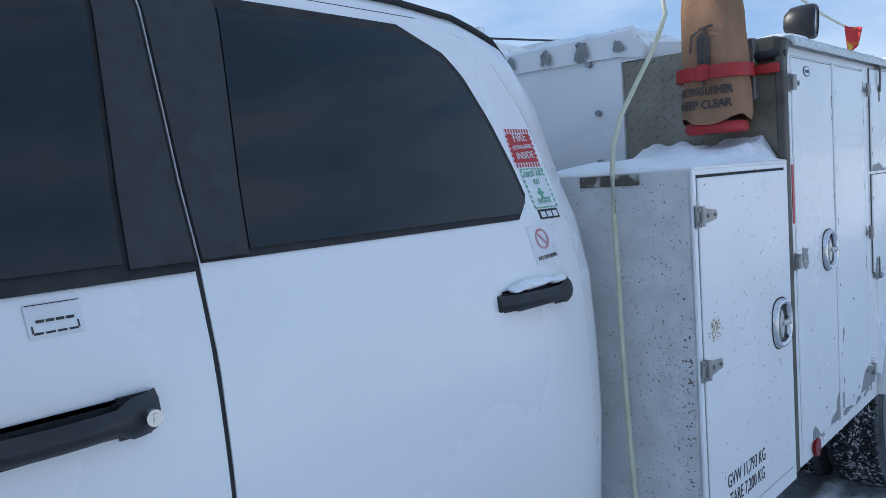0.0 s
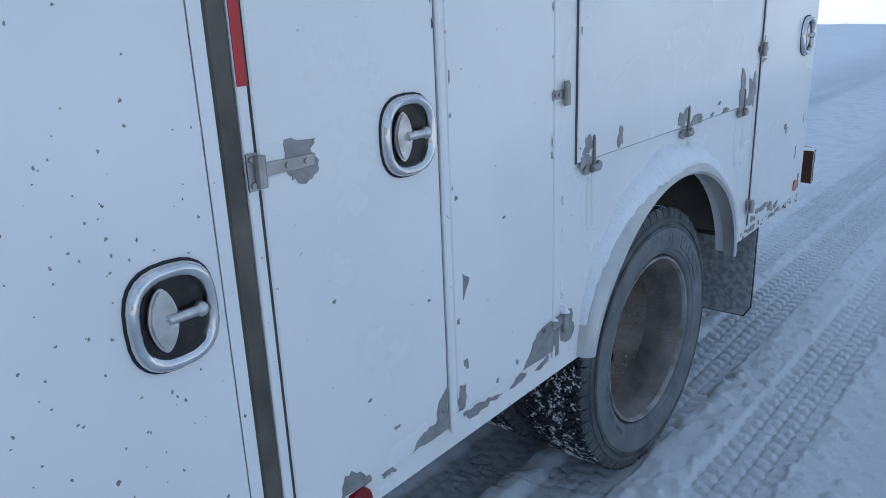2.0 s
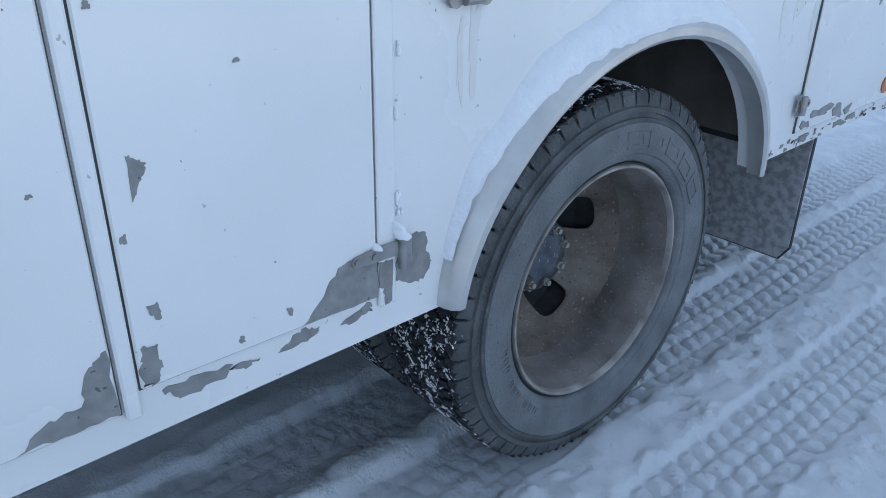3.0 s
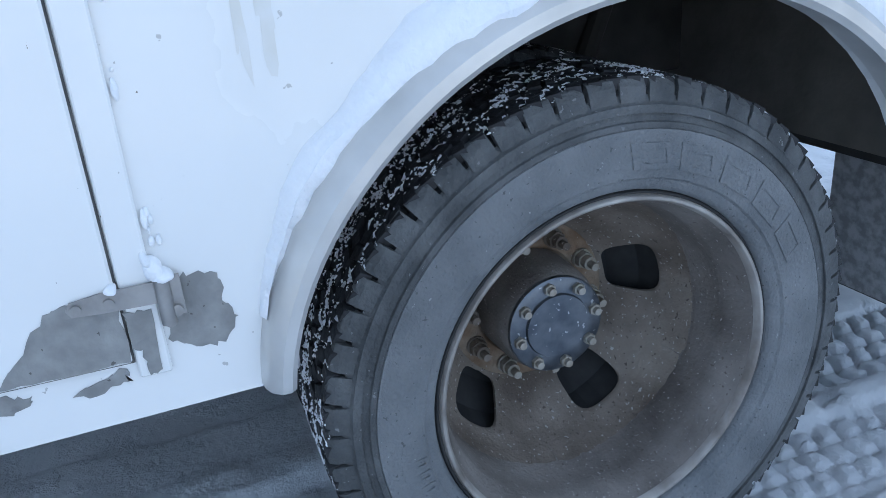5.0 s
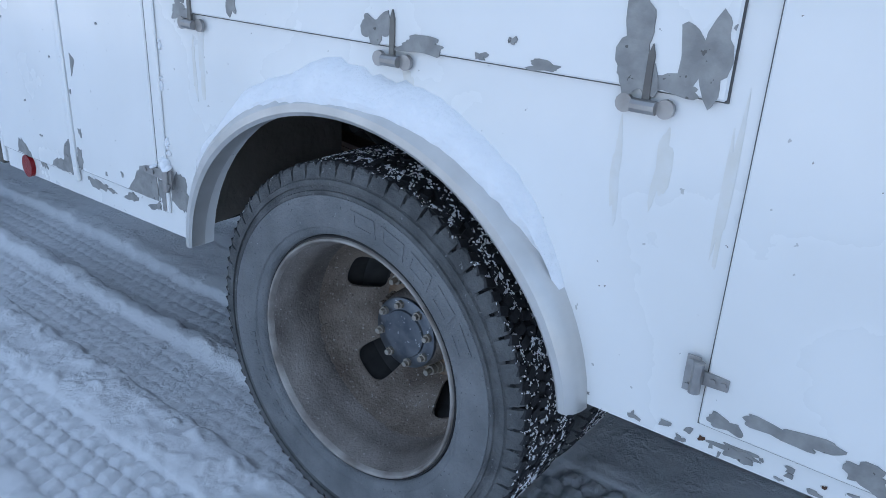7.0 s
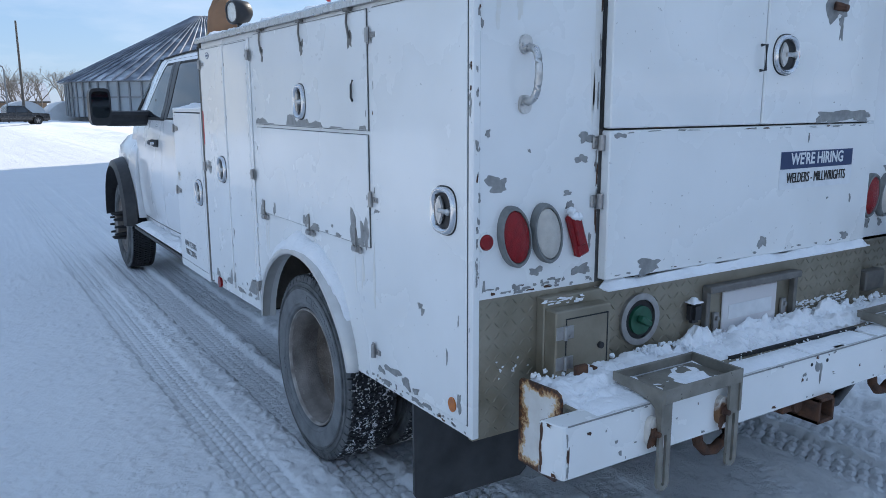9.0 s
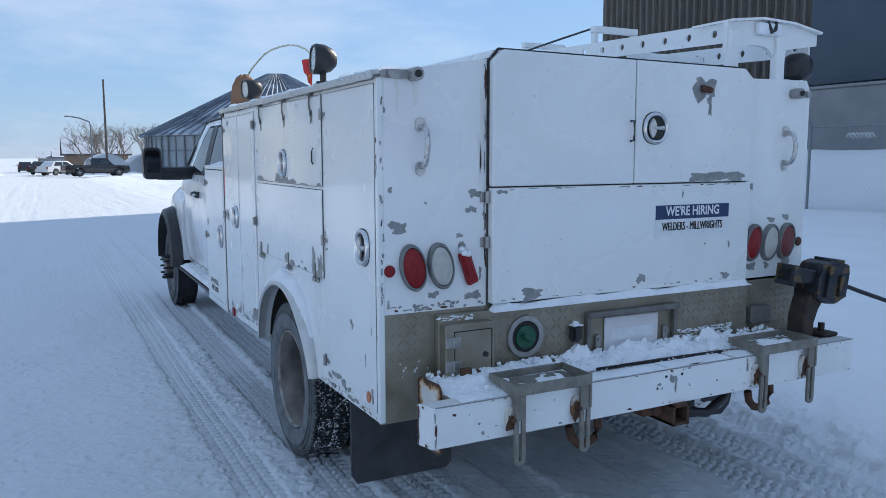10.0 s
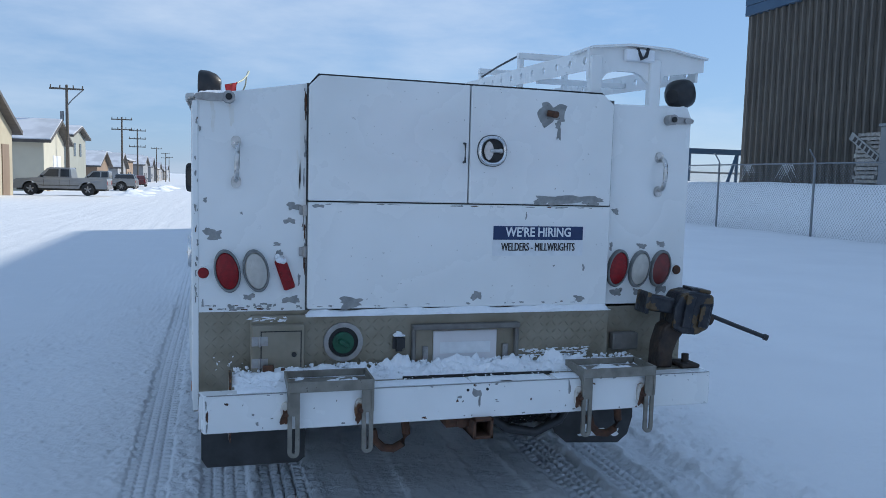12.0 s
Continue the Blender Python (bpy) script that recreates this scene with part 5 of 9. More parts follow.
part("reflector", bm, M_RED, rear_l, "broken red reflector hanging askew", m=REAR(-0.818, 1.083) @ pose(0, 0, 0, 0, 0, 19))
for x, pr in ((-1.012, rear_l), (0.887, rear_r)):
    bm = bmesh.new()
    bow = [(math.pi * (k / 16 - 0.5)) for k in range(17)]
    tube(bm, [(x + 0.0004 * k, -0.008 - 0.050 * math.cos(a) ** 0.55, 1.533 + 0.070 * math.sin(a)) for k, a in enumerate(bow)], 0.0105, 12)
    for z in (1.612, 1.455):
        prism(bm, oval(0.04, 0.05, 16, 2.4), 0, 0.010, REAR(x, z))
        for s in (-0.011, 0.011):
            cyl(bm, 0.005, (x + s, -0.008, z), (x + s, -0.015, z), 8)
    part("grab_handle", bm, M_POLISHED, pr, "worn steel grab handle", True)
    s = 1 if x < 0 else -1
    x2 = -1.04 if x < 0 else 0.925
    bm = bmesh.new()
    prism(bm, oval(0.15, 0.032, 20, 3, cx=-s * 0.055), 0, 0.010, REAR(x2, 1.785))
    cyl(bm, 0.024, (x2, 0, 1.785), (x2, -0.05, 1.785), 16)
    cyl(bm, 0.014, (x2, -0.049, 1.785), (x2, -0.056, 1.785), 12, 0.012)
    cyl(bm, 0.013, (x2 - s * 0.09, -0.002, 1.785), (x2 - s * 0.09, -0.02, 1.785), 8)
    catch = part("hold_open_catch", bm, M_STEEL, pr, "weathered steel door catch", True)
    bm = bmesh.new()
    cyl(bm, 0.013, (x2, -0.050, 1.785), (x2, -0.0575, 1.785), 16)
    part("bore", bm, M_MATTE, catch)

# hiring sticker
bm = bmesh.new()
box(bm, 0.067, 0.497, -0.0415, -0.040, 1.160, 1.292)
sticker = part("hiring_sticker", bm, M_PRINTWHITE, gate, "blue and white hiring sticker")
bm = bmesh.new()
box(bm, 0.069, 0.495, -0.0422, -0.0415, 1.230, 1.290)
part("blue_band", bm, M_NAVY, sticker)
words("hiring_lettering", "WE'RE HIRING", 0.056, REAR(0.282, 1.262, 0.0427), M_PRINTWHITE, sticker, 0.86, "", 0.024)
for dx in (-0.0012, 0.0, 0.0012):
    words("trade_lettering", "WELDERS - MILLWRIGHTS", 0.050, REAR(0.282 + dx, 1.197, 0.0425 + abs(dx) * 0.1), M_INK, sticker, 0.60)

# sockets and covers in the rear sill
bm = bmesh.new()
box(bm, -0.952, -0.742, -0.085, -0.034, 0.660, 0.885, 0.004)
cover = part("outlet_cover", bm, M_DIAMOND, sill, "hinged metal outlet cover")
bm = bmesh.new()
ring(bm, [(-0.917, 0.69), (-0.755, 0.69), (-0.755, 0.862), (-0.917, 0.862)], [(-0.913, 0.694), (-0.759, 0.694), (-0.759, 0.858), (-0.913, 0.858)], 0.0, 0.001, REAR(0, 0, 0.0852))
bmesh.ops.recalc_face_normals(bm, faces=bm.faces)
part("cover_gap", bm, M_MATTE, cover)
for z in (0.822, 0.733):
    bm = bmesh.new()
    for u in (-0.032, 0.004):
        box(bm, -0.920 + u, -0.920 + u + 0.028, -0.0885, -0.085, z - 0.019, z + 0.019, 0.001)
        for v in (-0.010, 0.010):
            cyl(bm, 0.004, (-0.906 + u, -0.088, z + v), (-0.906 + u, -0.0905, z + v), 8)
    cyl(bm, 0.0055, (-0.920, -0.090, z - 0.021), (-0.920, -0.090, z + 0.021), 8)
    part("hinge", bm, M_STEEL, cover, "bare steel butt hinge")
bm = bmesh.new()
cyl(bm, 0.010, (-0.785, -0.085, 0.765), (-0.785, -0.094, 0.765), 12)
part("lock", bm, M_BLACK, cover)
bm = bmesh.new()
ring(bm, oval(0.165, 0.165, 36, cx=-0.579, cy=0.800), oval(0.125, 0.125, 36, cx=-0.579, cy=0.800), 0.0, 0.012, REAR(0, 0, 0.035))
bmesh.ops.recalc_face_normals(bm, faces=bm.faces)
socket = part("power_inlet", bm, M_STEEL, sill, "round steel power inlet", True)
bm = bmesh.new()
cyl(bm, 0.062, (-0.579, -0.036, 0.800), (-0.579, -0.039, 0.800), 28)
part("well", bm, M_MATTE, socket)
bm = bmesh.new()
cyl(bm, 0.045, (-0.579, -0.038, 0.798), (-0.579, -0.05, 0.798), 24)
box(bm, -0.024, 0.024, -0.010, 0.010, 0.0, 0.03, 0.005, REAR(-0.579, 0.798, 0.048) @ pose(0, 0, 0, 0, 0, -30))
part("plug", bm, M_GREENPLUG, socket, "green twist plug", True)
bm = bmesh.new()
box(bm, -0.370, -0.318, -0.072, -0.034, 0.755, 0.825, 0.012, None, 2)
part("trailer_socket", bm, M_BLACK, sill, "black trailer socket", True)
bm = bmesh.new()
box(bm, -0.288, 0.198, -0.075, -0.034, 0.845, 0.868, 0.004)
box(bm, -0.288, -0.27, -0.06, -0.034, 0.66, 0.85, 0.004)
box(bm, 0.18, 0.198, -0.06, -0.034, 0.66, 0.85, 0.004)
recess = part("plate_recess", bm, M_GREYSTEEL, sill, "steel frame round the plate")
bm = bmesh.new()
box(bm, -0.19, 0.10, -0.044, -0.036, 0.68, 0.835, 0.003)
plate = part("number_plate", bm, M_PLATEBLANK, recess, "number plate with its figures left blank")
bm = bmesh.new()
box(bm, -0.16, 0.07, -0.046, -0.044, 0.735, 0.785)
part("figure_bar", bm, M_PRINTWHITE, plate)
for x in (-0.225, 0.14):
    bm = bmesh.new()
    box(bm, x - 0.012, x + 0.012, -0.05, -0.036, 0.69, 0.77, 0.003)
    cyl(bm, 0.008, (x, -0.05, 0.75), (x, -0.058, 0.75), 8)
    part("clip", bm, M_STEEL, recess)
bm = bmesh.new()
box(bm, 0.67, 0.80, -0.045, 0.0, 0.72, 0.80, 0.006)
part("light_box", bm, M_GREYSTEEL, truck)

# rear bumper beam, step brackets, hitch
PROFILE = frame3((0, 0, 0), (0, -1, 0), (0, 0, 1), (1, 0, 0))
bm = bmesh.new()
prism(bm, [(-1.15, -0.262), (-1.150, -0.270), (-1.132, -0.331), (-1.126, -0.335), (0.986, -0.335), (0.99, -0.331), (0.99, -0.262)], 0.536, 0.678)
bmesh.ops.recalc_face_normals(bm, faces=bm.faces)
bmesh.ops.bevel(bm, geom=[e for e in bm.edges if abs(e.verts[0].co.z - e.verts[1].co.z) < 1e-4], offset=0.003, segments=1, affect="EDGES")
bumper = part("rear_bumper", bm, M_WHITE, truck, "white boxed-steel bumper rusting at the end")
bm = bmesh.new()
box(bm, -1.028, 0.99, -0.262, -0.02, 0.6665, 0.6745, 0.002)
part("bumper_deck", bm, M_DIAMOND, bumper, "dull tread-plate deck of the bumper")
bm = bmesh.new()
box(bm, -1.147, -1.045, -0.263, -0.257, 0.540, 0.676, 0.002)
part("end_cap", bm, M_RUST, bumper, "rusted back of the bumper's end")
bm = bmesh.new()
edge = [(0.035, 0.45), (0.035, 0.690), (0.045, 0.700), (0.190, 0.708), (0.207, 0.700), (0.214, 0.685), (0.214, 0.470), (0.195, 0.45)]
prism(bm, edge, -1.040, -1.032, PROFILE)
bmesh.ops.recalc_face_normals(bm, faces=bm.faces)
part("end_plate", bm, rust_edged("rust_edged_plate", (-0.214, -0.035), (0.45, 0.705)), bumper, "white end plate with rust-eaten edges")
# rust along the beam's end and small chips over its face
for i, (y, z, w, h) in enumerate(((-0.268, 0.64, 0.010, 0.07), (-0.268, 0.575, 0.012, 0.05), (-0.285, 0.672, 0.03, 0.008), (-0.30, 0.545, 0.03, 0.010))):
    bm = bmesh.new()
    blotch(bm, w, h, SIDE(y, z, -0.0252 + (y + 0.268) * 0.30), 880 + i, 0.001)
    part("rust_spot", bm, M_RUST, bumper)
r = random.Random(77)
SPOTS = [(-1.118, 0.600, 0.008, 0.05), (-1.122, 0.645, 0.006, 0.03), (-1.119, 0.560, 0.007, 0.03), (-1.05, 0.645, 0.012, 0.010), (-0.94, 0.565, 0.012, 0.012), (-0.955, 0.60, 0.008, 0.010), (-0.3, 0.55, 0.02, 0.008), (-0.085, 0.638, 0.034, 0.034), (-0.155, 0.625, 0.016, 0.012), (-0.165, 0.610, 0.008, 0.012), (-0.142, 0.607, 0.006, 0.008), (-0.072, 0.605, 0.008, 0.05), (0.15, 0.60, 0.008, 0.008), (0.32, 0.64, 0.012, 0.05), (-0.62, 0.548, 0.012, 0.008), (0.355, 0.60, 0.02, 0.035)]
for k in range(34):
    x = r.uniform(-1.1, 0.97)
    SPOTS.append((x, r.choice((r.uniform(0.541, 0.55), r.uniform(0.545, 0.67), r.uniform(0.668, 0.674))), r.uniform(0.003, 0.013), r.uniform(0.003, 0.007)))
for i, (x, z, w, h) in enumerate(SPOTS):
    bm = bmesh.new()
    blotch(bm, w, h, REAR(x, z, 0.335), 820 + i, 0.0006 + 0.0002 * (i % 6), 12)
    part("paint_chip", bm, M_CHIP if i % 3 else M_RUST, bumper)
for x in (-0.122, -0.040):
    bm = bmesh.new()
    cyl(bm, 0.006, (x, -0.334, 0.652), (x, -0.336, 0.652), 12)
    part("bolt_hole", bm, M_MATTE, bumper)
bm = bmesh.new()
box(bm, -1.12, 0.985, -0.3366, -0.333, 0.6765, 0.6795)
part("top_edge", bm, M_CHIP, bumper, "bare steel along the bumper's worn top edge")
# the slot isn't cut: a black strip gives its dark opening
bm = bmesh.new()
prism(bm, [(-0.36, -0.206), (-0.36, -0.209), (0.02, -0.226), (0.28, -0.240), (0.285, -0.226), (0.02, -0.212)], 0.674, 0.686)
part("bumper_slot", bm, M_MATTE, bumper, "black strip standing in for the bumper's dark slot")
bm = bmesh.new()
box(bm, -0.910, -0.866, -0.130, -0.112, 0.66, 0.732, 0.003)
part("rusty_lug", bm, M_RUST, bumper)
bm = bmesh.new()
cyl(bm, 0.011, (-0.83, -0.10, 0.705), (-0.83, -0.12, 0.705), 10)
part("pin", bm, M_RUST, bumper)


def slotted_leg(bm, x, w, z0, z1, slot, m):
    """A flat strap with a rounded foot and a long slot."""
    foot = [(x + 0.5 * w * math.cos(t), z0 + 0.5 * w + 0.5 * w * math.sin(t)) for t in [math.pi + math.pi * k / 10 for k in range(11)]]
    outer = foot + [(x + w / 2, z1), (x - w / 2, z1)]
    hole = [(x + 0.5 * slot * math.cos(t), z0 + 0.5 * w + 0.5 * slot * math.sin(t)) for t in [math.pi + math.pi * k / 10 for k in range(11)]]
    inner = hole + [(x + slot / 2, z0 + 0.16), (x - slot / 2, z0 + 0.16)]
    ring(bm, outer, inner, 0.0, 0.009, m)
    bmesh.ops.recalc_face_normals(bm, faces=bm.faces)


for x0, x1 in ((-0.832, -0.508), (0.365, 0.700)):
    bm = bmesh.new()
    for u in (x0, x1 - 0.008):
        prism(bm, [(0.190, 0.724), (0.372, 0.724), (0.372, 0.600), (0.362, 0.600), (0.346, 0.668), (0.325, 0.684), (0.190, 0.700)], u, u + 0.008, PROFILE)
    box(bm, x0 + 0.008, x1 - 0.008, -0.374, -0.366, 0.684, 0.724, 0.002)
    box(bm, x0 + 0.008, x1 - 0.008, -0.198, -0.190, 0.697, 0.724, 0.002)
    box(bm, x0 + 0.008, x1 - 0.008, -0.366, -0.198, 0.690, 0.694)
    bmesh.ops.recalc_face_normals(bm, faces=bm.faces)
    step = part("step_bracket", bm, M_TRAY, bumper, "tan-grey steel step tray hung on the bumper")
    for x in (x0 + 0.023, x1 - 0.023):
        bm = bmesh.new()
        slotted_leg(bm, x, 0.044, 0.435, 0.690, 0.012, REAR(0, 0, 0.358))
        part("leg", bm, M_TRAY, step)
        bm = bmesh.new()
        prism(bm, oval(0.042, 0.085, 20, 2.4), 0, 0.016, REAR(x - 0.026, 0.602, 0.335))
        lug = part("lug", bm, M_RUSTPAINT, step, "rust-stained mounting lug")
        bm = bmesh.new()
        blotch(bm, 0.030, 0.060, REAR(x - 0.028, 0.585, 0.351), int(x * 100) + 7, 0.0008)
        cyl(bm, 0.014, (x - 0.026, -0.350, 0.602), (x - 0.026, -0.360, 0.602), 6)
        cyl(bm, 0.008, (x - 0.026, -0.360, 0.602), (x - 0.026, -0.372, 0.602), 8)
        part("bolt", bm, M_RUST, lug)
bm = bmesh.new()
for a in range(4):
    m = pose(-0.06, -0.2, 0.497, 0, 90 * a, 0)
    box(bm, -0.042, 0.042, -0.16, 0.16, 0.030, 0.042, 0.002, m)
part("hitch_receiver", bm, M_RUST, truck, "rusty square hitch receiver")
bm = bmesh.new()
tube(bm, [(0.02, -0.16, 0.50), (0.10, -0.20, 0.44), (0.22, -0.22, 0.42), (0.34, -0.20, 0.46), (0.42, -0.14, 0.52)], 0.020, 10)
part("cable_loop", bm, M_BLACK, truck, "black trailer cable loop", True)
bm = bmesh.new()
box(bm, -0.20, -0.10, -0.30, -0.10, 0.49, 0.53, 0.004)
cyl(bm, 0.022, (-0.135, -0.31, 0.51), (-0.135, -0.28, 0.51), 14)
part("hitch_bracket", bm, M_RUST, truck)
for x in (-0.405, 0.56):
    bm = bmesh.new()
    tube(bm, [(x - 0.075, -0.20, 0.470), (x - 0.064, -0.20, 0.425), (x - 0.030, -0.20, 0.392), (x + 0.012, -0.20, 0.385), (x + 0.050, -0.20, 0.405), (x + 0.066, -0.20, 0.445), (x + 0.060, -0.20, 0.50), (x + 0.05, -0.20, 0.56)], 0.017, 10)
    part("tow_hook", bm, M_RUST, truck, "rusty tow hook", True)

# flaps, chassis, axle
bm = bmesh.new()
prism(bm, [(-1.155, 0.53), (-1.155, 0.19), (-1.13, 0.15), (-0.72, 0.145), (-0.69, 0.17), (-0.69, 0.53)], -0.375, -0.365, REAR(0, 0))
lflap = part("mud_flap", bm, M_FLAP, truck, "black rubber mud flap")
# front face of the flap, a paler mottled grey than its back
bm = bmesh.new()
prism(bm, [(-1.152, 0.53), (-1.152, 0.195), (-1.128, 0.155), (-0.722, 0.15), (-0.694, 0.175), (-0.694, 0.53)], -0.380, -0.3752, REAR(0, 0))
part("dirt_crust", bm, M_FLAPFRONT, lflap, "mottled grey front face of the flap")
bm = bmesh.new()
prism(bm, [(0.56, 0.53), (0.56, 0.29), (0.585, 0.20), (0.65, 0.145), (0.945, 0.125), (1.00, 0.17), (1.025, 0.26), (1.025, 0.53)], -0.375, -0.363, REAR(0, 0))
rflap = part("mud_flap", bm, M_FLAP, truck, "black rubber mud flap with curled corners")
for i, (x, z, w, h) in enumerate(((0.80, 0.19, 0.16, 0.03), (0.77, 0.22, 0.05, 0.03), (0.92, 0.18, 0.06, 0.03))):
    bm = bmesh.new()
    blotch(bm, w, h, REAR(x, z, -0.363), 850 + i, 0.004)
    part("snow_crust", bm, M_SNOWCAP, rflap)
for x in (-0.50, 0.37):
    bm = bmesh.new()
    box(bm, x - 0.035, x + 0.035, 0.03, 6.4, 0.63, 0.83, 0.006)
    part("chassis_rail", bm, M_UNDER, truck)
for y in (0.3, 1.9, 2.9, 4.2):
    bm = bmesh.new()
    box(bm, -0.465, 0.335, y - 0.03, y + 0.03, 0.66, 0.78)
    part("crossmember", bm, M_UNDER, truck)
bm = bmesh.new()
cyl(bm, 0.055, (-0.95, 1.225, 0.378), (0.82, 1.225, 0.378), 16)
bmesh.ops.create_uvsphere(bm, u_segments=18, v_segments=10, radius=0.19, matrix=Matrix.Translation((-0.065, 1.225, 0.40)) @ Matrix.Diagonal((0.8, 1, 1, 1)))
cyl(bm, 0.045, (-0.065, 1.4, 0.44), (-0.065, 4.2, 0.60), 12)
part("rear_axle", bm, M_UNDER, truck, "", True)
for x in (-0.56, 0.43):
    for k in range(5):
        bm = bmesh.new()
        L = 0.74 - 0.11 * k
        prev = None
        for u in np.linspace(-1, 1, 13):
            zc = 0.560 - 0.0155 * k + 0.055 * (L * u / 0.74) ** 2
            row = [bm.verts.new((x + dx, 1.225 + L * u, zc + dz)) for dx, dz in ((-0.036, -0.0062), (0.036, -0.0062), (0.036, 0.0062), (-0.036, 0.0062))]
            if prev:
                for q in range(4):
                    bm.faces.new((prev[q], prev[(q + 1) % 4], row[(q + 1) % 4], row[q]))
            else:
                bm.faces.new(row)
            prev = row
        bm.faces.new(prev[::-1])
        bmesh.ops.recalc_face_normals(bm, faces=bm.faces)
        part("leaf_spring", bm, M_SPRING, truck, "rust-brown spring leaf" if k == 0 else "")
    for y in (0.98, 1.47, 1.66):
        bm = bmesh.new()
        box(bm, x - 0.048, x + 0.048, y - 0.018, y + 0.018, 0.566 if y > 1.6 else 0.46, 0.60, 0.004)
        cyl(bm, 0.012, (x - 0.03, y, 0.59), (x - 0.03, y, 0.64), 8)
        part("spring_clamp", bm, M_UNDER, truck)
bm = bmesh.new()
cyl(bm, 0.011, (-0.60, 1.62, 0.60), (-0.60, 1.735, 0.665), 10)
cyl(bm, 0.020, (-0.63, 1.735, 0.665), (-0.57, 1.735, 0.665), 12)
part("height_link", bm, M_UNDER, truck)
bm = bmesh.new()
cyl(bm, 0.03, (-0.62, 1.05, 0.42), (-0.55, 0.92, 0.68), 10)
cyl(bm, 0.022, (-0.55, 0.92, 0.66), (-0.53, 0.85, 0.80), 10)
part("shock_absorber", bm, M_UNDER, truck)
bm = bmesh.new()
prism(bm, [(-1.14, 0.52), (-1.06, 0.525), (-0.71, 0.56), (-0.71, 0.93), (-1.14, 0.93)], -1.712, -1.70, REAR(0, 0))
box(bm, -1.14, -0.36, 0.66, 0.672, 0.56, 0.93)
box(bm, -1.14, -0.36, 0.66, 1.71, 0.93, 0.945)
part("wheel_well", bm, M_WELL, truck, "dark grimy wheel well")
bm = bmesh.new()
cyl(bm, 0.12, (-0.30, 2.0, 0.44), (-0.30, 2.9, 0.44), 18)
part("exhaust_silencer", bm, M_UNDER, truck, "", True)

# wheel-arch flare with its lip
bm = bmesh.new()
N = 48
prof = [(0.030, 0.0), (0.028, 0.020), (0.021, 0.038), (0.008, 0.050), (-0.005, 0.051), (-0.012, 0.045), (-0.006, 0.032), (-0.008, 0.0)]
rows = []
for i in range(N + 1):
    t = i / N
    slim = 0.72 + 0.28 * min(1.0, min(t, 1 - t) / 0.22)
    rows.append([bm.verts.new((W - d * slim, *arch(t, g * slim - 0.003))) for g, d in prof])
for foot, dz in ((0, 0.018), (N, 0.026)):
    for v in rows[foot]:
        v.co.z += dz
for a, b in zip(rows, rows[1:]):
    for k in range(len(prof) - 1):
        bm.faces.new((a[k], a[k + 1], b[k + 1], b[k]))
bm.faces.new(rows[0])
bm.faces.new(rows[-1][::-1])
bmesh.ops.recalc_face_normals(bm, faces=bm.faces)
part("arch_flare", bm, mat("worn_flare", (0.66, 0.65, 0.63), (0.50, 0.49, 0.47), 0.28, 0.45, scale=8, detail=8, rough2=0.45), truck, "worn aluminium wheel-arch flare", True)


# ---- wheels ----
def tyre_ring(bm, cx, cy, cz, side=1, n=96):
    """Casing of a truck tyre, side = 1 facing -x."""
    m = Matrix.Translation((cx, cy, cz)) @ Matrix.Diagonal((side, 1, 1, 1))
    prof = [(0.234, -0.08), (0.250, -0.098), (0.29, -0.110), (0.325, -0.110), (0.355, -0.104), (0.356, -0.1035)]
    revolve(bm, prof, n, m)


def tyre_band(bm, m, n=128):
    """The stepped outer part of the sidewall, below the shoulder lugs."""
    revolve(bm, [(0.3668, 0.0985), (0.3600, 0.1030), (0.3575, 0.1052), (0.3566, 0.1092), (0.3470, 0.1100), (0.3462, 0.1062), (0.3378, 0.1082), (0.3368, 0.1126), (0.3300, 0.1130), (0.3294, 0.1114)], n, m)


def tyre_field(bm, m, n=128):
    """The smooth, dusty inner part of the sidewall, down to the bead."""
    revolve(bm, [(0.3294, 0.1114), (0.3286, 0.1136), (0.290, 0.1150), (0.270, 0.1120), (0.2670, 0.1086), (0.2585, 0.1072), (0.2535, 0.102), (0.2505, 0.093), (0.240, 0.084), (0.234, 0.078)], n, m)


def tread_blocks(bm, cx, cy, cz, seed):
    r = random.Random(seed)
    for k in range(96):
        a0 = 2 * math.pi * k / 96
        for row, (a, wd, ln) in enumerate(((-0.086, 0.019, 0.018), (-0.062, 0.022, 0.017), (-0.037, 0.022, 0.017), (-0.012, 0.021, 0.018), (0.013, 0.021, 0.018), (0.038, 0.022, 0.017), (0.063, 0.022, 0.017), (0.086, 0.019, 0.018))):
            t = a0 + (0.5 if row % 2 else 0) * 2 * math.pi / 96 + r.uniform(-0.005, 0.005)
            m = Matrix.Translation((cx, cy, cz)) @ Matrix.Rotation(t, 4, "X") @ Matrix.Translation((a, 0, 0.3742)) @ Matrix.Rotation(r.uniform(0.2, 0.45) * (1 if row % 2 else -1), 4, "Z")
            drop = -0.004 + r.uniform(-0.002, 0.001)
            v = [bm.verts.new(m @ Vector((x * wd / 2, y * ln / 2 * (1 if z == 0 else 0.9), z * (0.018 + drop)))) for z in (0, 1) for x, y in ((-1, -1), (1, -1), (1, 1), (-1, 1))]
            for f in ((4, 5, 6, 7), (0, 1, 5, 4), (1, 2, 6, 5), (2, 3, 7, 6), (3, 0, 4, 7)):
                bm.faces.new([v[i] for i in f])


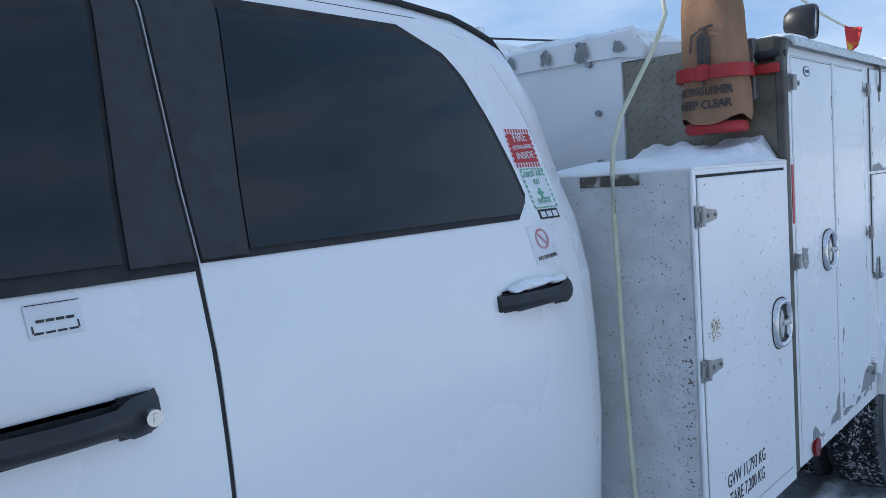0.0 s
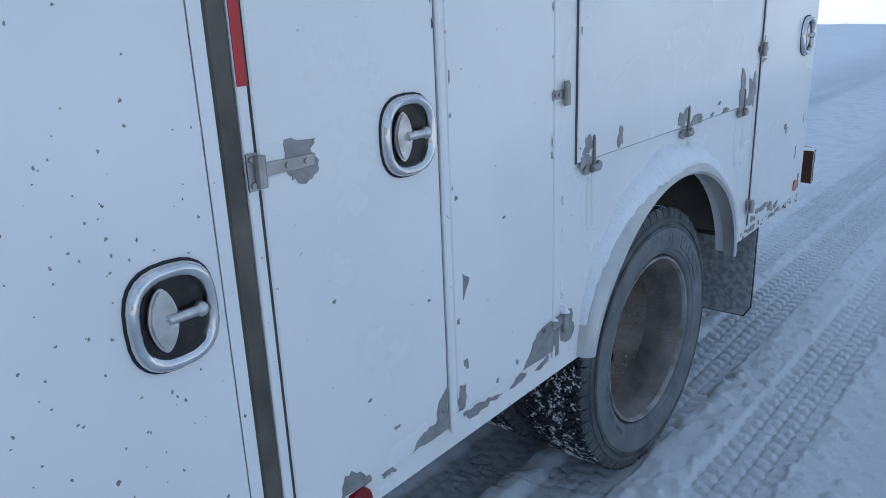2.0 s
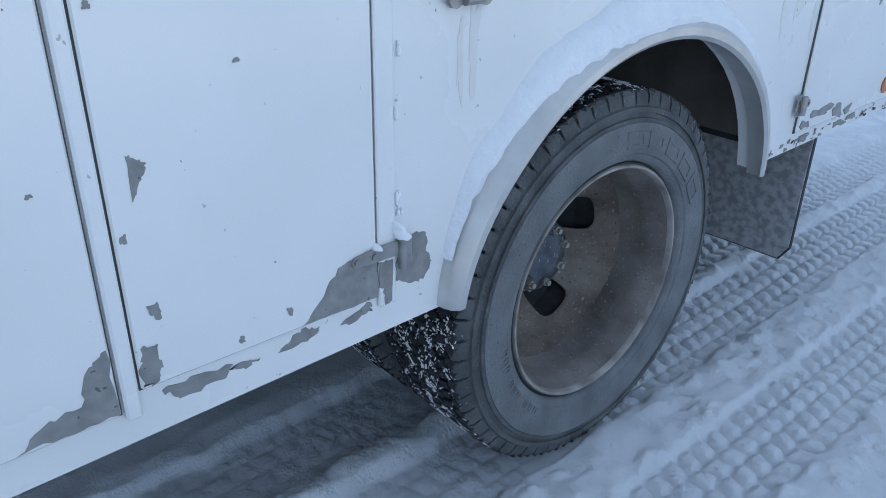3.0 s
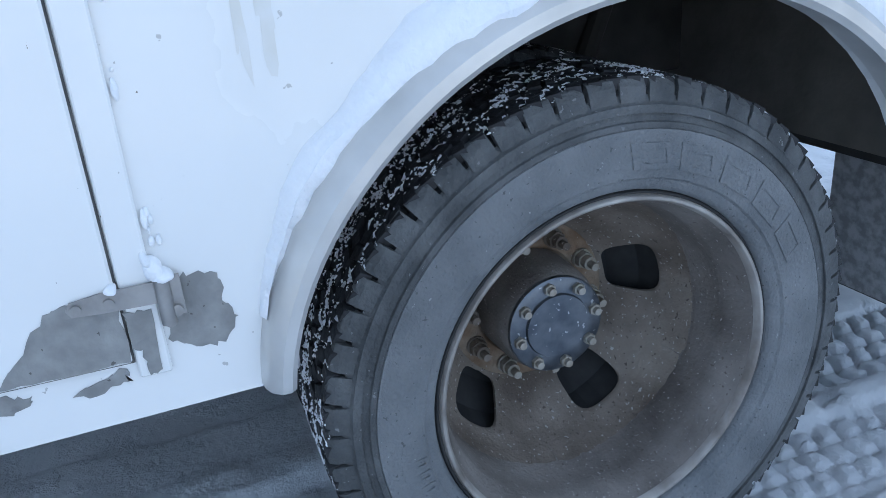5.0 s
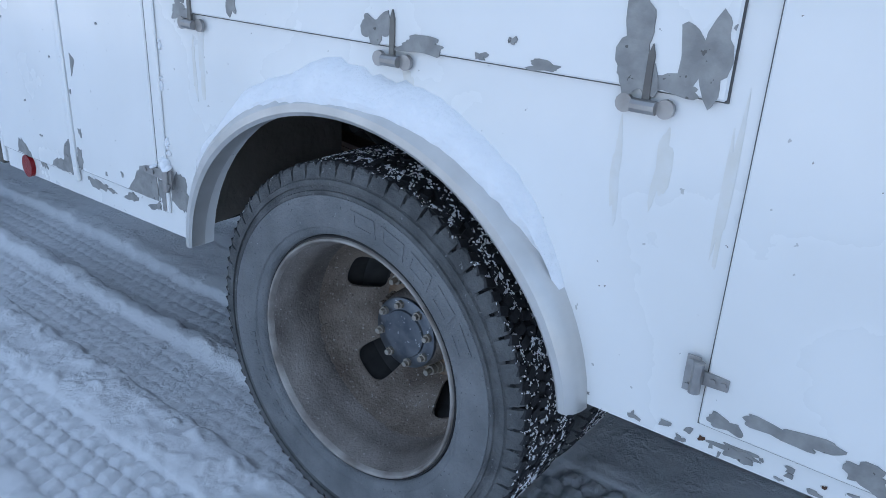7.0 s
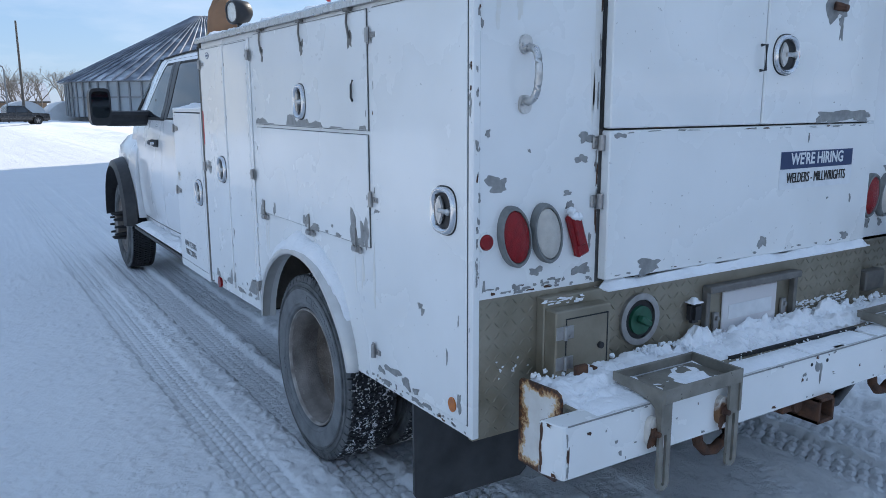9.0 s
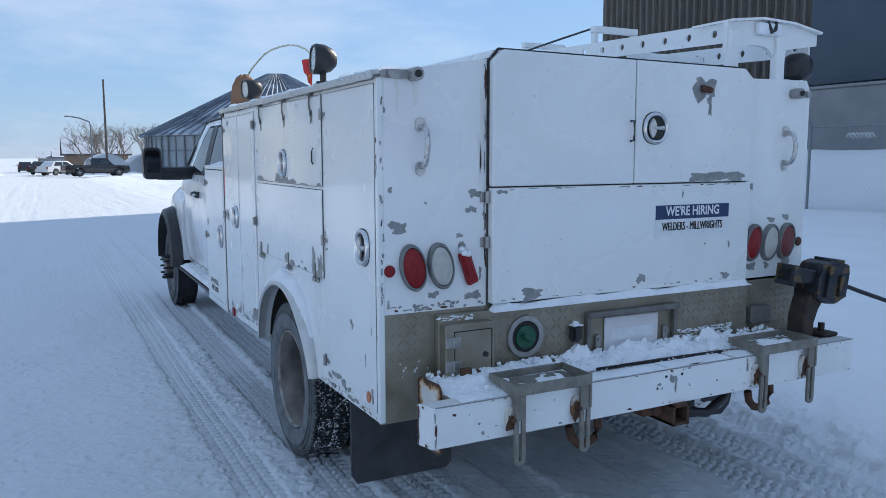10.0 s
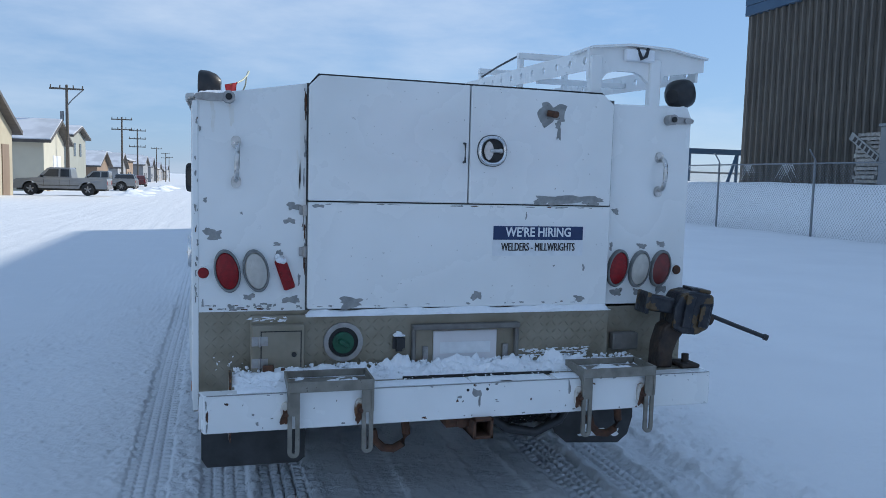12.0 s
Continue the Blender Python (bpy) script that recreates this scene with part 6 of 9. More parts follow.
def tread_base(bm, cx, cy, cz):
    """The dark floor of the grooves, from shoulder to shoulder."""
    revolve(bm, [(0.350, -0.100), (0.358, -0.093), (0.373, -0.086), (0.380, -0.05), (0.382, 0.0), (0.380, 0.05), (0.373, 0.086), (0.365, 0.091), (0.361, 0.100)], 96, Matrix.Translation((cx, cy, cz)))


def shoulder_lugs(bm, cx, cy, cz, s):
    """Broad lugs running down both shoulders, with narrow slots between them."""
    for k in range(58):
        if k >= 0:
            t = 2 * math.pi * (k + (0.25 if s > 0 else 0.5)) / 58
            m = Matrix.Translation((cx, cy, cz)) @ Matrix.Rotation(t, 4, "X")
            pts = [(s * 0.088, 0.378), (s * 0.088, 0.3866), (s * 0.0945, 0.3850), (s * 0.1000, 0.377), (s * 0.1042, 0.3590), (s * 0.094, 0.3575)]
            for y0, y1 in ((-0.0173, 0.0173),):
                a = [bm.verts.new(m @ Vector((x, y0, z))) for x, z in pts]
                b = [bm.verts.new(m @ Vector((x, y1, z))) for x, z in pts]
                bm.faces.new(a)
                bm.faces.new(b[::-1])
                for i in range(6):
                    bm.faces.new((a[i], b[i], b[(i + 1) % 6], a[(i + 1) % 6]))


def tread_snow(bm, cx, cy, cz, seed, count=9000):
    """Thin ragged crusts of snow on the blocks and in the grooves."""
    r = random.Random(seed)
    for _ in range(count):
        t, a = r.uniform(0, 6.283), r.uniform(-0.094, 0.088)
        if noise.noise((t * 7, a * 45, seed)) + 0.7 * noise.noise((t * 23, a * 100, seed)) - 2.0 * max(0.0, a) < r.uniform(-0.25, 0.55):
            continue
        top = 0.3885 - 0.0022 * (abs(a) / 0.09) ** 2 - (r.uniform(0.002, 0.007) if r.random() < 0.45 else 0.0)
        m = Matrix.Translation((cx, cy, cz)) @ Matrix.Rotation(t, 4, "X") @ Matrix.Translation((a, 0, top)) @ Matrix.Rotation(r.uniform(0, 6.28), 4, "Z") @ Matrix.Rotation(r.uniform(-0.25, 0.25), 4, "X")
        big = r.random() < 0.24
        L, B = r.uniform(0.0018, 0.0050) * (2.0 if big else 1), r.uniform(0.0008, 0.0022) * (1.7 if big else 1)
        rim_ = [bm.verts.new(m @ Vector((L * math.cos(q) * r.uniform(0.5, 1.2), B * math.sin(q) * r.uniform(0.5, 1.3), -0.0012))) for q in (0.1, 1.1, 2.2, 3.2, 4.2, 5.2)]
        tip = bm.verts.new(m @ Vector((0, 0, 0.0012)))
        for q in range(6):
            bm.faces.new((rim_[q], rim_[(q + 1) % 6], tip))


M_LIP = mat("worn_rim_edge", (0.20, 0.175, 0.155), (0.46, 0.43, 0.40), 0.5, 0.3, scale=14, detail=9, bump=0.2, bump_scale=100)


def rear_wheel(cx, cy, cz, outer, side):
    """A dished steel wheel with hand holes; side = 1 shows its face to -x."""
    hub = new("rear_wheel")
    place(hub, Matrix.Translation((cx, cy, cz)), truck)
    tagged(hub, "dusty black dual tyre on a rusty dished steel wheel" if outer else "")
    m = Matrix.Translation((cx, cy, cz)) @ Matrix.Diagonal((side, 1, 1, 1))
    bm = bmesh.new()
    tyre_ring(bm, cx, cy, cz, side)
    bmesh.ops.recalc_face_normals(bm, faces=bm.faces)
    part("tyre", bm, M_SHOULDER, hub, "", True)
    bm = bmesh.new()
    tyre_band(bm, m)
    bmesh.ops.recalc_face_normals(bm, faces=bm.faces)
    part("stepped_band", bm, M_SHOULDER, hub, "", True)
    bm = bmesh.new()
    tyre_field(bm, m)
    bmesh.ops.recalc_face_normals(bm, faces=bm.faces)
    part("sidewall", bm, M_TYRE, hub, "dusty grey sidewall", True)
    bm = bmesh.new()
    tread_blocks(bm, cx, cy, cz, 3 + outer)
    bmesh.ops.recalc_face_normals(bm, faces=bm.faces)
    part("tread", bm, M_TREAD, hub, "blocky black tread packed with snow")
    bm = bmesh.new()
    tread_base(bm, cx, cy, cz)
    bmesh.ops.recalc_face_normals(bm, faces=bm.faces)
    part("tread_base", bm, M_TREAD, hub, "", True)
    for s in (-1, 1):
        bm = bmesh.new()
        shoulder_lugs(bm, cx, cy, cz, s)
        bmesh.ops.recalc_face_normals(bm, faces=bm.faces)
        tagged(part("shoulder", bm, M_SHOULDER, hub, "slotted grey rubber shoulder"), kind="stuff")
    bm = bmesh.new()
    tread_snow(bm, cx, cy, cz, 8 + outer, 30000 if cx < 0 else 3000)
    bmesh.ops.recalc_face_normals(bm, faces=bm.faces)
    tagged(part("packed_snow", bm, M_SNOWCAP, hub), kind="stuff")
    bm = bmesh.new()
    revolve(bm, [(0.242, -0.085), (0.242, -0.095), (0.230, -0.09), (0.217, -0.06), (0.2155, -0.03), (0.2165, -0.005), (0.2185, 0.004), (0.2215, 0.030), (0.2225, 0.052), (0.2275, 0.060), (0.2320, 0.084), (0.239, 0.096), (0.246, 0.097), (0.250, 0.092), (0.244, 0.082)], 96, m)
    bmesh.ops.recalc_face_normals(bm, faces=bm.faces)
    part("rim", bm, M_RIM, hub, "grimy grey-brown steel rim", True)
    bm = bmesh.new()
    revolve(bm, [(0.2350, 0.086), (0.2372, 0.100), (0.2397, 0.1025), (0.2432, 0.1025), (0.2452, 0.100), (0.2460, 0.090)], 96, m)
    bmesh.ops.recalc_face_normals(bm, faces=bm.faces)
    part("rim_lip", bm, M_LIP, hub, "worn bright rim edge", True)
    # black ring: the shadow in the bead gap, put in as colour
    bm = bmesh.new()
    revolve(bm, [(0.2455, 0.0955), (0.2466, 0.0985), (0.2490, 0.0980), (0.2510, 0.0945)], 96, m)
    bmesh.ops.recalc_face_normals(bm, faces=bm.faces)
    part("bead_gap", bm, M_MATTE, hub, "", True)
    if not outer:
        return
    # disc: five sectors, each with a rounded hand hole
    bm = bmesh.new()

    def depth(r):
        return np.interp(r, [0.05, 0.128, 0.140, 0.165, 0.188, 0.204, 0.214, 0.2185], [-0.156, -0.156, -0.148, -0.122, -0.094, -0.066, -0.036, -0.008])
    for k in range(5):
        mid = radians(24 + 72 * k)
        K = 40
        for layer, flip in ((0.0, False), (-0.008, True)):
            loops = []
            for w in (1.0, 0.55, 0.12, 0.0):
                lp = []
                for i in range(K):
                    a = 2 * math.pi * i / K + 0.01
                    c, s = math.cos(a), math.sin(a)
                    q = max(abs(c), abs(s))
                    ro, to = 0.1735 + 0.0450 * s / q, radians(36) * c / q
                    p = (abs(c) ** 4 + abs(s) ** 4) ** 0.25
                    ri, ti = 0.1705 + 0.0300 * s / p, radians(14) * c / p
                    rr, tt = ri + (ro - ri) * w, ti + (to - ti) * w
                    lp.append(bm.verts.new(m @ Vector((-(depth(rr) + layer), rr * math.cos(mid + tt), rr * math.sin(mid + tt)))))
                loops.append(lp)
            for a, b in zip(loops, loops[1:]):
                for i in range(K):
                    bm.faces.new((a[i], a[(i + 1) % K], b[(i + 1) % K], b[i]))
            if not flip:
                first = loops[-1]
            else:
                for i in range(K):
                    bm.faces.new((first[i], first[(i + 1) % K], loops[-1][(i + 1) % K], loops[-1][i]))
    bmesh.ops.remove_doubles(bm, verts=bm.verts, dist=0.0022)
    bmesh.ops.recalc_face_normals(bm, faces=bm.faces)
    part("wheel_disc", bm, M_DISC, hub, "grimy wheel disc with five hand holes", True)
    bm = bmesh.new()
    revolve(bm, [(0.1345, -0.1530), (0.1310, -0.1490), (0.1260, -0.1475), (0.092, -0.1475), (0.088, -0.153), (0.05, -0.157)], 60, m)
    bmesh.ops.recalc_face_normals(bm, faces=bm.faces)
    part("mounting_face", bm, M_HUBRUST, hub, "rust-brown mounting face", True)
    # black cone added behind the disc so that the hand holes look dark
    bm = bmesh.new()
    revolve(bm, [(0.0, -0.172), (0.160, -0.172), (0.198, -0.135), (0.2145, -0.070)], 48, m)
    part("brake_backing", bm, M_MATTE, hub)
    bm = bmesh.new()
    revolve(bm, [(0.088, -0.155), (0.085, -0.090), (0.080, -0.068), (0.076, -0.064), (0.076, -0.060), (0.0, -0.060)], 48, m)
    part("hub", bm, M_RIM, hub, "grey-brown hub barrel", True)
    bm = bmesh.new()
    revolve(bm, [(0.077, -0.063), (0.077, -0.056), (0.074, -0.054), (0.052, -0.054), (0.050, -0.050), (0.0, -0.050)], 48, m)
    part("hub_cap", bm, M_HUB, hub, "blue-grey hub cap", True)
    for k in range(8):
        a = radians(33.5 + 45 * k)
        bm = bmesh.new()
        y, z = 0.0640 * math.cos(a), 0.0640 * math.sin(a)
        cyl(bm, 0.0095, m @ Vector((0.055, y, z)), m @ Vector((0.047, y, z)), 6)
        cyl(bm, 0.006, m @ Vector((0.047, y, z)), m @ Vector((0.039, y, z)), 8)
        part("hub_bolt", bm, M_NUT, hub)
    for k in range(10):
        a = radians(6 + 36 * k)
        bm = bmesh.new()
        y, z = 0.1100 * math.cos(a), 0.1100 * math.sin(a)
        for r, p0, p1 in ((0.018, 0.153, 0.148), (0.0165, 0.148, 0.143), (0.0145, 0.143, 0.130), (0.011, 0.130, 0.117), (0.0065, 0.117, 0.101)):
            cyl(bm, r, m @ Vector((p0, y, z)), m @ Vector((p1, y, z)), 12 if r != 0.0145 else 6)
        part("wheel_nut", bm, M_NUT if k % 3 else M_DISC, hub)
    # small raised size marks on the sidewall, left as plain bars
    for k in range(11):
        if k in (3, 7):
            continue
        bm = bmesh.new()
        mm = m @ Matrix.Rotation(radians(-8 - 4.1 * k), 4, "X") @ frame3((-0.1138, 0.282, 0), (0, 0, -1), (0, 1, 0), (-1, 0, 0))
        ring(bm, [(-0.006, -0.009), (0.006, -0.009), (0.006, 0.009), (-0.006, 0.009)], [(-0.0028, -0.0055), (0.0028, -0.0055), (0.0028, 0.0055), (-0.0028, 0.0055)], -0.006, 0.0016, mm)
        bmesh.ops.recalc_face_normals(bm, faces=bm.faces)
        part("raised_mark", bm, M_TYRE, hub)
    # raised maker's marks on the sidewall, left as plain bars
    for k in range(5):
        a = radians(97.3 + 13.4 * k)
        bm = bmesh.new()
        mm = m @ Matrix.Rotation(a, 4, "X") @ frame3((-0.1138, 0.297, 0), (0, 0, -1), (0, 1, 0), (-1, 0, 0))
        ring(bm, [(-0.034, -0.016), (0.022, -0.016), (0.031, 0.016), (-0.025, 0.016)], [(-0.024, -0.009), (0.016, -0.009), (0.021, 0.009), (-0.019, 0.009)], -0.006, 0.0022, mm)
        bmesh.ops.recalc_face_normals(bm, faces=bm.faces)
        part("raised_mark", bm, M_TYRE, hub)


AXLE_Y, HUB_Z = 1.225, 0.380
rear_wheel(-1.055, AXLE_Y, HUB_Z, True, 1)
rear_wheel(-0.780, AXLE_Y, HUB_Z, False, 1)
rear_wheel(0.920, AXLE_Y, HUB_Z, False, -1)
rear_wheel(0.650, AXLE_Y, HUB_Z, False, -1)


def front_wheel(cx, side):
    y = 5.76
    hub = place(new("front_wheel"), Matrix.Translation((cx, y, HUB_Z)), truck)
    m = Matrix.Translation((cx, y, HUB_Z)) @ Matrix.Diagonal((side, 1, 1, 1))
    bm = bmesh.new()
    tyre_ring(bm, cx, y, HUB_Z, side, 64)
    tyre_band(bm, m, 64)
    tyre_field(bm, m, 64)
    bmesh.ops.recalc_face_normals(bm, faces=bm.faces)
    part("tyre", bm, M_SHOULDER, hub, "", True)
    bm = bmesh.new()
    tread_blocks(bm, cx, y, HUB_Z, 21)
    bmesh.ops.recalc_face_normals(bm, faces=bm.faces)
    part("tread", bm, M_TREAD, hub)
    bm = bmesh.new()
    tread_base(bm, cx, y, HUB_Z)
    bmesh.ops.recalc_face_normals(bm, faces=bm.faces)
    part("tread_base", bm, M_TREAD, hub)
    for s in (-1, 1):
        bm = bmesh.new()
        shoulder_lugs(bm, cx, y, HUB_Z, s)
        bmesh.ops.recalc_face_normals(bm, faces=bm.faces)
        tagged(part("shoulder", bm, M_TYRE, hub), kind="stuff")
    bm = bmesh.new()
    revolve(bm, [(0.244, 0.082), (0.250, 0.092), (0.242, 0.096), (0.230, 0.08), (0.22, 0.07), (0.18, 0.095), (0.14, 0.10), (0.13, 0.085), (0.09, 0.085), (0.085, 0.16), (0.0, 0.16)], 48, m)
    bmesh.ops.recalc_face_normals(bm, faces=bm.faces)
    part("rim", bm, M_RIM, hub, "", True)
    for k in range(10):
        a = radians(36 * k)
        bm = bmesh.new()
        yy, zz = 0.112 * math.cos(a), 0.112 * math.sin(a)
        cyl(bm, 0.018, m @ Vector((-0.085, yy, zz)), m @ Vector((-0.195, yy, zz)), 8, 0.009)
        part("nut_cover", bm, M_BLACK, hub)


front_wheel(-0.985, 1)
front_wheel(0.86, -1)

# ---- cab ----
SEC = [(0.46, -0.939), (0.60, -0.969), (0.85, -0.984), (1.05, -0.980), (1.20, -0.969), (1.34, -0.939), (1.45, -0.902), (1.56, -0.873), (1.70, -0.834), (1.77, -0.799), (1.81, -0.749), (1.835, -0.644), (1.85, -0.434), (1.855, -0.065)]
SZ, SX = [p[0] for p in SEC], [p[1] for p in SEC]


def roof_scale(y):
    return float(np.interp(y, [3.27, 3.30, 3.40, 3.55, 3.75, 4.1, 5.0, 5.25, 5.6, 6.0], [0.52, 0.74, 0.94, 1.03, 1.06, 1.075, 1.04, 0.88, 0.58, 0.30]))


def tuck(y):
    return float(np.interp(y, [3.27, 3.285, 3.32, 3.42, 4.3, 4.8, 5.6], [0.075, 0.035, 0.012, 0.0, -0.024, -0.028, -0.010]))


def cab_x(y, z):
    h = roof_scale(y)
    zz = z if z < 1.3 else 1.3 + (z - 1.3) / h
    return float(np.interp(zz, SZ, SX)) + tuck(y)


bm = bmesh.new()
rows = []
stations = [3.27, 3.28, 3.30, 3.33, 3.37, 3.42, 3.49, 3.57, 3.65, 3.75, 3.85, 4.0, 4.3, 4.7, 5.0, 5.12, 5.25, 5.4, 5.6]
for y in stations:
    h, t = roof_scale(y), tuck(y)
    half = [(x + t, z if z < 1.3 else 1.3 + (z - 1.3) * h) for z, x in SEC]
    full = half + [(-0.13 - x, z) for x, z in half[-2::-1]]
    rows.append([bm.verts.new((x, y, z)) for x, z in full])
for a, b in zip(rows, rows[1:]):
    for k in range(len(a) - 1):
        bm.faces.new((a[k], a[k + 1], b[k + 1], b[k]))
    bm.faces.new((a[-1], a[0], b[0], b[-1]))
bm.faces.new(rows[0])
bm.faces.new(rows[-1][::-1])
bmesh.ops.recalc_face_normals(bm, faces=bm.faces)
cab_shell = part("cab_shell", bm, M_CAB, truck, "glossy white crew cab", True)


def cab_patch(z0, z1, lo, hi, lift, thick, nz=14, ny=14):
    """A skin over the cab's road side between y = lo(z) and hi(z), lifted off it."""
    bm = bmesh.new()
    top, low = [], []
    for j in range(nz + 1):
        z = z0 + (z1 - z0) * j / nz
        a, b = [], []
        for i in range(ny + 1):
            y = lo(z) + (hi(z) - lo(z)) * i / ny
            x = cab_x(y, z)
            a.append(bm.verts.new((x - lift, y, z)))
            b.append(bm.verts.new((x - lift + thick, y, z)))
        top.append(a)
        low.append(b)
    for j in range(nz):
        for i in range(ny):
            bm.faces.new((top[j][i], top[j][i + 1], top[j + 1][i + 1], top[j + 1][i]))
            bm.faces.new((low[j][i], low[j + 1][i], low[j + 1][i + 1], low[j][i + 1]))
        for s in (0, ny):
            bm.faces.new((top[j][s], top[j + 1][s], low[j + 1][s], low[j][s]))
    for s in (0, nz):
        for i in range(ny):
            bm.faces.new((top[s][i], low[s][i], low[s][i + 1], top[s][i + 1]))
    bmesh.ops.recalc_face_normals(bm, faces=bm.faces)
    return bm


def door_rear(z):
    return float(np.interp(z, [0.5, 0.9, 1.2, 1.30, 1.43, 1.59, 1.70, 1.76, 1.79], [3.40, 3.382, 3.383, 3.388, 3.402, 3.445, 3.515, 3.60, 3.74]))


def glass_rear(z):
    return float(np.interp(z, [1.35, 1.37, 1.45, 1.56, 1.66, 1.715, 1.745], [3.60, 3.545, 3.560, 3.605, 3.66, 3.72, 3.82]))


B_SEAM = 4.374
part("door_gap", cab_patch(0.52, 1.79, lambda z: door_rear(z) - 0.006, lambda z: float(np.interp(z, [0.5, 0.9, 1.1, 1.35, 1.78], [5.26, 5.26, 5.31, 5.31, 4.75])), 0.0075, 0.012, 40, 30), M_MATTE, cab_shell)
rear_door = part("cab_door", cab_patch(0.53, 1.787, door_rear, lambda z: B_SEAM - 0.004, 0.0105, 0.012, 40, 30), M_CAB, truck, "white rear cab door with safety stickers", True)
front_door = part("cab_door", cab_patch(0.53, 1.787, lambda z: B_SEAM + 0.004, lambda z: float(np.interp(z, [0.5, 0.9, 1.1, 1.35, 1.78], [5.25, 5.25, 5.30, 5.30, 4.72])), 0.010, 0.012, 18, 14), M_CAB, truck, "white front cab door", True)
part("window_seal", cab_patch(1.345, 1.765, lambda z: glass_rear(max(z - 0.01, 1.35)) - 0.014, lambda z: B_SEAM - 0.006, 0.013, 0.006, 16, 16), M_MATTE, rear_door, "", True)
part("window_glass", cab_patch(1.358, 1.745, glass_rear, lambda z: float(np.interp(z, [1.35, 1.75], [4.285, 4.235])), 0.016, 0.005, 16, 14), M_GLASS, rear_door, "dark tinted window", True)
part("pillar_cover", cab_patch(1.350, 1.765, lambda z: float(np.interp(z, [1.35, 1.75], [4.29, 4.24])), lambda z: B_SEAM - 0.006, 0.019, 0.008, 8, 4), M_BLACK, rear_door, "black pillar trim", True)
part("window_seal", cab_patch(1.335, 1.765, lambda z: B_SEAM + 0.006, lambda z: float(np.interp(z, [1.33, 1.77], [5.19, 4.66])), 0.013, 0.006, 10, 10), M_MATTE, front_door, "", True)
part("pillar_cover", cab_patch(1.350, 1.765, lambda z: B_SEAM + 0.006, lambda z: float(np.interp(z, [1.35, 1.71], [4.476, 4.445])), 0.019, 0.008, 8, 4), M_BLACK, front_door, "black pillar trim", True)
part("window_glass", cab_patch(1.358, 1.745, lambda z: float(np.interp(z, [1.35, 1.71], [4.484, 4.453])), lambda z: float(np.interp(z, [1.35, 1.75], [5.13, 4.63])), 0.016, 0.005, 12, 12), M_GLASS, front_door, "dark tinted window", True)
for side in (1, -1):
    bm = bmesh.new()
    pts = []
    for y in stations[:15]:
        h = roof_scale(y)
        z = 1.3 + (1.795 - 1.3) * h
        x = cab_x(y, z)
        pts.append((x - 0.006 if side > 0 else -0.13 - x + 0.006, y, z + 0.004))
    tube(bm, pts, 0.007, 6)
    part("roof_gutter", bm, M_MATTE, cab_shell)


def pull_handle(parent, y0, y1, z, lock):
    x = cab_x((y0 + y1) / 2, z) - 0.010
    bm = bmesh.new()
    n = 12
    rows = []
    for i in range(n + 1):
        t = i / n
        y = y0 + (y1 - y0) * t
        out = 0.012 + 0.034 * math.sin(math.pi * min(1, max(0, t))) ** 0.5
        hh = 0.017 + (0.010 if t < 0.22 else 0.0)
        rows.append([bm.verts.new((x - out + dx, y, z + dz)) for dx, dz in ((0, -hh * 0.6), (-0.004, 0), (0, hh * 0.6), (0.010, hh), (0.018, hh * 0.7), (0.018, -hh * 0.7), (0.010, -hh))])
    for a, b in zip(rows, rows[1:]):
        for k in range(7):
            bm.faces.new((a[k], a[(k + 1) % 7], b[(k + 1) % 7], b[k]))
    bm.faces.new(rows[0])
    bm.faces.new(rows[-1][::-1])
    bmesh.ops.recalc_face_normals(bm, faces=bm.faces)
    box(bm, x - 0.014, x + 0.002, y0 + 0.005, y0 + 0.06, z - 0.030, z + 0.026, 0.006, None, 2)
    box(bm, x - 0.010, x + 0.002, y0 + 0.03, y1 - 0.01, z - 0.026, z + 0.024, 0.006, None, 2)
    h = part("door_handle", bm, M_BLACK, parent, "black plastic pull handle", True)
    if lock:
        bm = bmesh.new()
        cyl(bm, 0.011, (x - 0.02, y0 + 0.026, z), (x - 0.052, y0 + 0.026, z), 18)
        box(bm, x - 0.0535, x - 0.051, y0 + 0.024, y0 + 0.028, z - 0.006, z + 0.006)
        part("lock_barrel", bm, M_CHROME, h)


pull_handle(rear_door, 3.465, 3.72, 1.180, False)
pull_handle(front_door, 4.474, 4.732, 1.166, True)


# stickers on the rear door, leaning with its edge
LEAN = 0.13


def stick(name, y0, y1, z0, z1, material, parent, label="", lift=0.0118):
    bm = bmesh.new()
    mid, tip = (z0 + z1) / 2, LEAN if y1 < 4 else 0.06
    c = [(y + tip * (z - mid), z) for y, z in ((y1, z1), (y0, z1), (y0, z0), (y1, z0))]
    top = [bm.verts.new((cab_x(y, z) - lift, y, z)) for y, z in c]
    low = [bm.verts.new((cab_x(y, z) - lift + 0.0012, y, z)) for y, z in c]
    bm.faces.new(top)
    bm.faces.new(low[::-1])
    for i in range(4):
        bm.faces.new((top[i], low[i], low[(i + 1) % 4], top[(i + 1) % 4]))
    bmesh.ops.recalc_face_normals(bm, faces=bm.faces)
    return part(name, bm, material, parent, label)


def skin(y, z, lift):
    """A frame on the cab's skin, facing the road side."""
    a, b = Vector((cab_x(y, z - 0.03), y - 0.03 * LEAN, z - 0.03)), Vector((cab_x(y, z + 0.03), y + 0.03 * LEAN, z + 0.03))
    up = (b - a).normalized()
    right = Vector((0, -1, 0))
    out = right.cross(up).normalized()
    return frame3(Vector((cab_x(y, z), y, z)) + out * lift, right, up, out)


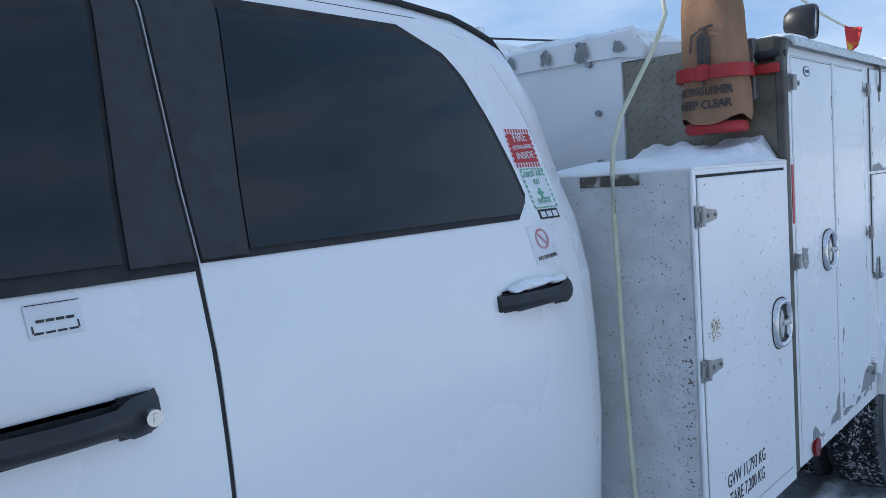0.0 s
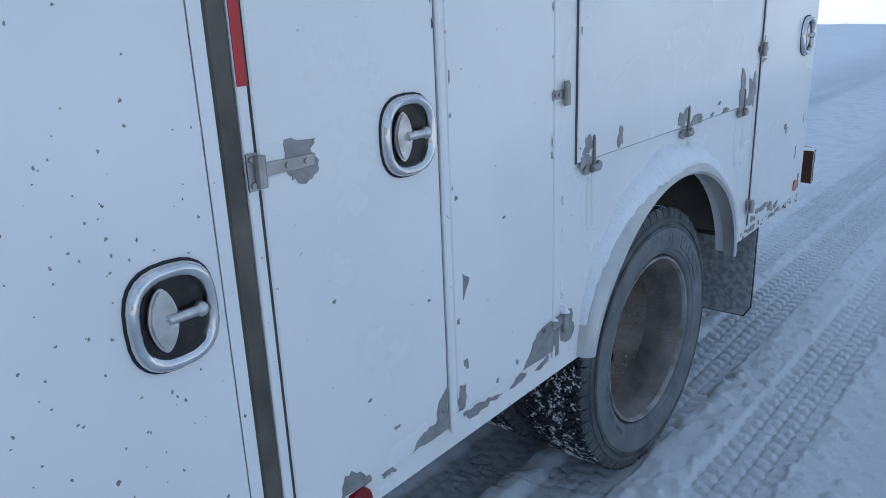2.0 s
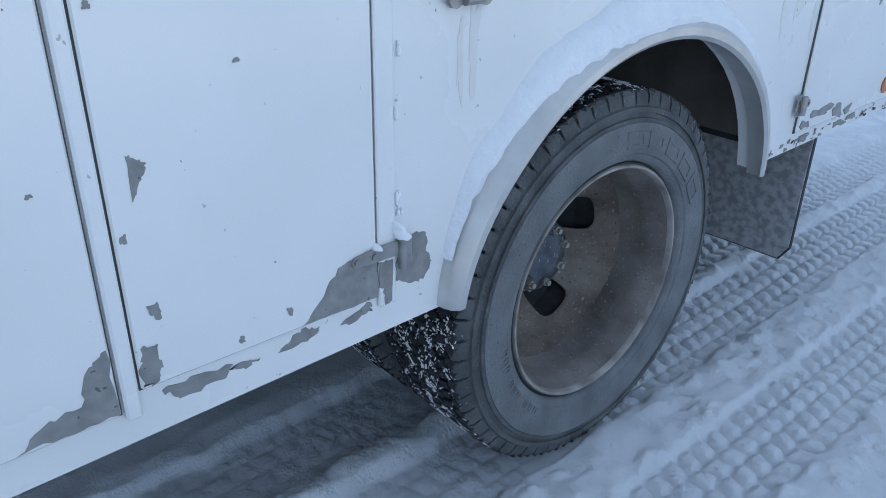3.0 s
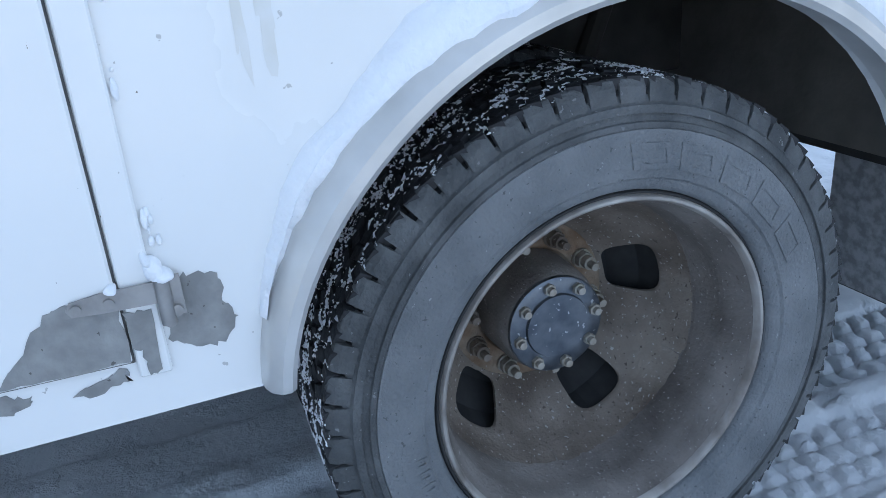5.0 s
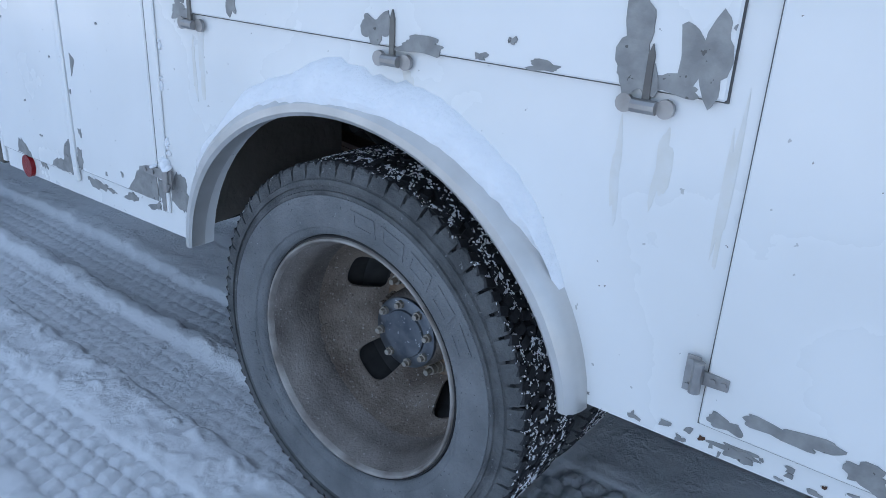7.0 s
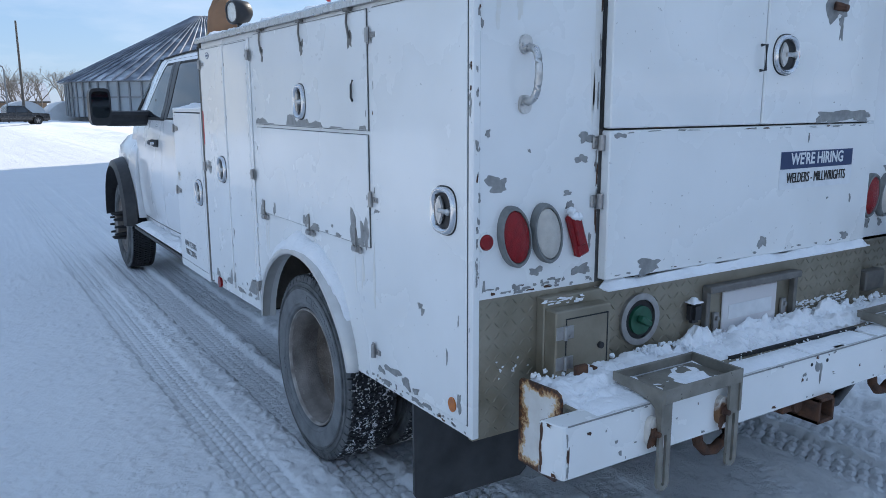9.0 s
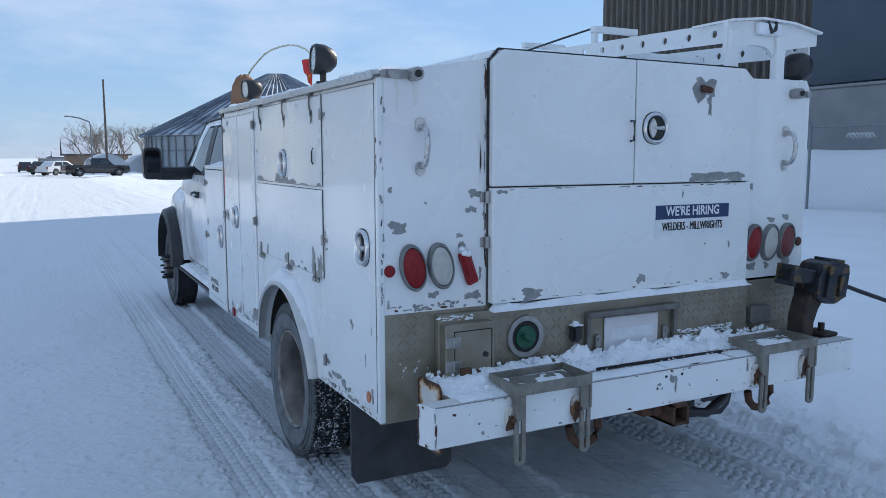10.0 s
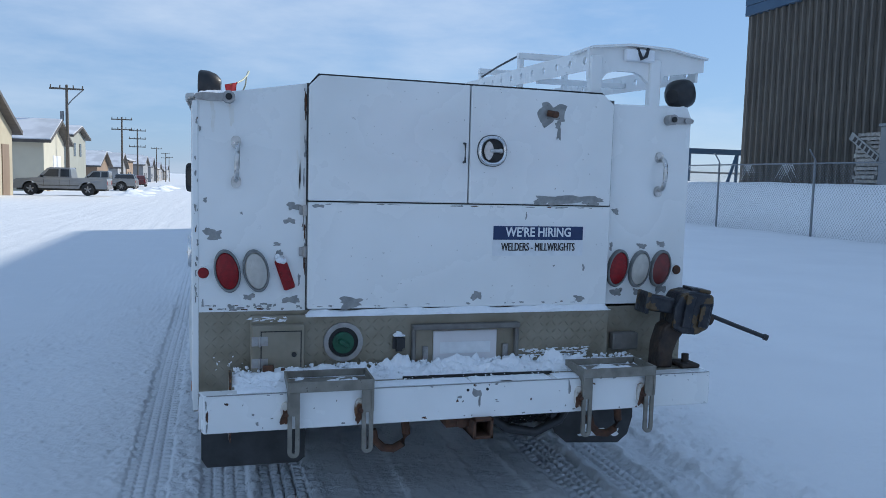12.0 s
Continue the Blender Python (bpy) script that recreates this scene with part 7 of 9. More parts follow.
def sheet(name, yc, zc, w, h, label):
    s = stick(name, yc - w / 2, yc + w / 2, zc - h / 2, zc + h / 2, M_PRINTWHITE, rear_door, label)
    return s


def on(parent, name, yc, zc, dy0, dy1, dz0, dz1, material, lift=0.0128):
    """A printed block on a sticker centred at (yc, zc), its middle moved along the lean."""
    k = LEAN * (dz0 + dz1) / 2
    return stick(name, yc + dy0 + k, yc + dy1 + k, zc + dz0, zc + dz1, material, parent, lift=lift)


def letters(parent, name, text, size, yc, zc, dz, material, squeeze=1.0):
    words(name, text, size, skin(yc + LEAN * dz, zc + dz, 0.0136), material, parent, squeeze)


FY, FZ = 3.489, 1.504
fire = sheet("fire_sticker", FY, FZ, 0.104, 0.092, "red and white fire extinguisher sticker")
on(fire, "red_field", FY, FZ, -0.046, 0.046, -0.034, 0.034, M_PRINTRED)
for i in range(9):
    for z in (0.0355, -0.0445):
        on(fire, "stripe", FY, FZ, -0.049 + 0.0112 * i, -0.0435 + 0.0112 * i, z, z + 0.009, M_PRINTRED)
for i in range(6):
    for y in (-0.051, 0.0465):
        on(fire, "stripe", FY, FZ, y, y + 0.0045, -0.032 + 0.0112 * i, -0.0265 + 0.0112 * i, M_PRINTRED)
letters(fire, "fire_lettering", "FIRE", 0.030, FY, FZ, 0.021, M_PRINTWHITE)
letters(fire, "fire_lettering", "EXTINGUISHER", 0.0135, FY, FZ, -0.001, M_PRINTWHITE, 0.85)
letters(fire, "fire_lettering", "INSIDE", 0.024, FY, FZ, -0.021, M_PRINTWHITE)
AY, AZ = 3.4705, 1.410
aid = sheet("first_aid_sticker", AY, AZ, 0.096, 0.094, "green and white first aid sticker")
for i in range(8):
    for y in (-0.0475, 0.0425):
        on(aid, "stripe", AY, AZ, y, y + 0.005, -0.045 + 0.0118 * i, -0.0385 + 0.0118 * i, M_PRINTGREEN)
    for z in (0.043, -0.0465):
        on(aid, "stripe", AY, AZ, -0.045 + 0.0118 * i, -0.0385 + 0.0118 * i, z, z + 0.0035, M_PRINTGREEN)
letters(aid, "aid_lettering", "FIRST AID", 0.020, AY, AZ, 0.029, M_PRINTGREEN, 0.92)
letters(aid, "aid_lettering", "KIT", 0.019, AY, AZ, 0.010, M_PRINTGREEN, 0.92)
letters(aid, "aid_lettering", "INSIDE", 0.020, AY, AZ, -0.034, M_PRINTGREEN, 0.92)
on(aid, "cross", AY, AZ, -0.012, 0.012, -0.015, -0.007, M_PRINTGREEN)
on(aid, "cross", AY, AZ, -0.004, 0.004, -0.023, 0.0, M_PRINTGREEN, 0.0132)
trim_mark = stick("trim_sticker", 3.424, 3.503, 1.339, 1.361, M_INK, rear_door, "small black and white trim sticker")
for i in range(3):
    stick("letter_bar", 3.430 + 0.024 * i, 3.448 + 0.024 * i, 1.343, 1.356, M_PRINTWHITE, trim_mark, lift=0.0128)
smoke = stick("no_smoking_sticker", 3.468, 3.562, 1.242, 1.328, M_PRINTWHITE, rear_door, "faded no smoking sticker")
bm = bmesh.new()
mm = skin(3.518, 1.294, 0.0126)
ring(bm, oval(0.048, 0.048, 28), oval(0.038, 0.038, 28), 0, 0.0006, mm)
box(bm, -0.021, 0.021, -0.0025, 0.0025, 0, 0.0007, 0, mm @ pose(0, 0, 0, 0, 0, -45))
bmesh.ops.recalc_face_normals(bm, faces=bm.faces)
part("red_ring", bm, mat("faded_red_print", (0.50, 0.16, 0.19), (0.62, 0.40, 0.42), 0.5, scale=60), smoke)
words("smoke_lettering", "NO SMOKING", 0.013, skin(3.511, 1.253, 0.0134), M_INK, smoke, 0.95)
card = stick("door_sticker", 4.546, 4.613, 1.282, 1.323, M_PRINTWHITE, front_door, "white sticker with black print on the front door")
for k in range(4):
    stick("print_bar", 4.556 + 0.012 * k, 4.566 + 0.012 * k, 1.300, 1.3035, M_INK, card, lift=0.0128)
    stick("print_bar", 4.553 + 0.014 * k, 4.564 + 0.014 * k, 1.286, 1.2885, M_INK, card, lift=0.0128)
for y0, y1, z0, z1 in ((4.551, 4.553, 1.288, 1.297), (4.606, 4.608, 1.288, 1.297), (4.547, 4.612, 1.3215, 1.3225)):
    stick("print_bar", y0, y1, z0, z1, M_INK, card, lift=0.0128)

# running board, nose, fender, mirror
bm = bmesh.new()
box(bm, -1.09, -0.93, 3.55, 5.22, 0.41, 0.46, 0.015, None, 2)
part("running_board", bm, M_BLACK, truck, "black running board dusted with snow", True)
bm = bmesh.new()
prev = None
for y, w, top, low in ((5.27, 0.970, 1.20, 0.50), (5.42, 0.975, 1.24, 0.56), (5.76, 0.970, 1.23, 0.72), (6.15, 0.95, 1.20, 0.60), (6.40, 0.90, 1.16, 0.50), (6.50, 0.80, 1.08, 0.55)):
    half = [(-w, low), (-w - 0.01, (low + top) / 2), (-w + 0.02, top - 0.12), (-w + 0.10, top - 0.03), (-w + 0.3, top), (0.0, top + 0.02)]
    row = [bm.verts.new((-0.065 + x, y, z)) for x, z in half + [(-x, z) for x, z in half[-2::-1]]]
    if prev:
        for k in range(len(row) - 1):
            bm.faces.new((prev[k], prev[k + 1], row[k + 1], row[k]))
    else:
        bm.faces.new(row)
    prev = row
bm.faces.new(prev[::-1])
bmesh.ops.recalc_face_normals(bm, faces=bm.faces)
part("nose", bm, M_CAB, truck, "white bonnet and front wing", True)
for s in (1, -1):
    bm = bmesh.new()
    rows = []
    for i in range(21):
        a = math.pi * (1.06 * i / 20 - 0.03)
        y0, z0 = 5.76 + 0.50 * math.cos(a), 0.48 + 0.52 * math.sin(a)
        y1, z1 = 5.76 + 0.43 * math.cos(a), 0.48 + 0.44 * math.sin(a)
        rows.append([bm.verts.new((-0.065 + s * x, y, z)) for x, y, z in ((-0.985, y0, z0), (-1.07, y0 * 0.6 + y1 * 0.4, z0 * 0.6 + z1 * 0.4), (-1.09, y1, z1), (-0.98, y1, z1))])
    for a, b in zip(rows, rows[1:]):
        for k in range(4):
            bm.faces.new((a[k], a[(k + 1) % 4], b[(k + 1) % 4], b[k]))
    bm.faces.new(rows[0])
    bm.faces.new(rows[-1][::-1])
    bmesh.ops.recalc_face_normals(bm, faces=bm.faces)
    part("fender_flare", bm, M_BLACK, truck, "black plastic fender flare", True)
bm = bmesh.new()
box(bm, -0.90, 0.77, 5.4, 6.2, 0.42, 0.62)
part("front_axle", bm, M_UNDER, truck)
for s in (1, -1):
    bm = bmesh.new()
    prism(bm, oval(0.155, 0.285, 32, 5, -0.065 - s * 1.265, 1.437), -5.00, -4.87, REAR(0, 0))
    bmesh.ops.recalc_face_normals(bm, faces=bm.faces)
    mir = part("side_mirror", bm, M_BLACK, truck, "tall black towing mirror", True)
    bm = bmesh.new()
    for z in (1.325, 1.375):
        tube(bm, [(-0.065 - s * 0.88, 4.97, z), (-0.065 - s * 1.05, 4.95, z - 0.005), (-0.065 - s * 1.22, 4.93, z)], 0.036, 8)
    part("mirror_arm", bm, M_BLACK, mir, "", True)
    bm = bmesh.new()
    prism(bm, oval(0.125, 0.20, 28, 5, -0.065 - s * 1.265, 1.455), -4.874, -4.866, REAR(0, 0))
    bmesh.ops.recalc_face_normals(bm, faces=bm.faces)
    part("mirror_glass", bm, M_GLASS, mir)

# front windscreen and rear window of the cab
bm = bmesh.new()
prism(bm, [(-0.76, 1.42), (-0.70, 1.56), (0.57, 1.56), (0.63, 1.42)], 0, 0.006, frame3((0, 3.268, 0), (1, 0, 0), (0, 0, 1), (0, -1, 0)))
part("rear_window", bm, M_GLASS, truck)
bm = bmesh.new()
v = [bm.verts.new(p) for p in ((-0.80, 5.13, 1.80), (0.67, 5.13, 1.80), (0.80, 5.56, 1.38), (-0.93, 5.56, 1.38))]
w = [bm.verts.new(q.co + Vector((0, 0.02, 0.02))) for q in v]
bm.faces.new(v)
bm.faces.new(w[::-1])
for i in range(4):
    bm.faces.new((v[i], v[(i + 1) % 4], w[(i + 1) % 4], w[i]))
bmesh.ops.recalc_face_normals(bm, faces=bm.faces)
part("windscreen", bm, M_GLASS, truck)

# ladder rack on the kerb side
rack = place(new("ladder_rack"), Matrix.Translation((0.9, 1.4, 1.85)), truck)
tagged(rack, "white steel ladder rack with punched rails")
for x in (0.562, 0.862):
    bm = bmesh.new()
    box(bm, x - 0.028, x + 0.028, 0.022, 0.062, 1.84, 2.06, 0.004)
    part("post", bm, M_WHITE, rack)
ACROSS = frame3((0, 0, 0), (1, 0, 0), (0, 0, 1), (0, -1, 0))
bm = bmesh.new()
prism(bm, [(0.530, 1.955), (0.530, 2.100), (0.73, 2.120), (0.94, 2.112), (1.125, 2.080), (1.125, 2.020), (0.915, 1.990), (0.892, 1.92), (0.838, 1.95), (0.800, 1.985), (0.76, 2.000), (0.665, 2.000), (0.62, 1.985), (0.593, 1.955)], -0.064, -0.040, ACROSS)
part("rack_head", bm, M_WHITE, rack)
bm = bmesh.new()
prism(bm, [(0.535, 2.102), (0.73, 2.123), (0.94, 2.115), (1.13, 2.083), (1.13, 2.073), (0.94, 2.105), (0.73, 2.112), (0.535, 2.092)], -0.26, -0.012, ACROSS)
part("rack_cap", bm, M_WHITE, rack)


def punched_rail(x, y0, y1, z0, z1, zt=0.0):
    """A flat rail with round holes through it."""
    bm = bmesh.new()
    n = max(2, int((y1 - y0) / 0.15))
    step = (y1 - y0) / n
    for k in range(n):
        c = y0 + (k + 0.5) * step
        cz = (z0 + z1) / 2 + zt * (k + 0.5) / n
        outer, inner = [], []
        for i in range(24):
            a = 2 * math.pi * i / 24
            q = max(abs(math.cos(a)), abs(math.sin(a)))
            u = step / 2 * math.cos(a) / q
            outer.append((c + u, cz + (z1 - z0) / 2 * math.sin(a) / q + zt * u / (y1 - y0)))
            inner.append((c + 0.018 * math.cos(a), cz + 0.018 * math.sin(a)))
        ring(bm, outer, inner, x, x + 0.012, frame3((0, 0, 0), (0, 1, 0), (0, 0, 1), (1, 0, 0)))
    bmesh.ops.remove_doubles(bm, verts=bm.verts, dist=0.0005)
    bmesh.ops.recalc_face_normals(bm, faces=bm.faces)
    return part("punched_rail", bm, M_WHITE, rack)


punched_rail(0.56, 0.065, 2.0, 2.005, 2.095, 0.06)
punched_rail(1.10, 0.065, 2.0, 1.975, 2.065, 0.06)
for y, zt in ((1.07, 2.225), (1.78, 2.225)):
    for x in (0.60, 0.88):
        bm = bmesh.new()
        box(bm, x - 0.014, x + 0.014, y - 0.018, y + 0.018, 1.87, zt - 0.034, 0.003)
        part("hoop_leg", bm, M_WHITE, rack)
    bm = bmesh.new()
    box(bm, 0.582, 0.898, y - 0.0215, y + 0.0215, zt - 0.034, zt, 0.003)
    part("rack_hoop", bm, M_WHITE, rack)
for y in (0.75, 1.45):
    bm = bmesh.new()
    box(bm, 0.573, 1.099, y - 0.016, y + 0.016, 2.015, 2.045, 0.003)
    part("rack_rung", bm, M_WHITE, rack)
bm = bmesh.new()
tube(bm, [(0.60, 1.10, 2.215), (0.585, 1.42, 2.19), (0.60, 1.77, 2.17)], 0.006, 6)
part("tie_cable", bm, M_BLACK, rack)
bm = bmesh.new()
tube(bm, [(0.760, 0.020, 2.105), (0.778, 0.008, 2.055), (0.800, 0.008, 2.07), (0.815, 0.020, 2.105)], 0.009, 6)
part("strap_knot", bm, M_BLACK, rack)
bm = bmesh.new()
box(bm, 0.70, 0.85, 0.012, 0.040, 2.045, 2.10, 0.006)
part("rack_pad", bm, M_SNOWCAP, rack)


# work lamps
def work_lamp(x, y, z, turn, tilt, r=0.055):
    m = pose(x, y, z, tilt, 0, turn)
    bm = bmesh.new()
    rr = [(0.030, -0.055), (0.052, -0.035), (r + 0.004, 0.0), (r + 0.006, 0.035), (r, 0.045), (r - 0.008, 0.045), (r - 0.008, 0.035)]
    prev = None
    for k, (rad, d) in enumerate(rr):
        row = [bm.verts.new(m @ Vector((u, d, v))) for u, v in oval(2 * rad, 2 * rad * 0.94, 24, 2.6)]
        if prev:
            for i in range(24):
                bm.faces.new((prev[i], prev[(i + 1) % 24], row[(i + 1) % 24], row[i]))
        else:
            bm.faces.new(row)
        prev = row
    bmesh.ops.recalc_face_normals(bm, faces=bm.faces)
    lamp = part("work_lamp", bm, M_BLACK, truck, "black rubber work lamp with a clear lens", True)
    bm = bmesh.new()
    prism(bm, oval(2 * r - 0.016, (2 * r - 0.016) * 0.94, 24, 2.6), 0.032, 0.040, m @ frame3((0, 0, 0), (-1, 0, 0), (0, 0, 1), (0, 1, 0)))
    part("lens", bm, M_LAMPGLASS, lamp, "", True)
    bm = bmesh.new()
    cyl(bm, 0.014, (x, y, z - 0.10), (x, y, z - 0.04), 10)
    cyl(bm, 0.03, (x, y, z - 0.105), (x, y, z - 0.092), 12)
    part("lamp_stem", bm, M_BLACK, lamp, "", True)


work_lamp(-1.125, 0.72, 1.910, 85, 2, 0.062)
work_lamp(-1.09, 2.13, 1.893, 100, -4, 0.055)
work_lamp(1.005, 0.055, 1.912, -62, 12, 0.066)
work_lamp(0.98, 2.2, 1.945, -40, 0, 0.055)
# tall pale whip behind the cab, bent over backwards with a pennant at its tip
bm = bmesh.new()
tube(bm, [(-1.015, 3.254, 0.60), (-1.006, 3.256, 0.80), (-1.0, 3.256, 1.0), (-0.996, 3.252, 1.20), (-0.988, 3.243, 1.33), (-0.976, 3.222, 1.42), (-0.967, 3.195, 1.50), (-0.970, 3.155, 1.575), (-0.99, 3.10, 1.66), (-1.012, 3.04, 1.75), (-1.018, 2.98, 1.84),
          (-0.99, 2.945, 1.93), (-0.95, 2.89, 2.02), (-0.92, 2.81, 2.085), (-0.90, 2.70, 2.13), (-0.90, 2.55, 2.152), (-0.90, 2.376, 2.160), (-0.90, 2.18, 2.155), (-0.90, 2.0, 2.143), (-0.905, 1.80, 2.115), (-0.92, 1.60, 2.07), (-0.95, 1.42, 2.02), (-0.985, 1.28, 1.985)], 0.0072, 10, 0.005)
part("whip_flagpole", bm, M_HOSE, truck, "pale yellow whip bent over behind the cab", True)
bm = bmesh.new()
prev = None
for i in range(7):
    t = i / 6
    row = [bm.verts.new((-0.99 - 0.05 * t + 0.012 * math.sin(5 * t), 1.27 - 0.02 * t + 0.01 * math.cos(7 * t), 1.99 - 0.02 * t)), bm.verts.new((-1.0 - 0.04 * t, 1.27 + 0.02 * math.sin(6 * t), 1.85 + 0.06 * t))]
    if prev:
        bm.faces.new((prev[0], prev[1], row[1], row[0]))
    prev = row
g = bmesh.ops.extrude_face_region(bm, geom=list(bm.faces))
bmesh.ops.translate(bm, vec=(0.003, 0.003, 0), verts=[e for e in g["geom"] if isinstance(e, bmesh.types.BMVert)])
bmesh.ops.recalc_face_normals(bm, faces=bm.faces)
part("pennant", bm, M_FLAG, truck, "small red and yellow pennant", True)

# ---- things on the truck ----
ext = thing("fire_extinguisher", (-1.0, 2.66, 1.5), "fire extinguisher under a tan canvas cover with a red strap", "fire extinguisher")
bm = bmesh.new()
prev = None
for z, w, d in ((1.565, 0.200, 0.130), (1.60, 0.206, 0.140), (1.66, 0.196, 0.132), (1.71, 0.186, 0.124), (1.76, 0.192, 0.130), (1.82, 0.186, 0.126), (1.88, 0.180, 0.122), (1.95, 0.160, 0.112), (2.0, 0.11, 0.08), (2.02, 0.05, 0.04)):
    row = []
    for i, (u, v) in enumerate(oval(w, d, 36, 2.4)):
        a = 2 * math.pi * i / 36
        k = 1 + 0.035 * math.sin(5 * a + z * 9) + 0.025 * math.sin(9 * a - z * 14)
        row.append(bm.verts.new((-1.005 + u * k, 2.655 + v * k, z + 0.012 * math.sin(3 * a))))
    if prev:
        for i in range(36):
            bm.faces.new((prev[i], prev[(i + 1) % 36], row[(i + 1) % 36], row[i]))
    prev = row
bm.faces.new(prev)
bmesh.ops.recalc_face_normals(bm, faces=bm.faces)
cover = part("canvas_cover", bm, M_CANVAS, ext, "creased tan canvas cover", True)
bm = bmesh.new()
prev = None
for z, k in ((1.560, 0.93), (1.55, 0.99), (1.535, 0.99), (1.528, 0.9)):
    row = [bm.verts.new((-1.005 + u, 2.655 + v, z + 0.012 * u)) for u, v in oval(0.19 * k, 0.12 * k, 28, 2.2)]
    if prev:
        for i in range(28):
            bm.faces.new((prev[i], prev[(i + 1) % 28], row[(i + 1) % 28], row[i]))
    else:
        bm.faces.new(row)
    prev = row
bm.faces.new(prev)
bmesh.ops.recalc_face_normals(bm, faces=bm.faces)
part("base", bm, M_REDSTRAP, ext, "red extinguisher base")
bm = bmesh.new()
ring(bm, oval(0.222, 0.158, 36, 2.6), oval(0.196, 0.132, 36, 2.6), 1.685, 1.722, Matrix.Translation((-1.005, 2.655, 0)))
bmesh.ops.recalc_face_normals(bm, faces=bm.faces)
box(bm, -1.02, -0.985, 2.728, 2.740, 1.68, 1.727, 0.003)
box(bm, -1.17, -1.10, 2.57, 2.60, 1.69, 1.718, 0.003)
part("strap", bm, M_REDSTRAP, ext, "red clamp strap", True)
bm = bmesh.new()
box(bm, -1.10, -0.91, 2.556, 2.592, 1.62, 1.80, 0.004)
part("bracket", bm, M_GREYSTEEL, ext)

def cover_y(x, z):
    """The canvas cover's front surface."""
    w, d = np.interp(z, [1.565, 1.60, 1.66, 1.71, 1.76, 1.82, 1.88], [0.200, 0.206, 0.196, 0.186, 0.192, 0.186, 0.180]), np.interp(z, [1.565, 1.60, 1.66, 1.71, 1.76, 1.82, 1.88], [0.130, 0.140, 0.132, 0.124, 0.130, 0.126, 0.122])
    a = np.linspace(math.pi - 0.1, 0.1, 90)
    c, s = np.cos(a), np.sin(a)
    k = 1 + 0.035 * np.sin(5 * a + z * 9) + 0.025 * np.sin(9 * a - z * 14)
    u = np.maximum.accumulate(w / 2 * np.sign(c) * np.abs(c) ** (2 / 2.4) * k)
    return 2.6575 + float(np.interp(x + 1.005, u, d / 2 * s ** (2 / 2.4) * k))


def wrap(ob_data, x, z):
    """Lays flat artwork (u right, v up) round the canvas cover."""
    cols = {}
    for v in ob_data.vertices:
        px, pz = x - v.co.x, z + v.co.y
        key = (round(px, 3), round(pz, 2))
        if key not in cols:
            cols[key] = cover_y(px, pz)
        v.co = (px, cols[key] + 0.0035 + v.co.z, pz)


def cover_text(text, size, x, z, squeeze):
    cu = bpy.data.curves.new("lettering", "FONT")
    cu.body, cu.size, cu.align_x, cu.align_y, cu.extrude, cu.offset, cu.resolution_u = text, size, "CENTER", "CENTER", 0.0005, size * 0.02, 3
    tmp = bpy.data.objects.new("lettering", cu)
    me = bpy.data.meshes.new_from_object(tmp)
    bpy.data.objects.remove(tmp)
    for v in me.vertices:
        v.co.x *= squeeze
    wrap(me, x, z)
    me.flip_normals()
    me.materials.clear()
    me.materials.append(M_INK)
    tagged(place(new("cover_lettering", me), Matrix(), cover), "faded black stencilled lettering")


cover_text("EXTINGUISHER", 0.034, -1.000, 1.650, 0.70)
cover_text("KEEP CLEAR", 0.034, -1.000, 1.611, 0.86)
cover_text("F", 0.040, -1.004, 1.792, 1.0)
cover_text("E", 0.030, -1.004, 1.678, 1.0)
bm = bmesh.new()
prism(bm, oval(0.040, 0.11, 20, 4, cy=0.0), 0, 0.0008)
prism(bm, [(-0.014, 0.058), (0.03, 0.066), (0.03, 0.074), (-0.014, 0.068)], 0, 0.0008)
prism(bm, [(-0.016, 0.062), (-0.040, 0.052), (-0.046, 0.0), (-0.038, 0.0), (-0.034, 0.045), (-0.016, 0.056)], 0, 0.0008)
me = bpy.data.meshes.new("printed_symbol")
bmesh.ops.subdivide_edges(bm, edges=bm.edges, cuts=2)
bm.to_mesh(me)
bm.free()
wrap(me, -1.004, 1.765)
me.flip_normals()
me.materials.append(M_INK)
tagged(place(new("printed_symbol", me), Matrix(), cover), "black extinguisher symbol")

vise = thing("bench_vise", (0.86, -0.2, 0.68), "oily black bench vise bolted to the bumper end", "vise")
M_CASTING = mat("rusty_brown_casting", (0.035, 0.030, 0.028), (0.085, 0.058, 0.042), 0.75, 0.3, scale=22, detail=9, bump=0.5, bump_scale=60)
bm = bmesh.new()
prism(bm, [(0.80, 0.676), (0.805, 0.78), (0.83, 0.86), (0.91, 0.90), (0.95, 0.86), (0.90, 0.80), (0.875, 0.74), (0.875, 0.676)], 0.13, 0.22, REAR(0, 0))
bmesh.ops.bevel(bm, geom=list(bm.edges), offset=0.006, segments=1, affect="EDGES")
part("pedestal", bm, M_CASTING, vise, "rusty brown pedestal")
tilt = pose(0.955, -0.185, 0.915, 0, 9, -6)
bm = bmesh.new()
prism(bm, [(-0.085, -0.075), (-0.095, 0.02), (-0.07, 0.085), (-0.02, 0.105), (0.075, 0.10), (0.085, 0.06), (0.08, -0.05), (0.03, -0.085), (-0.04, -0.09)], -0.075, 0.075, tilt @ frame3((0, 0, 0), (1, 0, 0), (0, 0, 1), (0, -1, 0)))
bmesh.ops.bevel(bm, geom=list(bm.edges), offset=0.007, segments=1, affect="EDGES")
part("body", bm, M_VISE, vise)
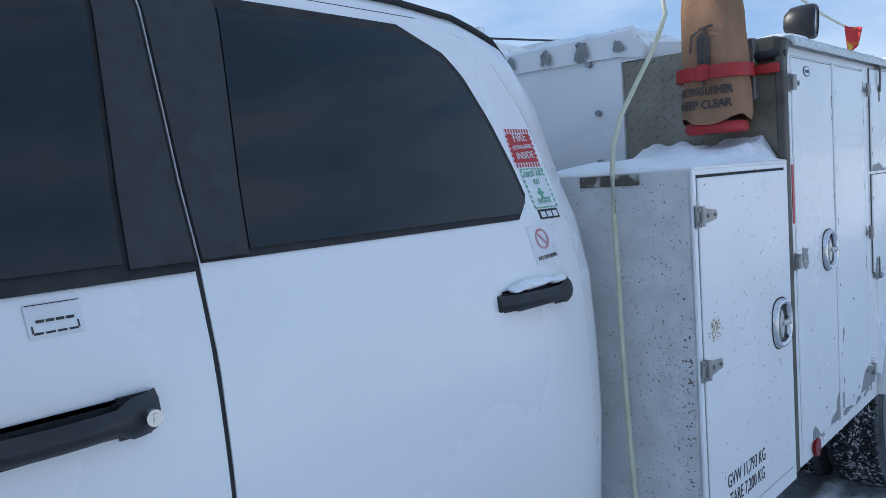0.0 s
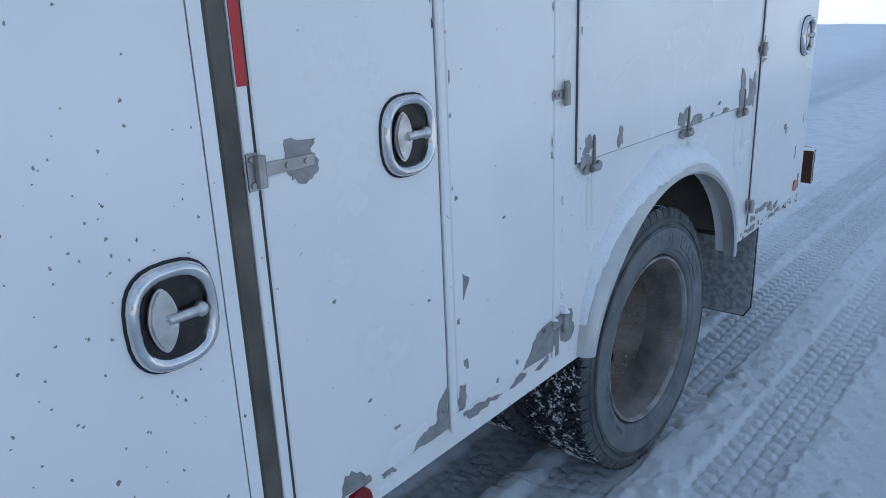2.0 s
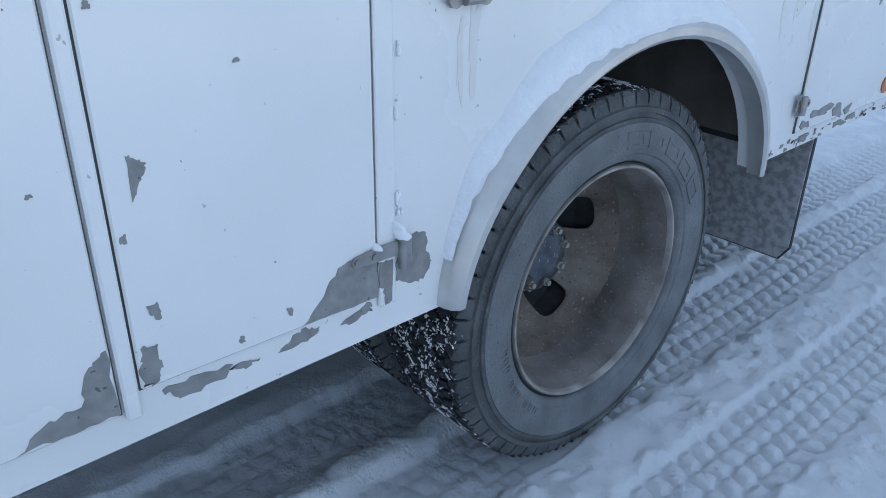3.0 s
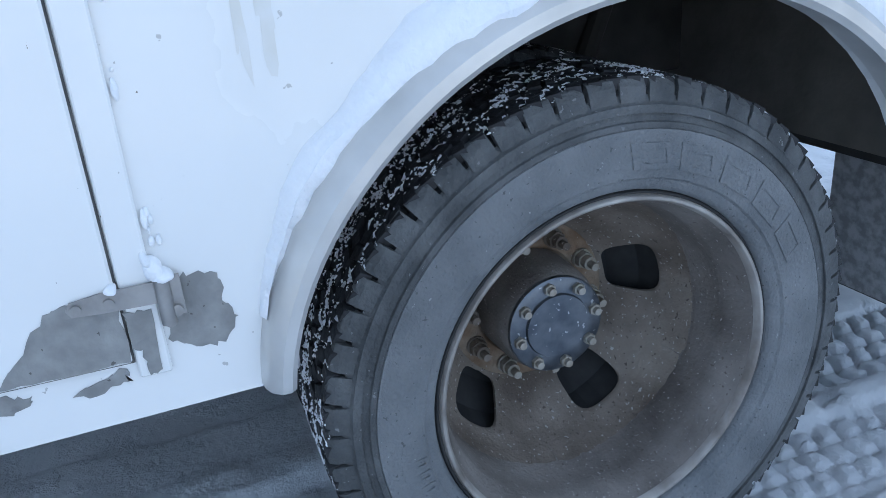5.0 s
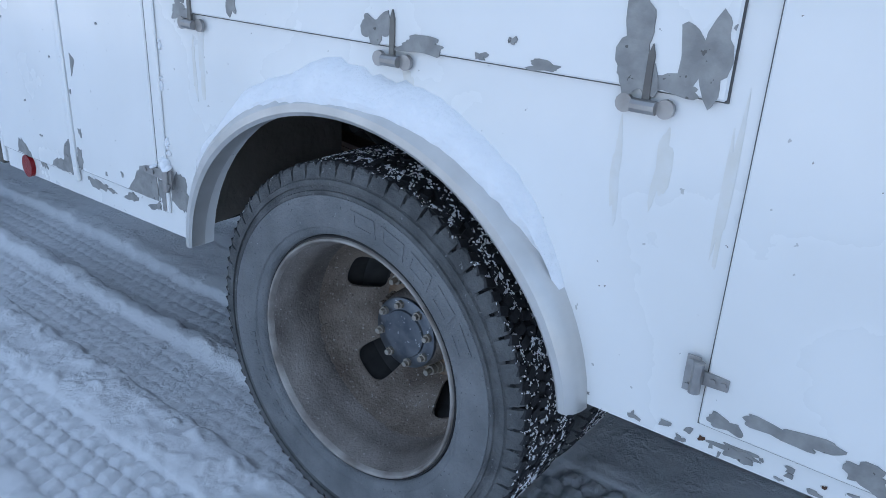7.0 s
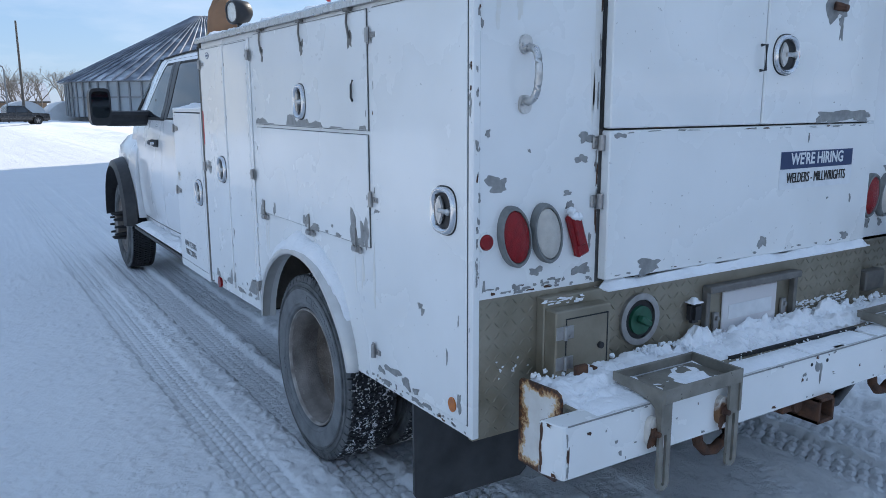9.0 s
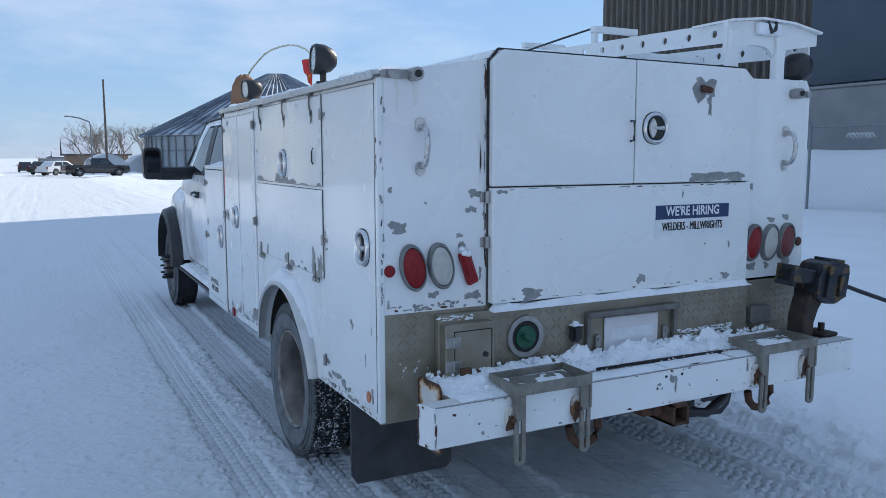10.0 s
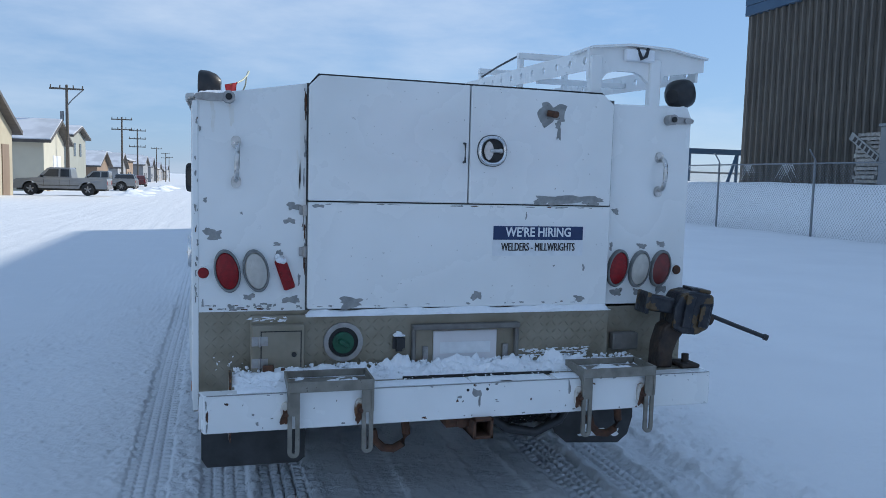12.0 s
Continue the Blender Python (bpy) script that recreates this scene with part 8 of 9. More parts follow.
for x0, x1, y0, y1, z0, z1 in ((-0.055, -0.015, -0.092, -0.072, -0.06, 0.085), (0.02, 0.065, -0.09, -0.072, -0.05, 0.05), (-0.02, 0.075, -0.045, 0.05, 0.10, 0.118)):
    bm = bmesh.new()
    box(bm, x0, x1, y0, y1, z0, z1, 0.004, tilt)
    part("casting_rib", bm, M_VISE, vise)
bm = bmesh.new()
box(bm, -0.225, -0.085, -0.045, 0.05, -0.015, 0.055, 0.007, tilt)
box(bm, -0.225, -0.205, -0.055, 0.06, -0.03, 0.065, 0.004, tilt)
part("jaw", bm, M_VISE, vise)
bm = bmesh.new()
cyl(bm, 0.026, tilt @ Vector((0.08, 0.0, -0.01)), tilt @ Vector((0.125, 0.0, -0.015)), 14)
part("screw_collar", bm, M_CASTING, vise, "", True)
bm = bmesh.new()
tube(bm, [(1.06, -0.20, 0.905), (1.16, -0.24, 0.865), (1.29, -0.30, 0.815)], 0.010, 8)
cyl(bm, 0.014, (1.285, -0.298, 0.817), (1.30, -0.304, 0.811), 10)
part("handle", bm, M_BLACK, vise, "black bar handle", True)
bm = bmesh.new()
box(bm, 0.90, 0.99, -0.26, -0.14, 0.676, 0.694, 0.005)
part("base_plate", bm, M_CASTING, vise)
bm = bmesh.new()
cyl(bm, 0.016, (0.95, -0.2, 0.692), (0.95, -0.2, 0.73), 6)
part("bolt", bm, M_CASTING, vise)


# ---- settled snow ----
def snow(label, bm, smooth=True):
    return solo("snow", bm, M_SNOWCAP, label, "snow", "settled snow on the truck", "stuff", smooth)


bm = bmesh.new()


snow_slab(bm, W + 0.004, -0.74, 2.592, 3.195, lambda x, y: 1.437, 0.020, 3, 0.02, 0.05, 0.8)
snow("thin snow lying on the front box lid", bm)
bm = bmesh.new()
nx, ny = 30, 30
rows = []
for i in range(nx + 1):
    row = []
    for j in range(ny + 1):
        x, y = -1.15 + 0.43 * i / nx, 2.566 + 0.36 * j / ny
        d = max(0.0, 1 - (y - 2.566) / (0.34 + 0.05 * noise.noise((x * 8, 2, 1))))
        h = 0.085 * d ** 0.8 * (0.75 + 0.5 * noise.noise((x * 7, y * 7, 3)) + 0.25 * noise.noise((x * 22, y * 22, 5))) * min(1, (x + 1.155) / 0.05) * min(1, (-0.715 - x) / 0.03)
        row.append(bm.verts.new((x, y, 1.44 + max(0.0, h))))
    rows.append(row)
for a, b in zip(rows, rows[1:]):
    for k in range(ny):
        bm.faces.new((a[k], b[k], b[k + 1], a[k + 1]))
edge = [e for e in bm.edges if e.is_boundary]
g = bmesh.ops.extrude_edge_only(bm, edges=edge)
for v in [q for q in g["geom"] if isinstance(q, bmesh.types.BMVert)]:
    v.co.z = 1.438
bmesh.ops.recalc_face_normals(bm, faces=bm.faces)
snow("drifted snow heaped against the tread-plate end", bm)
for x0, x1, y0, y1, zf, hh, lab in (
    (-1.172, -0.70, 0.004, 2.5, lambda x, y: 1.789, 0.032, "thin snow on the cabinet roof"),
    (-0.68, 0.57, 0.0, 2.5, lambda x, y: 1.888 - (x + 0.69) * 0.0079, 0.012, "thin snow on the canopy roof"),
    (-0.70, 0.60, 1.9, 2.575, lambda x, y: 1.886 - (x + 0.69) * 0.0079, 0.038, "settled snow along the canopy's front edge"),
    (0.66, 1.02, 0.02, 2.5, lambda x, y: 1.842 + (x - 0.64) * 0.02, 0.012, "thin snow on the cabinet roof"),
):
    bm = bmesh.new()
    snow_slab(bm, x0, x1, y0, y1, zf, hh, 11 + x0, 0.025, 0.07, 0.13)
    snow(lab, bm)
bm = bmesh.new()
snow_slab(bm, -1.085, -0.935, 3.65, 5.18, lambda x, y: 0.461, 0.022, 8, 0.02, 0.03, 0.8)
snow("snow lying along the running board", bm)
bm = bmesh.new()
snow_slab(bm, -0.735, 0.64, -0.062, -0.001, lambda x, y: 0.915, 0.022, 21, 0.02, 0.02, 0.4)
snow("snow line on the tailgate ledge", bm)
bm = bmesh.new()
snow_slab(bm, -1.026, 0.78, -0.200, -0.036, lambda x, y: 0.675, 0.022, 31, 0.006, 0.045, 1.2)
snow("crusted snow on the rear bumper", bm)
bm = bmesh.new()
snow_slab(bm, -1.02, -0.70, -0.262, -0.150, lambda x, y: 0.675, 0.015, 33, 0.006, 0.05, 1.3)
snow("broken snow beside the end plate", bm)
for k in range(12):
    x0 = rnd(-1.05, 0.6)
    bm = bmesh.new()
    snow_slab(bm, x0, x0 + rnd(0.10, 0.34), -0.322, -0.235, lambda x, y: 0.6785, 0.006, 60 + k, 0.010, 0.04, 1.3)
    snow("thin patch of snow on the bumper top", bm)
bm = bmesh.new()
snow_slab(bm, -0.85, 0.62, -0.125, -0.038, lambda x, y: 0.677, 0.046, 35, 0.006, 0.05, 1.0)
snow("fluffy snow banked against the rear sill", bm)
# loose crumbs of snow along the bumper
bm = bmesh.new()
for k in range(900):
    x, u = rnd(-1.02, 0.75), rnd(0, 1) ** 1.6
    q = rnd(0.0022, 0.0075) * (1.25 - u)
    g = bmesh.ops.create_icosphere(bm, subdivisions=1, radius=q, matrix=pose(x, -0.06 - 0.24 * u, 0.679 + 0.030 * (1 - u) ** 2 + 0.002, rnd(0, 90), rnd(0, 90), 0))
    for v in g["verts"]:
        v.co += Vector((rnd(-q, q), rnd(-q, q), rnd(-q, q))) * 0.35
snow("loose crumbs of snow on the rear bumper", bm)
bm = bmesh.new()
snow_slab(bm, -0.368, -0.320, -0.070, -0.036, lambda x, y: 0.825, 0.014, 77, 0.006, 0.012, 0.5)
snow("snow cap on the trailer socket", bm)
bm = bmesh.new()
snow_slab(bm, -0.26, 0.20, -0.16, -0.045, lambda x, y: 0.677, 0.030, 37, 0.006, 0.05, 1.0)
snow("snow heaped below the plate", bm)
bm = bmesh.new()
snow_slab(bm, -1.028, -0.66, -0.21, -0.088, lambda x, y: 0.677, 0.020, 41, 0.006, 0.05, 1.2)
snow("snow heaped below the outlet cover", bm)
for x0, x1 in ((-0.820, -0.525), (0.378, 0.688)):
    bm = bmesh.new()
    snow_slab(bm, x0, x1, -0.364, -0.205, lambda x, y: 0.6895, 0.012, 51 + x0, 0.006, 0.09, 1.3)
    snow("snow in the step tray", bm)
bm = bmesh.new()
for i in range(70):
    x, z = rnd(0.22, 0.54), rnd(0.712, 0.742)
    blotch(bm, rnd(0.008, 0.035), rnd(0.003, 0.008), REAR(x, z, 0.0385), 2000 + i, 0.0012 + 0.0002 * (i % 7), 9)
for i in range(10):
    x, z = rnd(-1.10, -0.97), rnd(0.68, 0.75)
    blotch(bm, rnd(0.003, 0.009), rnd(0.003, 0.010), REAR(x, z, 0.0035), 2200 + i, 0.0012 + 0.0002 * (i % 7), 8)
for i in range(22):
    x, z = rnd(-0.96, -0.80), rnd(0.892, 0.912)
    blotch(bm, rnd(0.006, 0.03), rnd(0.003, 0.008), REAR(x, z, 0.0385), 2300 + i, 0.0012 + 0.0002 * (i % 7), 8)
snow("snow dusting stuck to the tread plate", bm, False)
# snow riding on the wheel-arch flare
bm = bmesh.new()
rows = []
n = 70
for i in range(n + 1):
    t = 0.085 + 0.745 * i / n
    k = min(1.0, min(t - 0.085, 0.83 - t) / 0.12 + 0.02) ** 0.8 * (0.66 if t < 0.30 else min(0.9, 0.66 + (t - 0.30) * 1.5))
    thick = (0.030 * math.sin(math.pi * t) + 0.016) * k * (1 + 0.35 * noise.noise((t * 14, 1, 2)) + 0.25 * noise.noise((t * 70, 3, 2)))
    rag = 0.006 * noise.noise((t * 60, 5, 2)) - 0.030 * (1 - k)
    row = []
    e = min(1.0, abs(t - 0.45) / 0.26)
    e = e * e * (3 - 2 * e)
    low, reach = -0.004 + 0.020 * e, 0.050 - 0.016 * e
    for g_, d in ((low, 0.020), (low + 0.001, reach + rag), (low + 0.010 + 0.30 * thick, reach + 0.003 + rag), (0.020 + 0.72 * thick, 0.032 + 0.5 * rag), (0.024 + 0.95 * thick, 0.014 + 0.2 * rag), (0.025 + 1.05 * thick, -0.002), (0.010, -0.002)):
        y, z = arch(t, g_)
        row.append(bm.verts.new((W - d, y, z + 0.002 * noise.noise((y * 30, z * 30, d * 50)))))
    rows.append(row)
for a, b in zip(rows, rows[1:]):
    for q in range(7):
        bm.faces.new((a[q], a[(q + 1) % 7], b[(q + 1) % 7], b[q]))
bm.faces.new(rows[0])
bm.faces.new(rows[-1][::-1])
bmesh.ops.recalc_face_normals(bm, faces=bm.faces)
snow("rounded snow ridge on the wheel-arch flare", bm)
bm = bmesh.new()
for y, z, w, h in ((1.752, 0.662, 0.018, 0.026), (1.746, 0.654, 0.022, 0.014), (1.757, 0.672, 0.008, 0.012), (1.792, 0.649, 0.014, 0.008)):
    bmesh.ops.create_icosphere(bm, subdivisions=3, radius=1, matrix=Matrix.Translation((W - 0.010, y, z)) @ Matrix.Diagonal((0.012, w / 2, h / 2, 1)))
for v in bm.verts:
    v.co += Vector((0.002, 0.004, 0.005)) * noise.noise(v.co * 70)
snow("snow clump on the lower hinge", bm)
bm = bmesh.new()
for i, (y, z, w, h) in enumerate(((3.60, 1.21, 0.13, 0.022), (3.52, 1.207, 0.06, 0.016), (3.66, 1.207, 0.07, 0.014))):
    mm = Matrix.Translation((cab_x(y, z) - 0.028, y, z))
    bmesh.ops.create_icosphere(bm, subdivisions=3, radius=1, matrix=mm @ Matrix.Diagonal((0.018, w / 2, h / 2, 1)))
for v in bm.verts:
    v.co += Vector((0, 0.004, 0.006)) * noise.noise(v.co * 40)
snow("snow caught on the door handle", bm)
bm = bmesh.new()
for x, z, w, h in ((-0.842, 1.142, 0.030, 0.026), (-0.826, 1.136, 0.024, 0.020), (-0.850, 1.156, 0.020, 0.018)):
    bmesh.ops.create_icosphere(bm, subdivisions=3, radius=1, matrix=Matrix.Translation((x, -0.022, z)) @ Matrix.Diagonal((w / 2, 0.016, h / 2, 1)))
for v in bm.verts:
    v.co += Vector((0.005, 0.002, 0.006)) * noise.noise(v.co * 70)
snow("snow caught on the hanging reflector", bm)

# ---- far side building ----
BX, BY0, BY1 = 22.0, -12.6, 27.8
hall = thing("industrial_building", (30, 5, 0), "tall brown ribbed-metal building with blue trim, behind a fence", "building")
bm = bmesh.new()
box(bm, BX + 0.1, 45, BY0, BY1, 0, 14.1)
part("wall", bm, M_SIDING, hall, "brown corrugated cladding")
bm = bmesh.new()
yy = BY0
while yy < BY1 - 0.05:
    prism(bm, [(yy, -0.10), (yy + 0.05, 0.0), (yy + 0.13, 0.0), (yy + 0.18, -0.10), (yy + 0.405, -0.10), (yy + 0.405, -0.14), (yy, -0.14)], 0.0, 9.25, frame3((BX, 0, 0), (0, 1, 0), (-1, 0, 0), (0, 0, 1)))
    yy += 0.405
part("cladding_rib", bm, M_SIDING, hall)
for k in range(11):
    bm = bmesh.new()
    box(bm, BX - 0.12 - 0.01 * (k % 2), BX + 0.2, BY0 - 0.1, BY1 + 0.1, 9.2 + 0.45 * k, 9.2 + 0.45 * k + 0.44, 0.02)
    part("fascia_panel", bm, M_BLUETRIM, hall, "dark blue metal fascia")
bm = bmesh.new()
box(bm, BX - 0.05, BX + 0.05, 3.0, 16.3, 0.6, 9.2)
door = part("overhead_door", bm, M_DARKDOOR, hall, "slate-blue recessed wall bay")
bm = bmesh.new()
box(bm, BX - 0.25, BX - 0.05, 3.0, 16.2, 3.9, 4.1, 0.02)
box(bm, BX - 0.12, BX - 0.05, 11.4, 11.55, 4.1, 9.2)
part("door_lintel", bm, M_DARKDOOR, door)
cont = thing("storage_container", (19.9, 10.8, 1.6), "long plain grey container standing beside the building", "container")
bm = bmesh.new()
box(bm, 18.9, 21.0, 4.7, 16.8, 1.55, 3.5, 0.03)
part("shell", bm, M_GREYPANEL, cont)
for k in range(4):
    bm = bmesh.new()
    box(bm, 18.88, 18.905, 4.7 + 3.0 * k + 0.02, 4.7 + 3.0 * k + 3.02, 1.60, 3.45, 0.006)
    part("panel", bm, M_GREYPANEL, cont)
bm = bmesh.new()
box(bm, 18.86, 21.04, 4.66, 16.84, 3.49, 3.58, 0.01)
part("top_rail", bm, M_GALV, cont)


def pallet(m):
    p = thing("pallet", (0, 0, 0), "weathered wooden pallet in a stack behind the fence", "pallet", "stack of pallets")
    for k in range(6):
        bm = bmesh.new()
        box(bm, -0.6, 0.6, -0.5 + k * 0.18, -0.40 + k * 0.18, 0.11, 0.13)
        part("slat", bm, M_WOOD, p)
    for x in (-0.55, 0, 0.55):
        bm = bmesh.new()
        box(bm, x - 0.04, x + 0.04, -0.5, 0.5, 0.02, 0.11)
        part("bearer", bm, M_WOOD, p)
    for k in range(3):
        bm = bmesh.new()
        box(bm, -0.6, 0.6, -0.5 + k * 0.45, -0.40 + k * 0.45, 0.0, 0.02)
        part("slat", bm, M_WOOD, p)
    return p


p0 = pallet(None)
for k in range(11):
    copy_thing(p0, pose(20.0 + rnd(-0.05, 0.05), 17.75 + rnd(-0.05, 0.05), 1.84 + 0.14 * k, 0, 0, rnd(-5, 5)))
p0.matrix_basis = pose(20.0, 17.75, 1.70)
plank = thing("painted_board", (19.3, 17.8, 1.0), "pale lettered board leaning across the pallets", "board")
bm = bmesh.new()
box(bm, -0.02, 0.02, -0.13, 0.13, 0, 1.7, 0.004, pose(19.35, 17.05, 2.35, -56, 0, 0))
part("board", bm, mat("pale_board", (0.34, 0.34, 0.32), (0.26, 0.26, 0.24), 0.7, scale=6), plank)
for k in range(7):
    bm = bmesh.new()
    box(bm, -0.026, -0.020, -0.08, 0.08, 0.12 + 0.21 * k, 0.25 + 0.21 * k, 0.0, pose(19.35, 17.05, 2.35, -56, 0, 0))
    part("letter_bar", bm, M_INK, plank)

# chain-link fence
fence = thing("chain_link_fence", (15.6, 8, 0.1), "chain-link fence with steel posts, half buried in snow", "fence")
FX = 15.6
for k in range(-3, 9):
    y = 2.1 + 4.55 * k
    bm = bmesh.new()
    cyl(bm, 0.035, (FX, y, 0), (FX, y, 2.3), 10)
    tube(bm, [(FX, y, 2.28), (FX - 0.02, y, 2.35), (FX - 0.22, y, 2.62)], 0.022, 6)
    part("post", bm, M_GALV, fence)
bm = bmesh.new()
cyl(bm, 0.022, (FX, -12, 2.22), (FX, 36, 2.22), 8)
part("top_rail", bm, M_GALV, fence)
bm = bmesh.new()
y0, y1, pitch = -6.0, 34.0, 0.10
z0, z1 = 0.05, 2.2
k = 0
while y0 + k * pitch < y1:
    for s in (1, -1):
        a = y0 + k * pitch
        p, q = Vector((FX + 0.004 * s, a, z0)), Vector((FX + 0.004 * s, a + s * (z1 - z0) * 0.75, z1))
        d = (q - p).normalized()
        n1 = Vector((1, 0, 0)) * 0.0032
        n2 = d.cross(Vector((1, 0, 0))) * 0.0032
        va = [bm.verts.new(p + u) for u in (n1, n2, -n1, -n2)]
        vb = [bm.verts.new(q + u) for u in (n1, n2, -n1, -n2)]
        for i in range(4):
            bm.faces.new((va[i], va[(i + 1) % 4], vb[(i + 1) % 4], vb[i]))
    k += 1
tagged(part("wire_mesh", bm, M_GALV, fence, "galvanised diamond wire mesh"), kind="stuff")
# rime: thickened runs of the wire in wedges under the top rail
bm = bmesh.new()
r_ = random.Random(77)
for _ in range(16):
    yc, wide, tall = r_.uniform(-2, 30), r_.uniform(0.25, 0.8), r_.uniform(0.15, 0.6)
    ztop = 2.2 - r_.choice((0.0, 0.0, 0.15))
    for k in range(int(wide / pitch) + 1):
        a = y0 + round((yc + k * pitch - y0) / pitch) * pitch
        for s in (1, -1):
            L = tall * r_.uniform(0.3, 1.0)
            q0 = Vector((FX - 0.006, a, ztop))
            q1 = Vector((FX - 0.006, a - s * L * 0.75, ztop - L))
            d = (q1 - q0).normalized()
            n1, n2 = Vector((1, 0, 0)) * 0.008, d.cross(Vector((1, 0, 0))) * 0.008
            va = [bm.verts.new(q0 + u) for u in (n1, n2, -n1, -n2)]
            vb = [bm.verts.new(q1 + u * 0.5) for u in (n1, n2, -n1, -n2)]
            for i in range(4):
                bm.faces.new((va[i], va[(i + 1) % 4], vb[(i + 1) % 4], vb[i]))
tagged(part("rime", bm, M_SNOWCAP, fence, "snow caught in the wire"), kind="stuff")
# blue steel trestle beyond the fence
trestle = thing("steel_trestle", (23.0, 34.0, 1.6), "blue steel trestle standing in the snow yard", "trestle")
bm = bmesh.new()
box(bm, 18.5, 27.5, 33.85, 34.15, 3.2, 3.5, 0.02)
part("beam", bm, M_BLUETRIM, trestle)
bm = bmesh.new()
box(bm, 18.5, 27.5, 33.95, 34.05, 2.15, 2.25, 0.01)
part("brace", bm, M_GALV, trestle)
for x in (20.2, 23.4, 26.4):
    for s in (-0.7, 0.0):
        bm = bmesh.new()
        tube(bm, [(x + s, 34.0 + 0.2 * s, 1.5), (x, 34.0, 3.25)], 0.09, 6)
        part("leg", bm, M_BLUETRIM, trestle)


M_RIB = mat("roof_rib_metal", (0.14, 0.16, 0.20), (0.3, 0.33, 0.37), 0.5, 0.3, scale=0.5)

# ---- the street ahead ----
def house(name, label, x0, x1, y0, y1, eave, ridge, wall_m, along="y", roof_over=0.5, wins=()):
    h = thing(name, ((x0 + x1) / 2, (y0 + y1) / 2, 0), label, "house", "houses along the street")
    bm = bmesh.new()
    if along == "y":
        prism(bm, [(x0, 0), (x0, eave), ((x0 + x1) / 2, ridge), (x1, eave), (x1, 0)], -y1, -y0, frame3((0, 0, 0), (1, 0, 0), (0, 0, 1), (0, -1, 0)))
    else:
        prism(bm, [(y0, 0), (y0, eave), ((y0 + y1) / 2, ridge), (y1, eave), (y1, 0)], x0, x1, frame3((0, 0, 0), (0, 1, 0), (0, 0, 1), (1, 0, 0)))
    part("wall", bm, wall_m, h)
    bm = bmesh.new()
    a0, a1 = (x0, x1) if along == "y" else (y0, y1)
    half, rise = (a1 - a0) / 2, ridge - eave
    drop = rise / half * roof_over
    o = roof_over
    sec = [(a0 - o, eave - drop), ((a0 + a1) / 2, ridge), (a1 + o, eave - drop), (a1 + o, eave - drop + 0.22), ((a0 + a1) / 2, ridge + 0.25), (a0 - o, eave - drop + 0.22)]
    if along == "y":
        prism(bm, sec, -y1 - o, -y0 + o, frame3((0, 0, 0), (1, 0, 0), (0, 0, 1), (0, -1, 0)))
    else:
        prism(bm, sec, x0 - o, x1 + o, frame3((0, 0, 0), (0, 1, 0), (0, 0, 1), (1, 0, 0)))
    part("roof", bm, M_POLE if name == "workshop" else M_ROOF, h, "" if name == "workshop" else "snow-dusted roof")
    bm = bmesh.new()
    q = o + 0.04
    sec = [(a0 - q, eave - drop - 0.10), ((a0 + a1) / 2, ridge - 0.07), (a1 + q, eave - drop - 0.10), (a1 + q, eave - drop + 0.13), ((a0 + a1) / 2, ridge + 0.15), (a0 - q, eave - drop + 0.13)]
    if along == "y":
        prism(bm, sec, -y1 - q, -y0 + q, frame3((0, 0, 0), (1, 0, 0), (0, 0, 1), (0, -1, 0)))
    else:
        prism(bm, sec, x0 - q, x1 + q, frame3((0, 0, 0), (0, 1, 0), (0, 0, 1), (1, 0, 0)))
    part("eaves_board", bm, M_EAVES, h, "dark painted eaves board")
    for face, u, z, w, hh, mt in wins:
        bm = bmesh.new()
        if face == "x+":
            box(bm, x1 - 0.03, x1 + 0.05, u - w / 2, u + w / 2, z, z + hh)
        elif face == "x-":
            box(bm, x0 - 0.05, x0 + 0.03, u - w / 2, u + w / 2, z, z + hh)
        else:
            box(bm, u - w / 2, u + w / 2, y0 - 0.05, y0 + 0.03, z, z + hh)
        part("window" if mt is M_DARKWIN else "door", bm, mt, h)
    return h


house("workshop", "tan stucco workshop with a dark doorway", -25, -13, 38, 48.4, 3.9, 6.0, M_TAN, "x", 0.45, (("x+", 46.8, 0, 1.5, 3.0, M_BROWNSID),))
house("house", "cream house with a snowy roof and a sunlit gable", -24, -14, 62, 70, 4.1, 5.6, M_CREAM, "x", 0.6, (("x+", 66.8, 0, 3.0, 2.9, M_PRINTWHITE), ("x+", 63.4, 0, 0.9, 1.2, M_BROWNSID)))
house("house", "sage two-storey house with small windows", -25, -16, 84, 94, 5.5, 6.5, M_SAGE, "x", 0.5, (("x+", 87, 3.4, 1.0, 1.4, M_DARKWIN), ("x+", 90.5, 3.4, 1.0, 1.4, M_DARKWIN), ("x+", 87, 0.8, 1.0, 1.4, M_DARKWIN)))
house("house", "brown bungalow along the street", -31, -18.5, 120, 132, 3.0, 5.0, M_BROWNSID, "x", 0.6, (("x+", 123, 0.8, 2.0, 1.4, M_DARKWIN), ("y-", -22, 0.8, 1.8, 1.4, M_DARKWIN)))
house("house", "grey bungalow along the street", -31, -19, 148, 160, 3.2, 5.6, M_GREYSID, "x", 0.6, (("x+", 152, 0.8, 2.0, 1.4, M_DARKWIN), ("y-", -24, 0.8, 2.0, 1.4, M_DARKWIN)))
rr = random.Random(12)
tints = [M_BROWNSID, M_GREYSID, M_DULLSID, M_GREYSID]
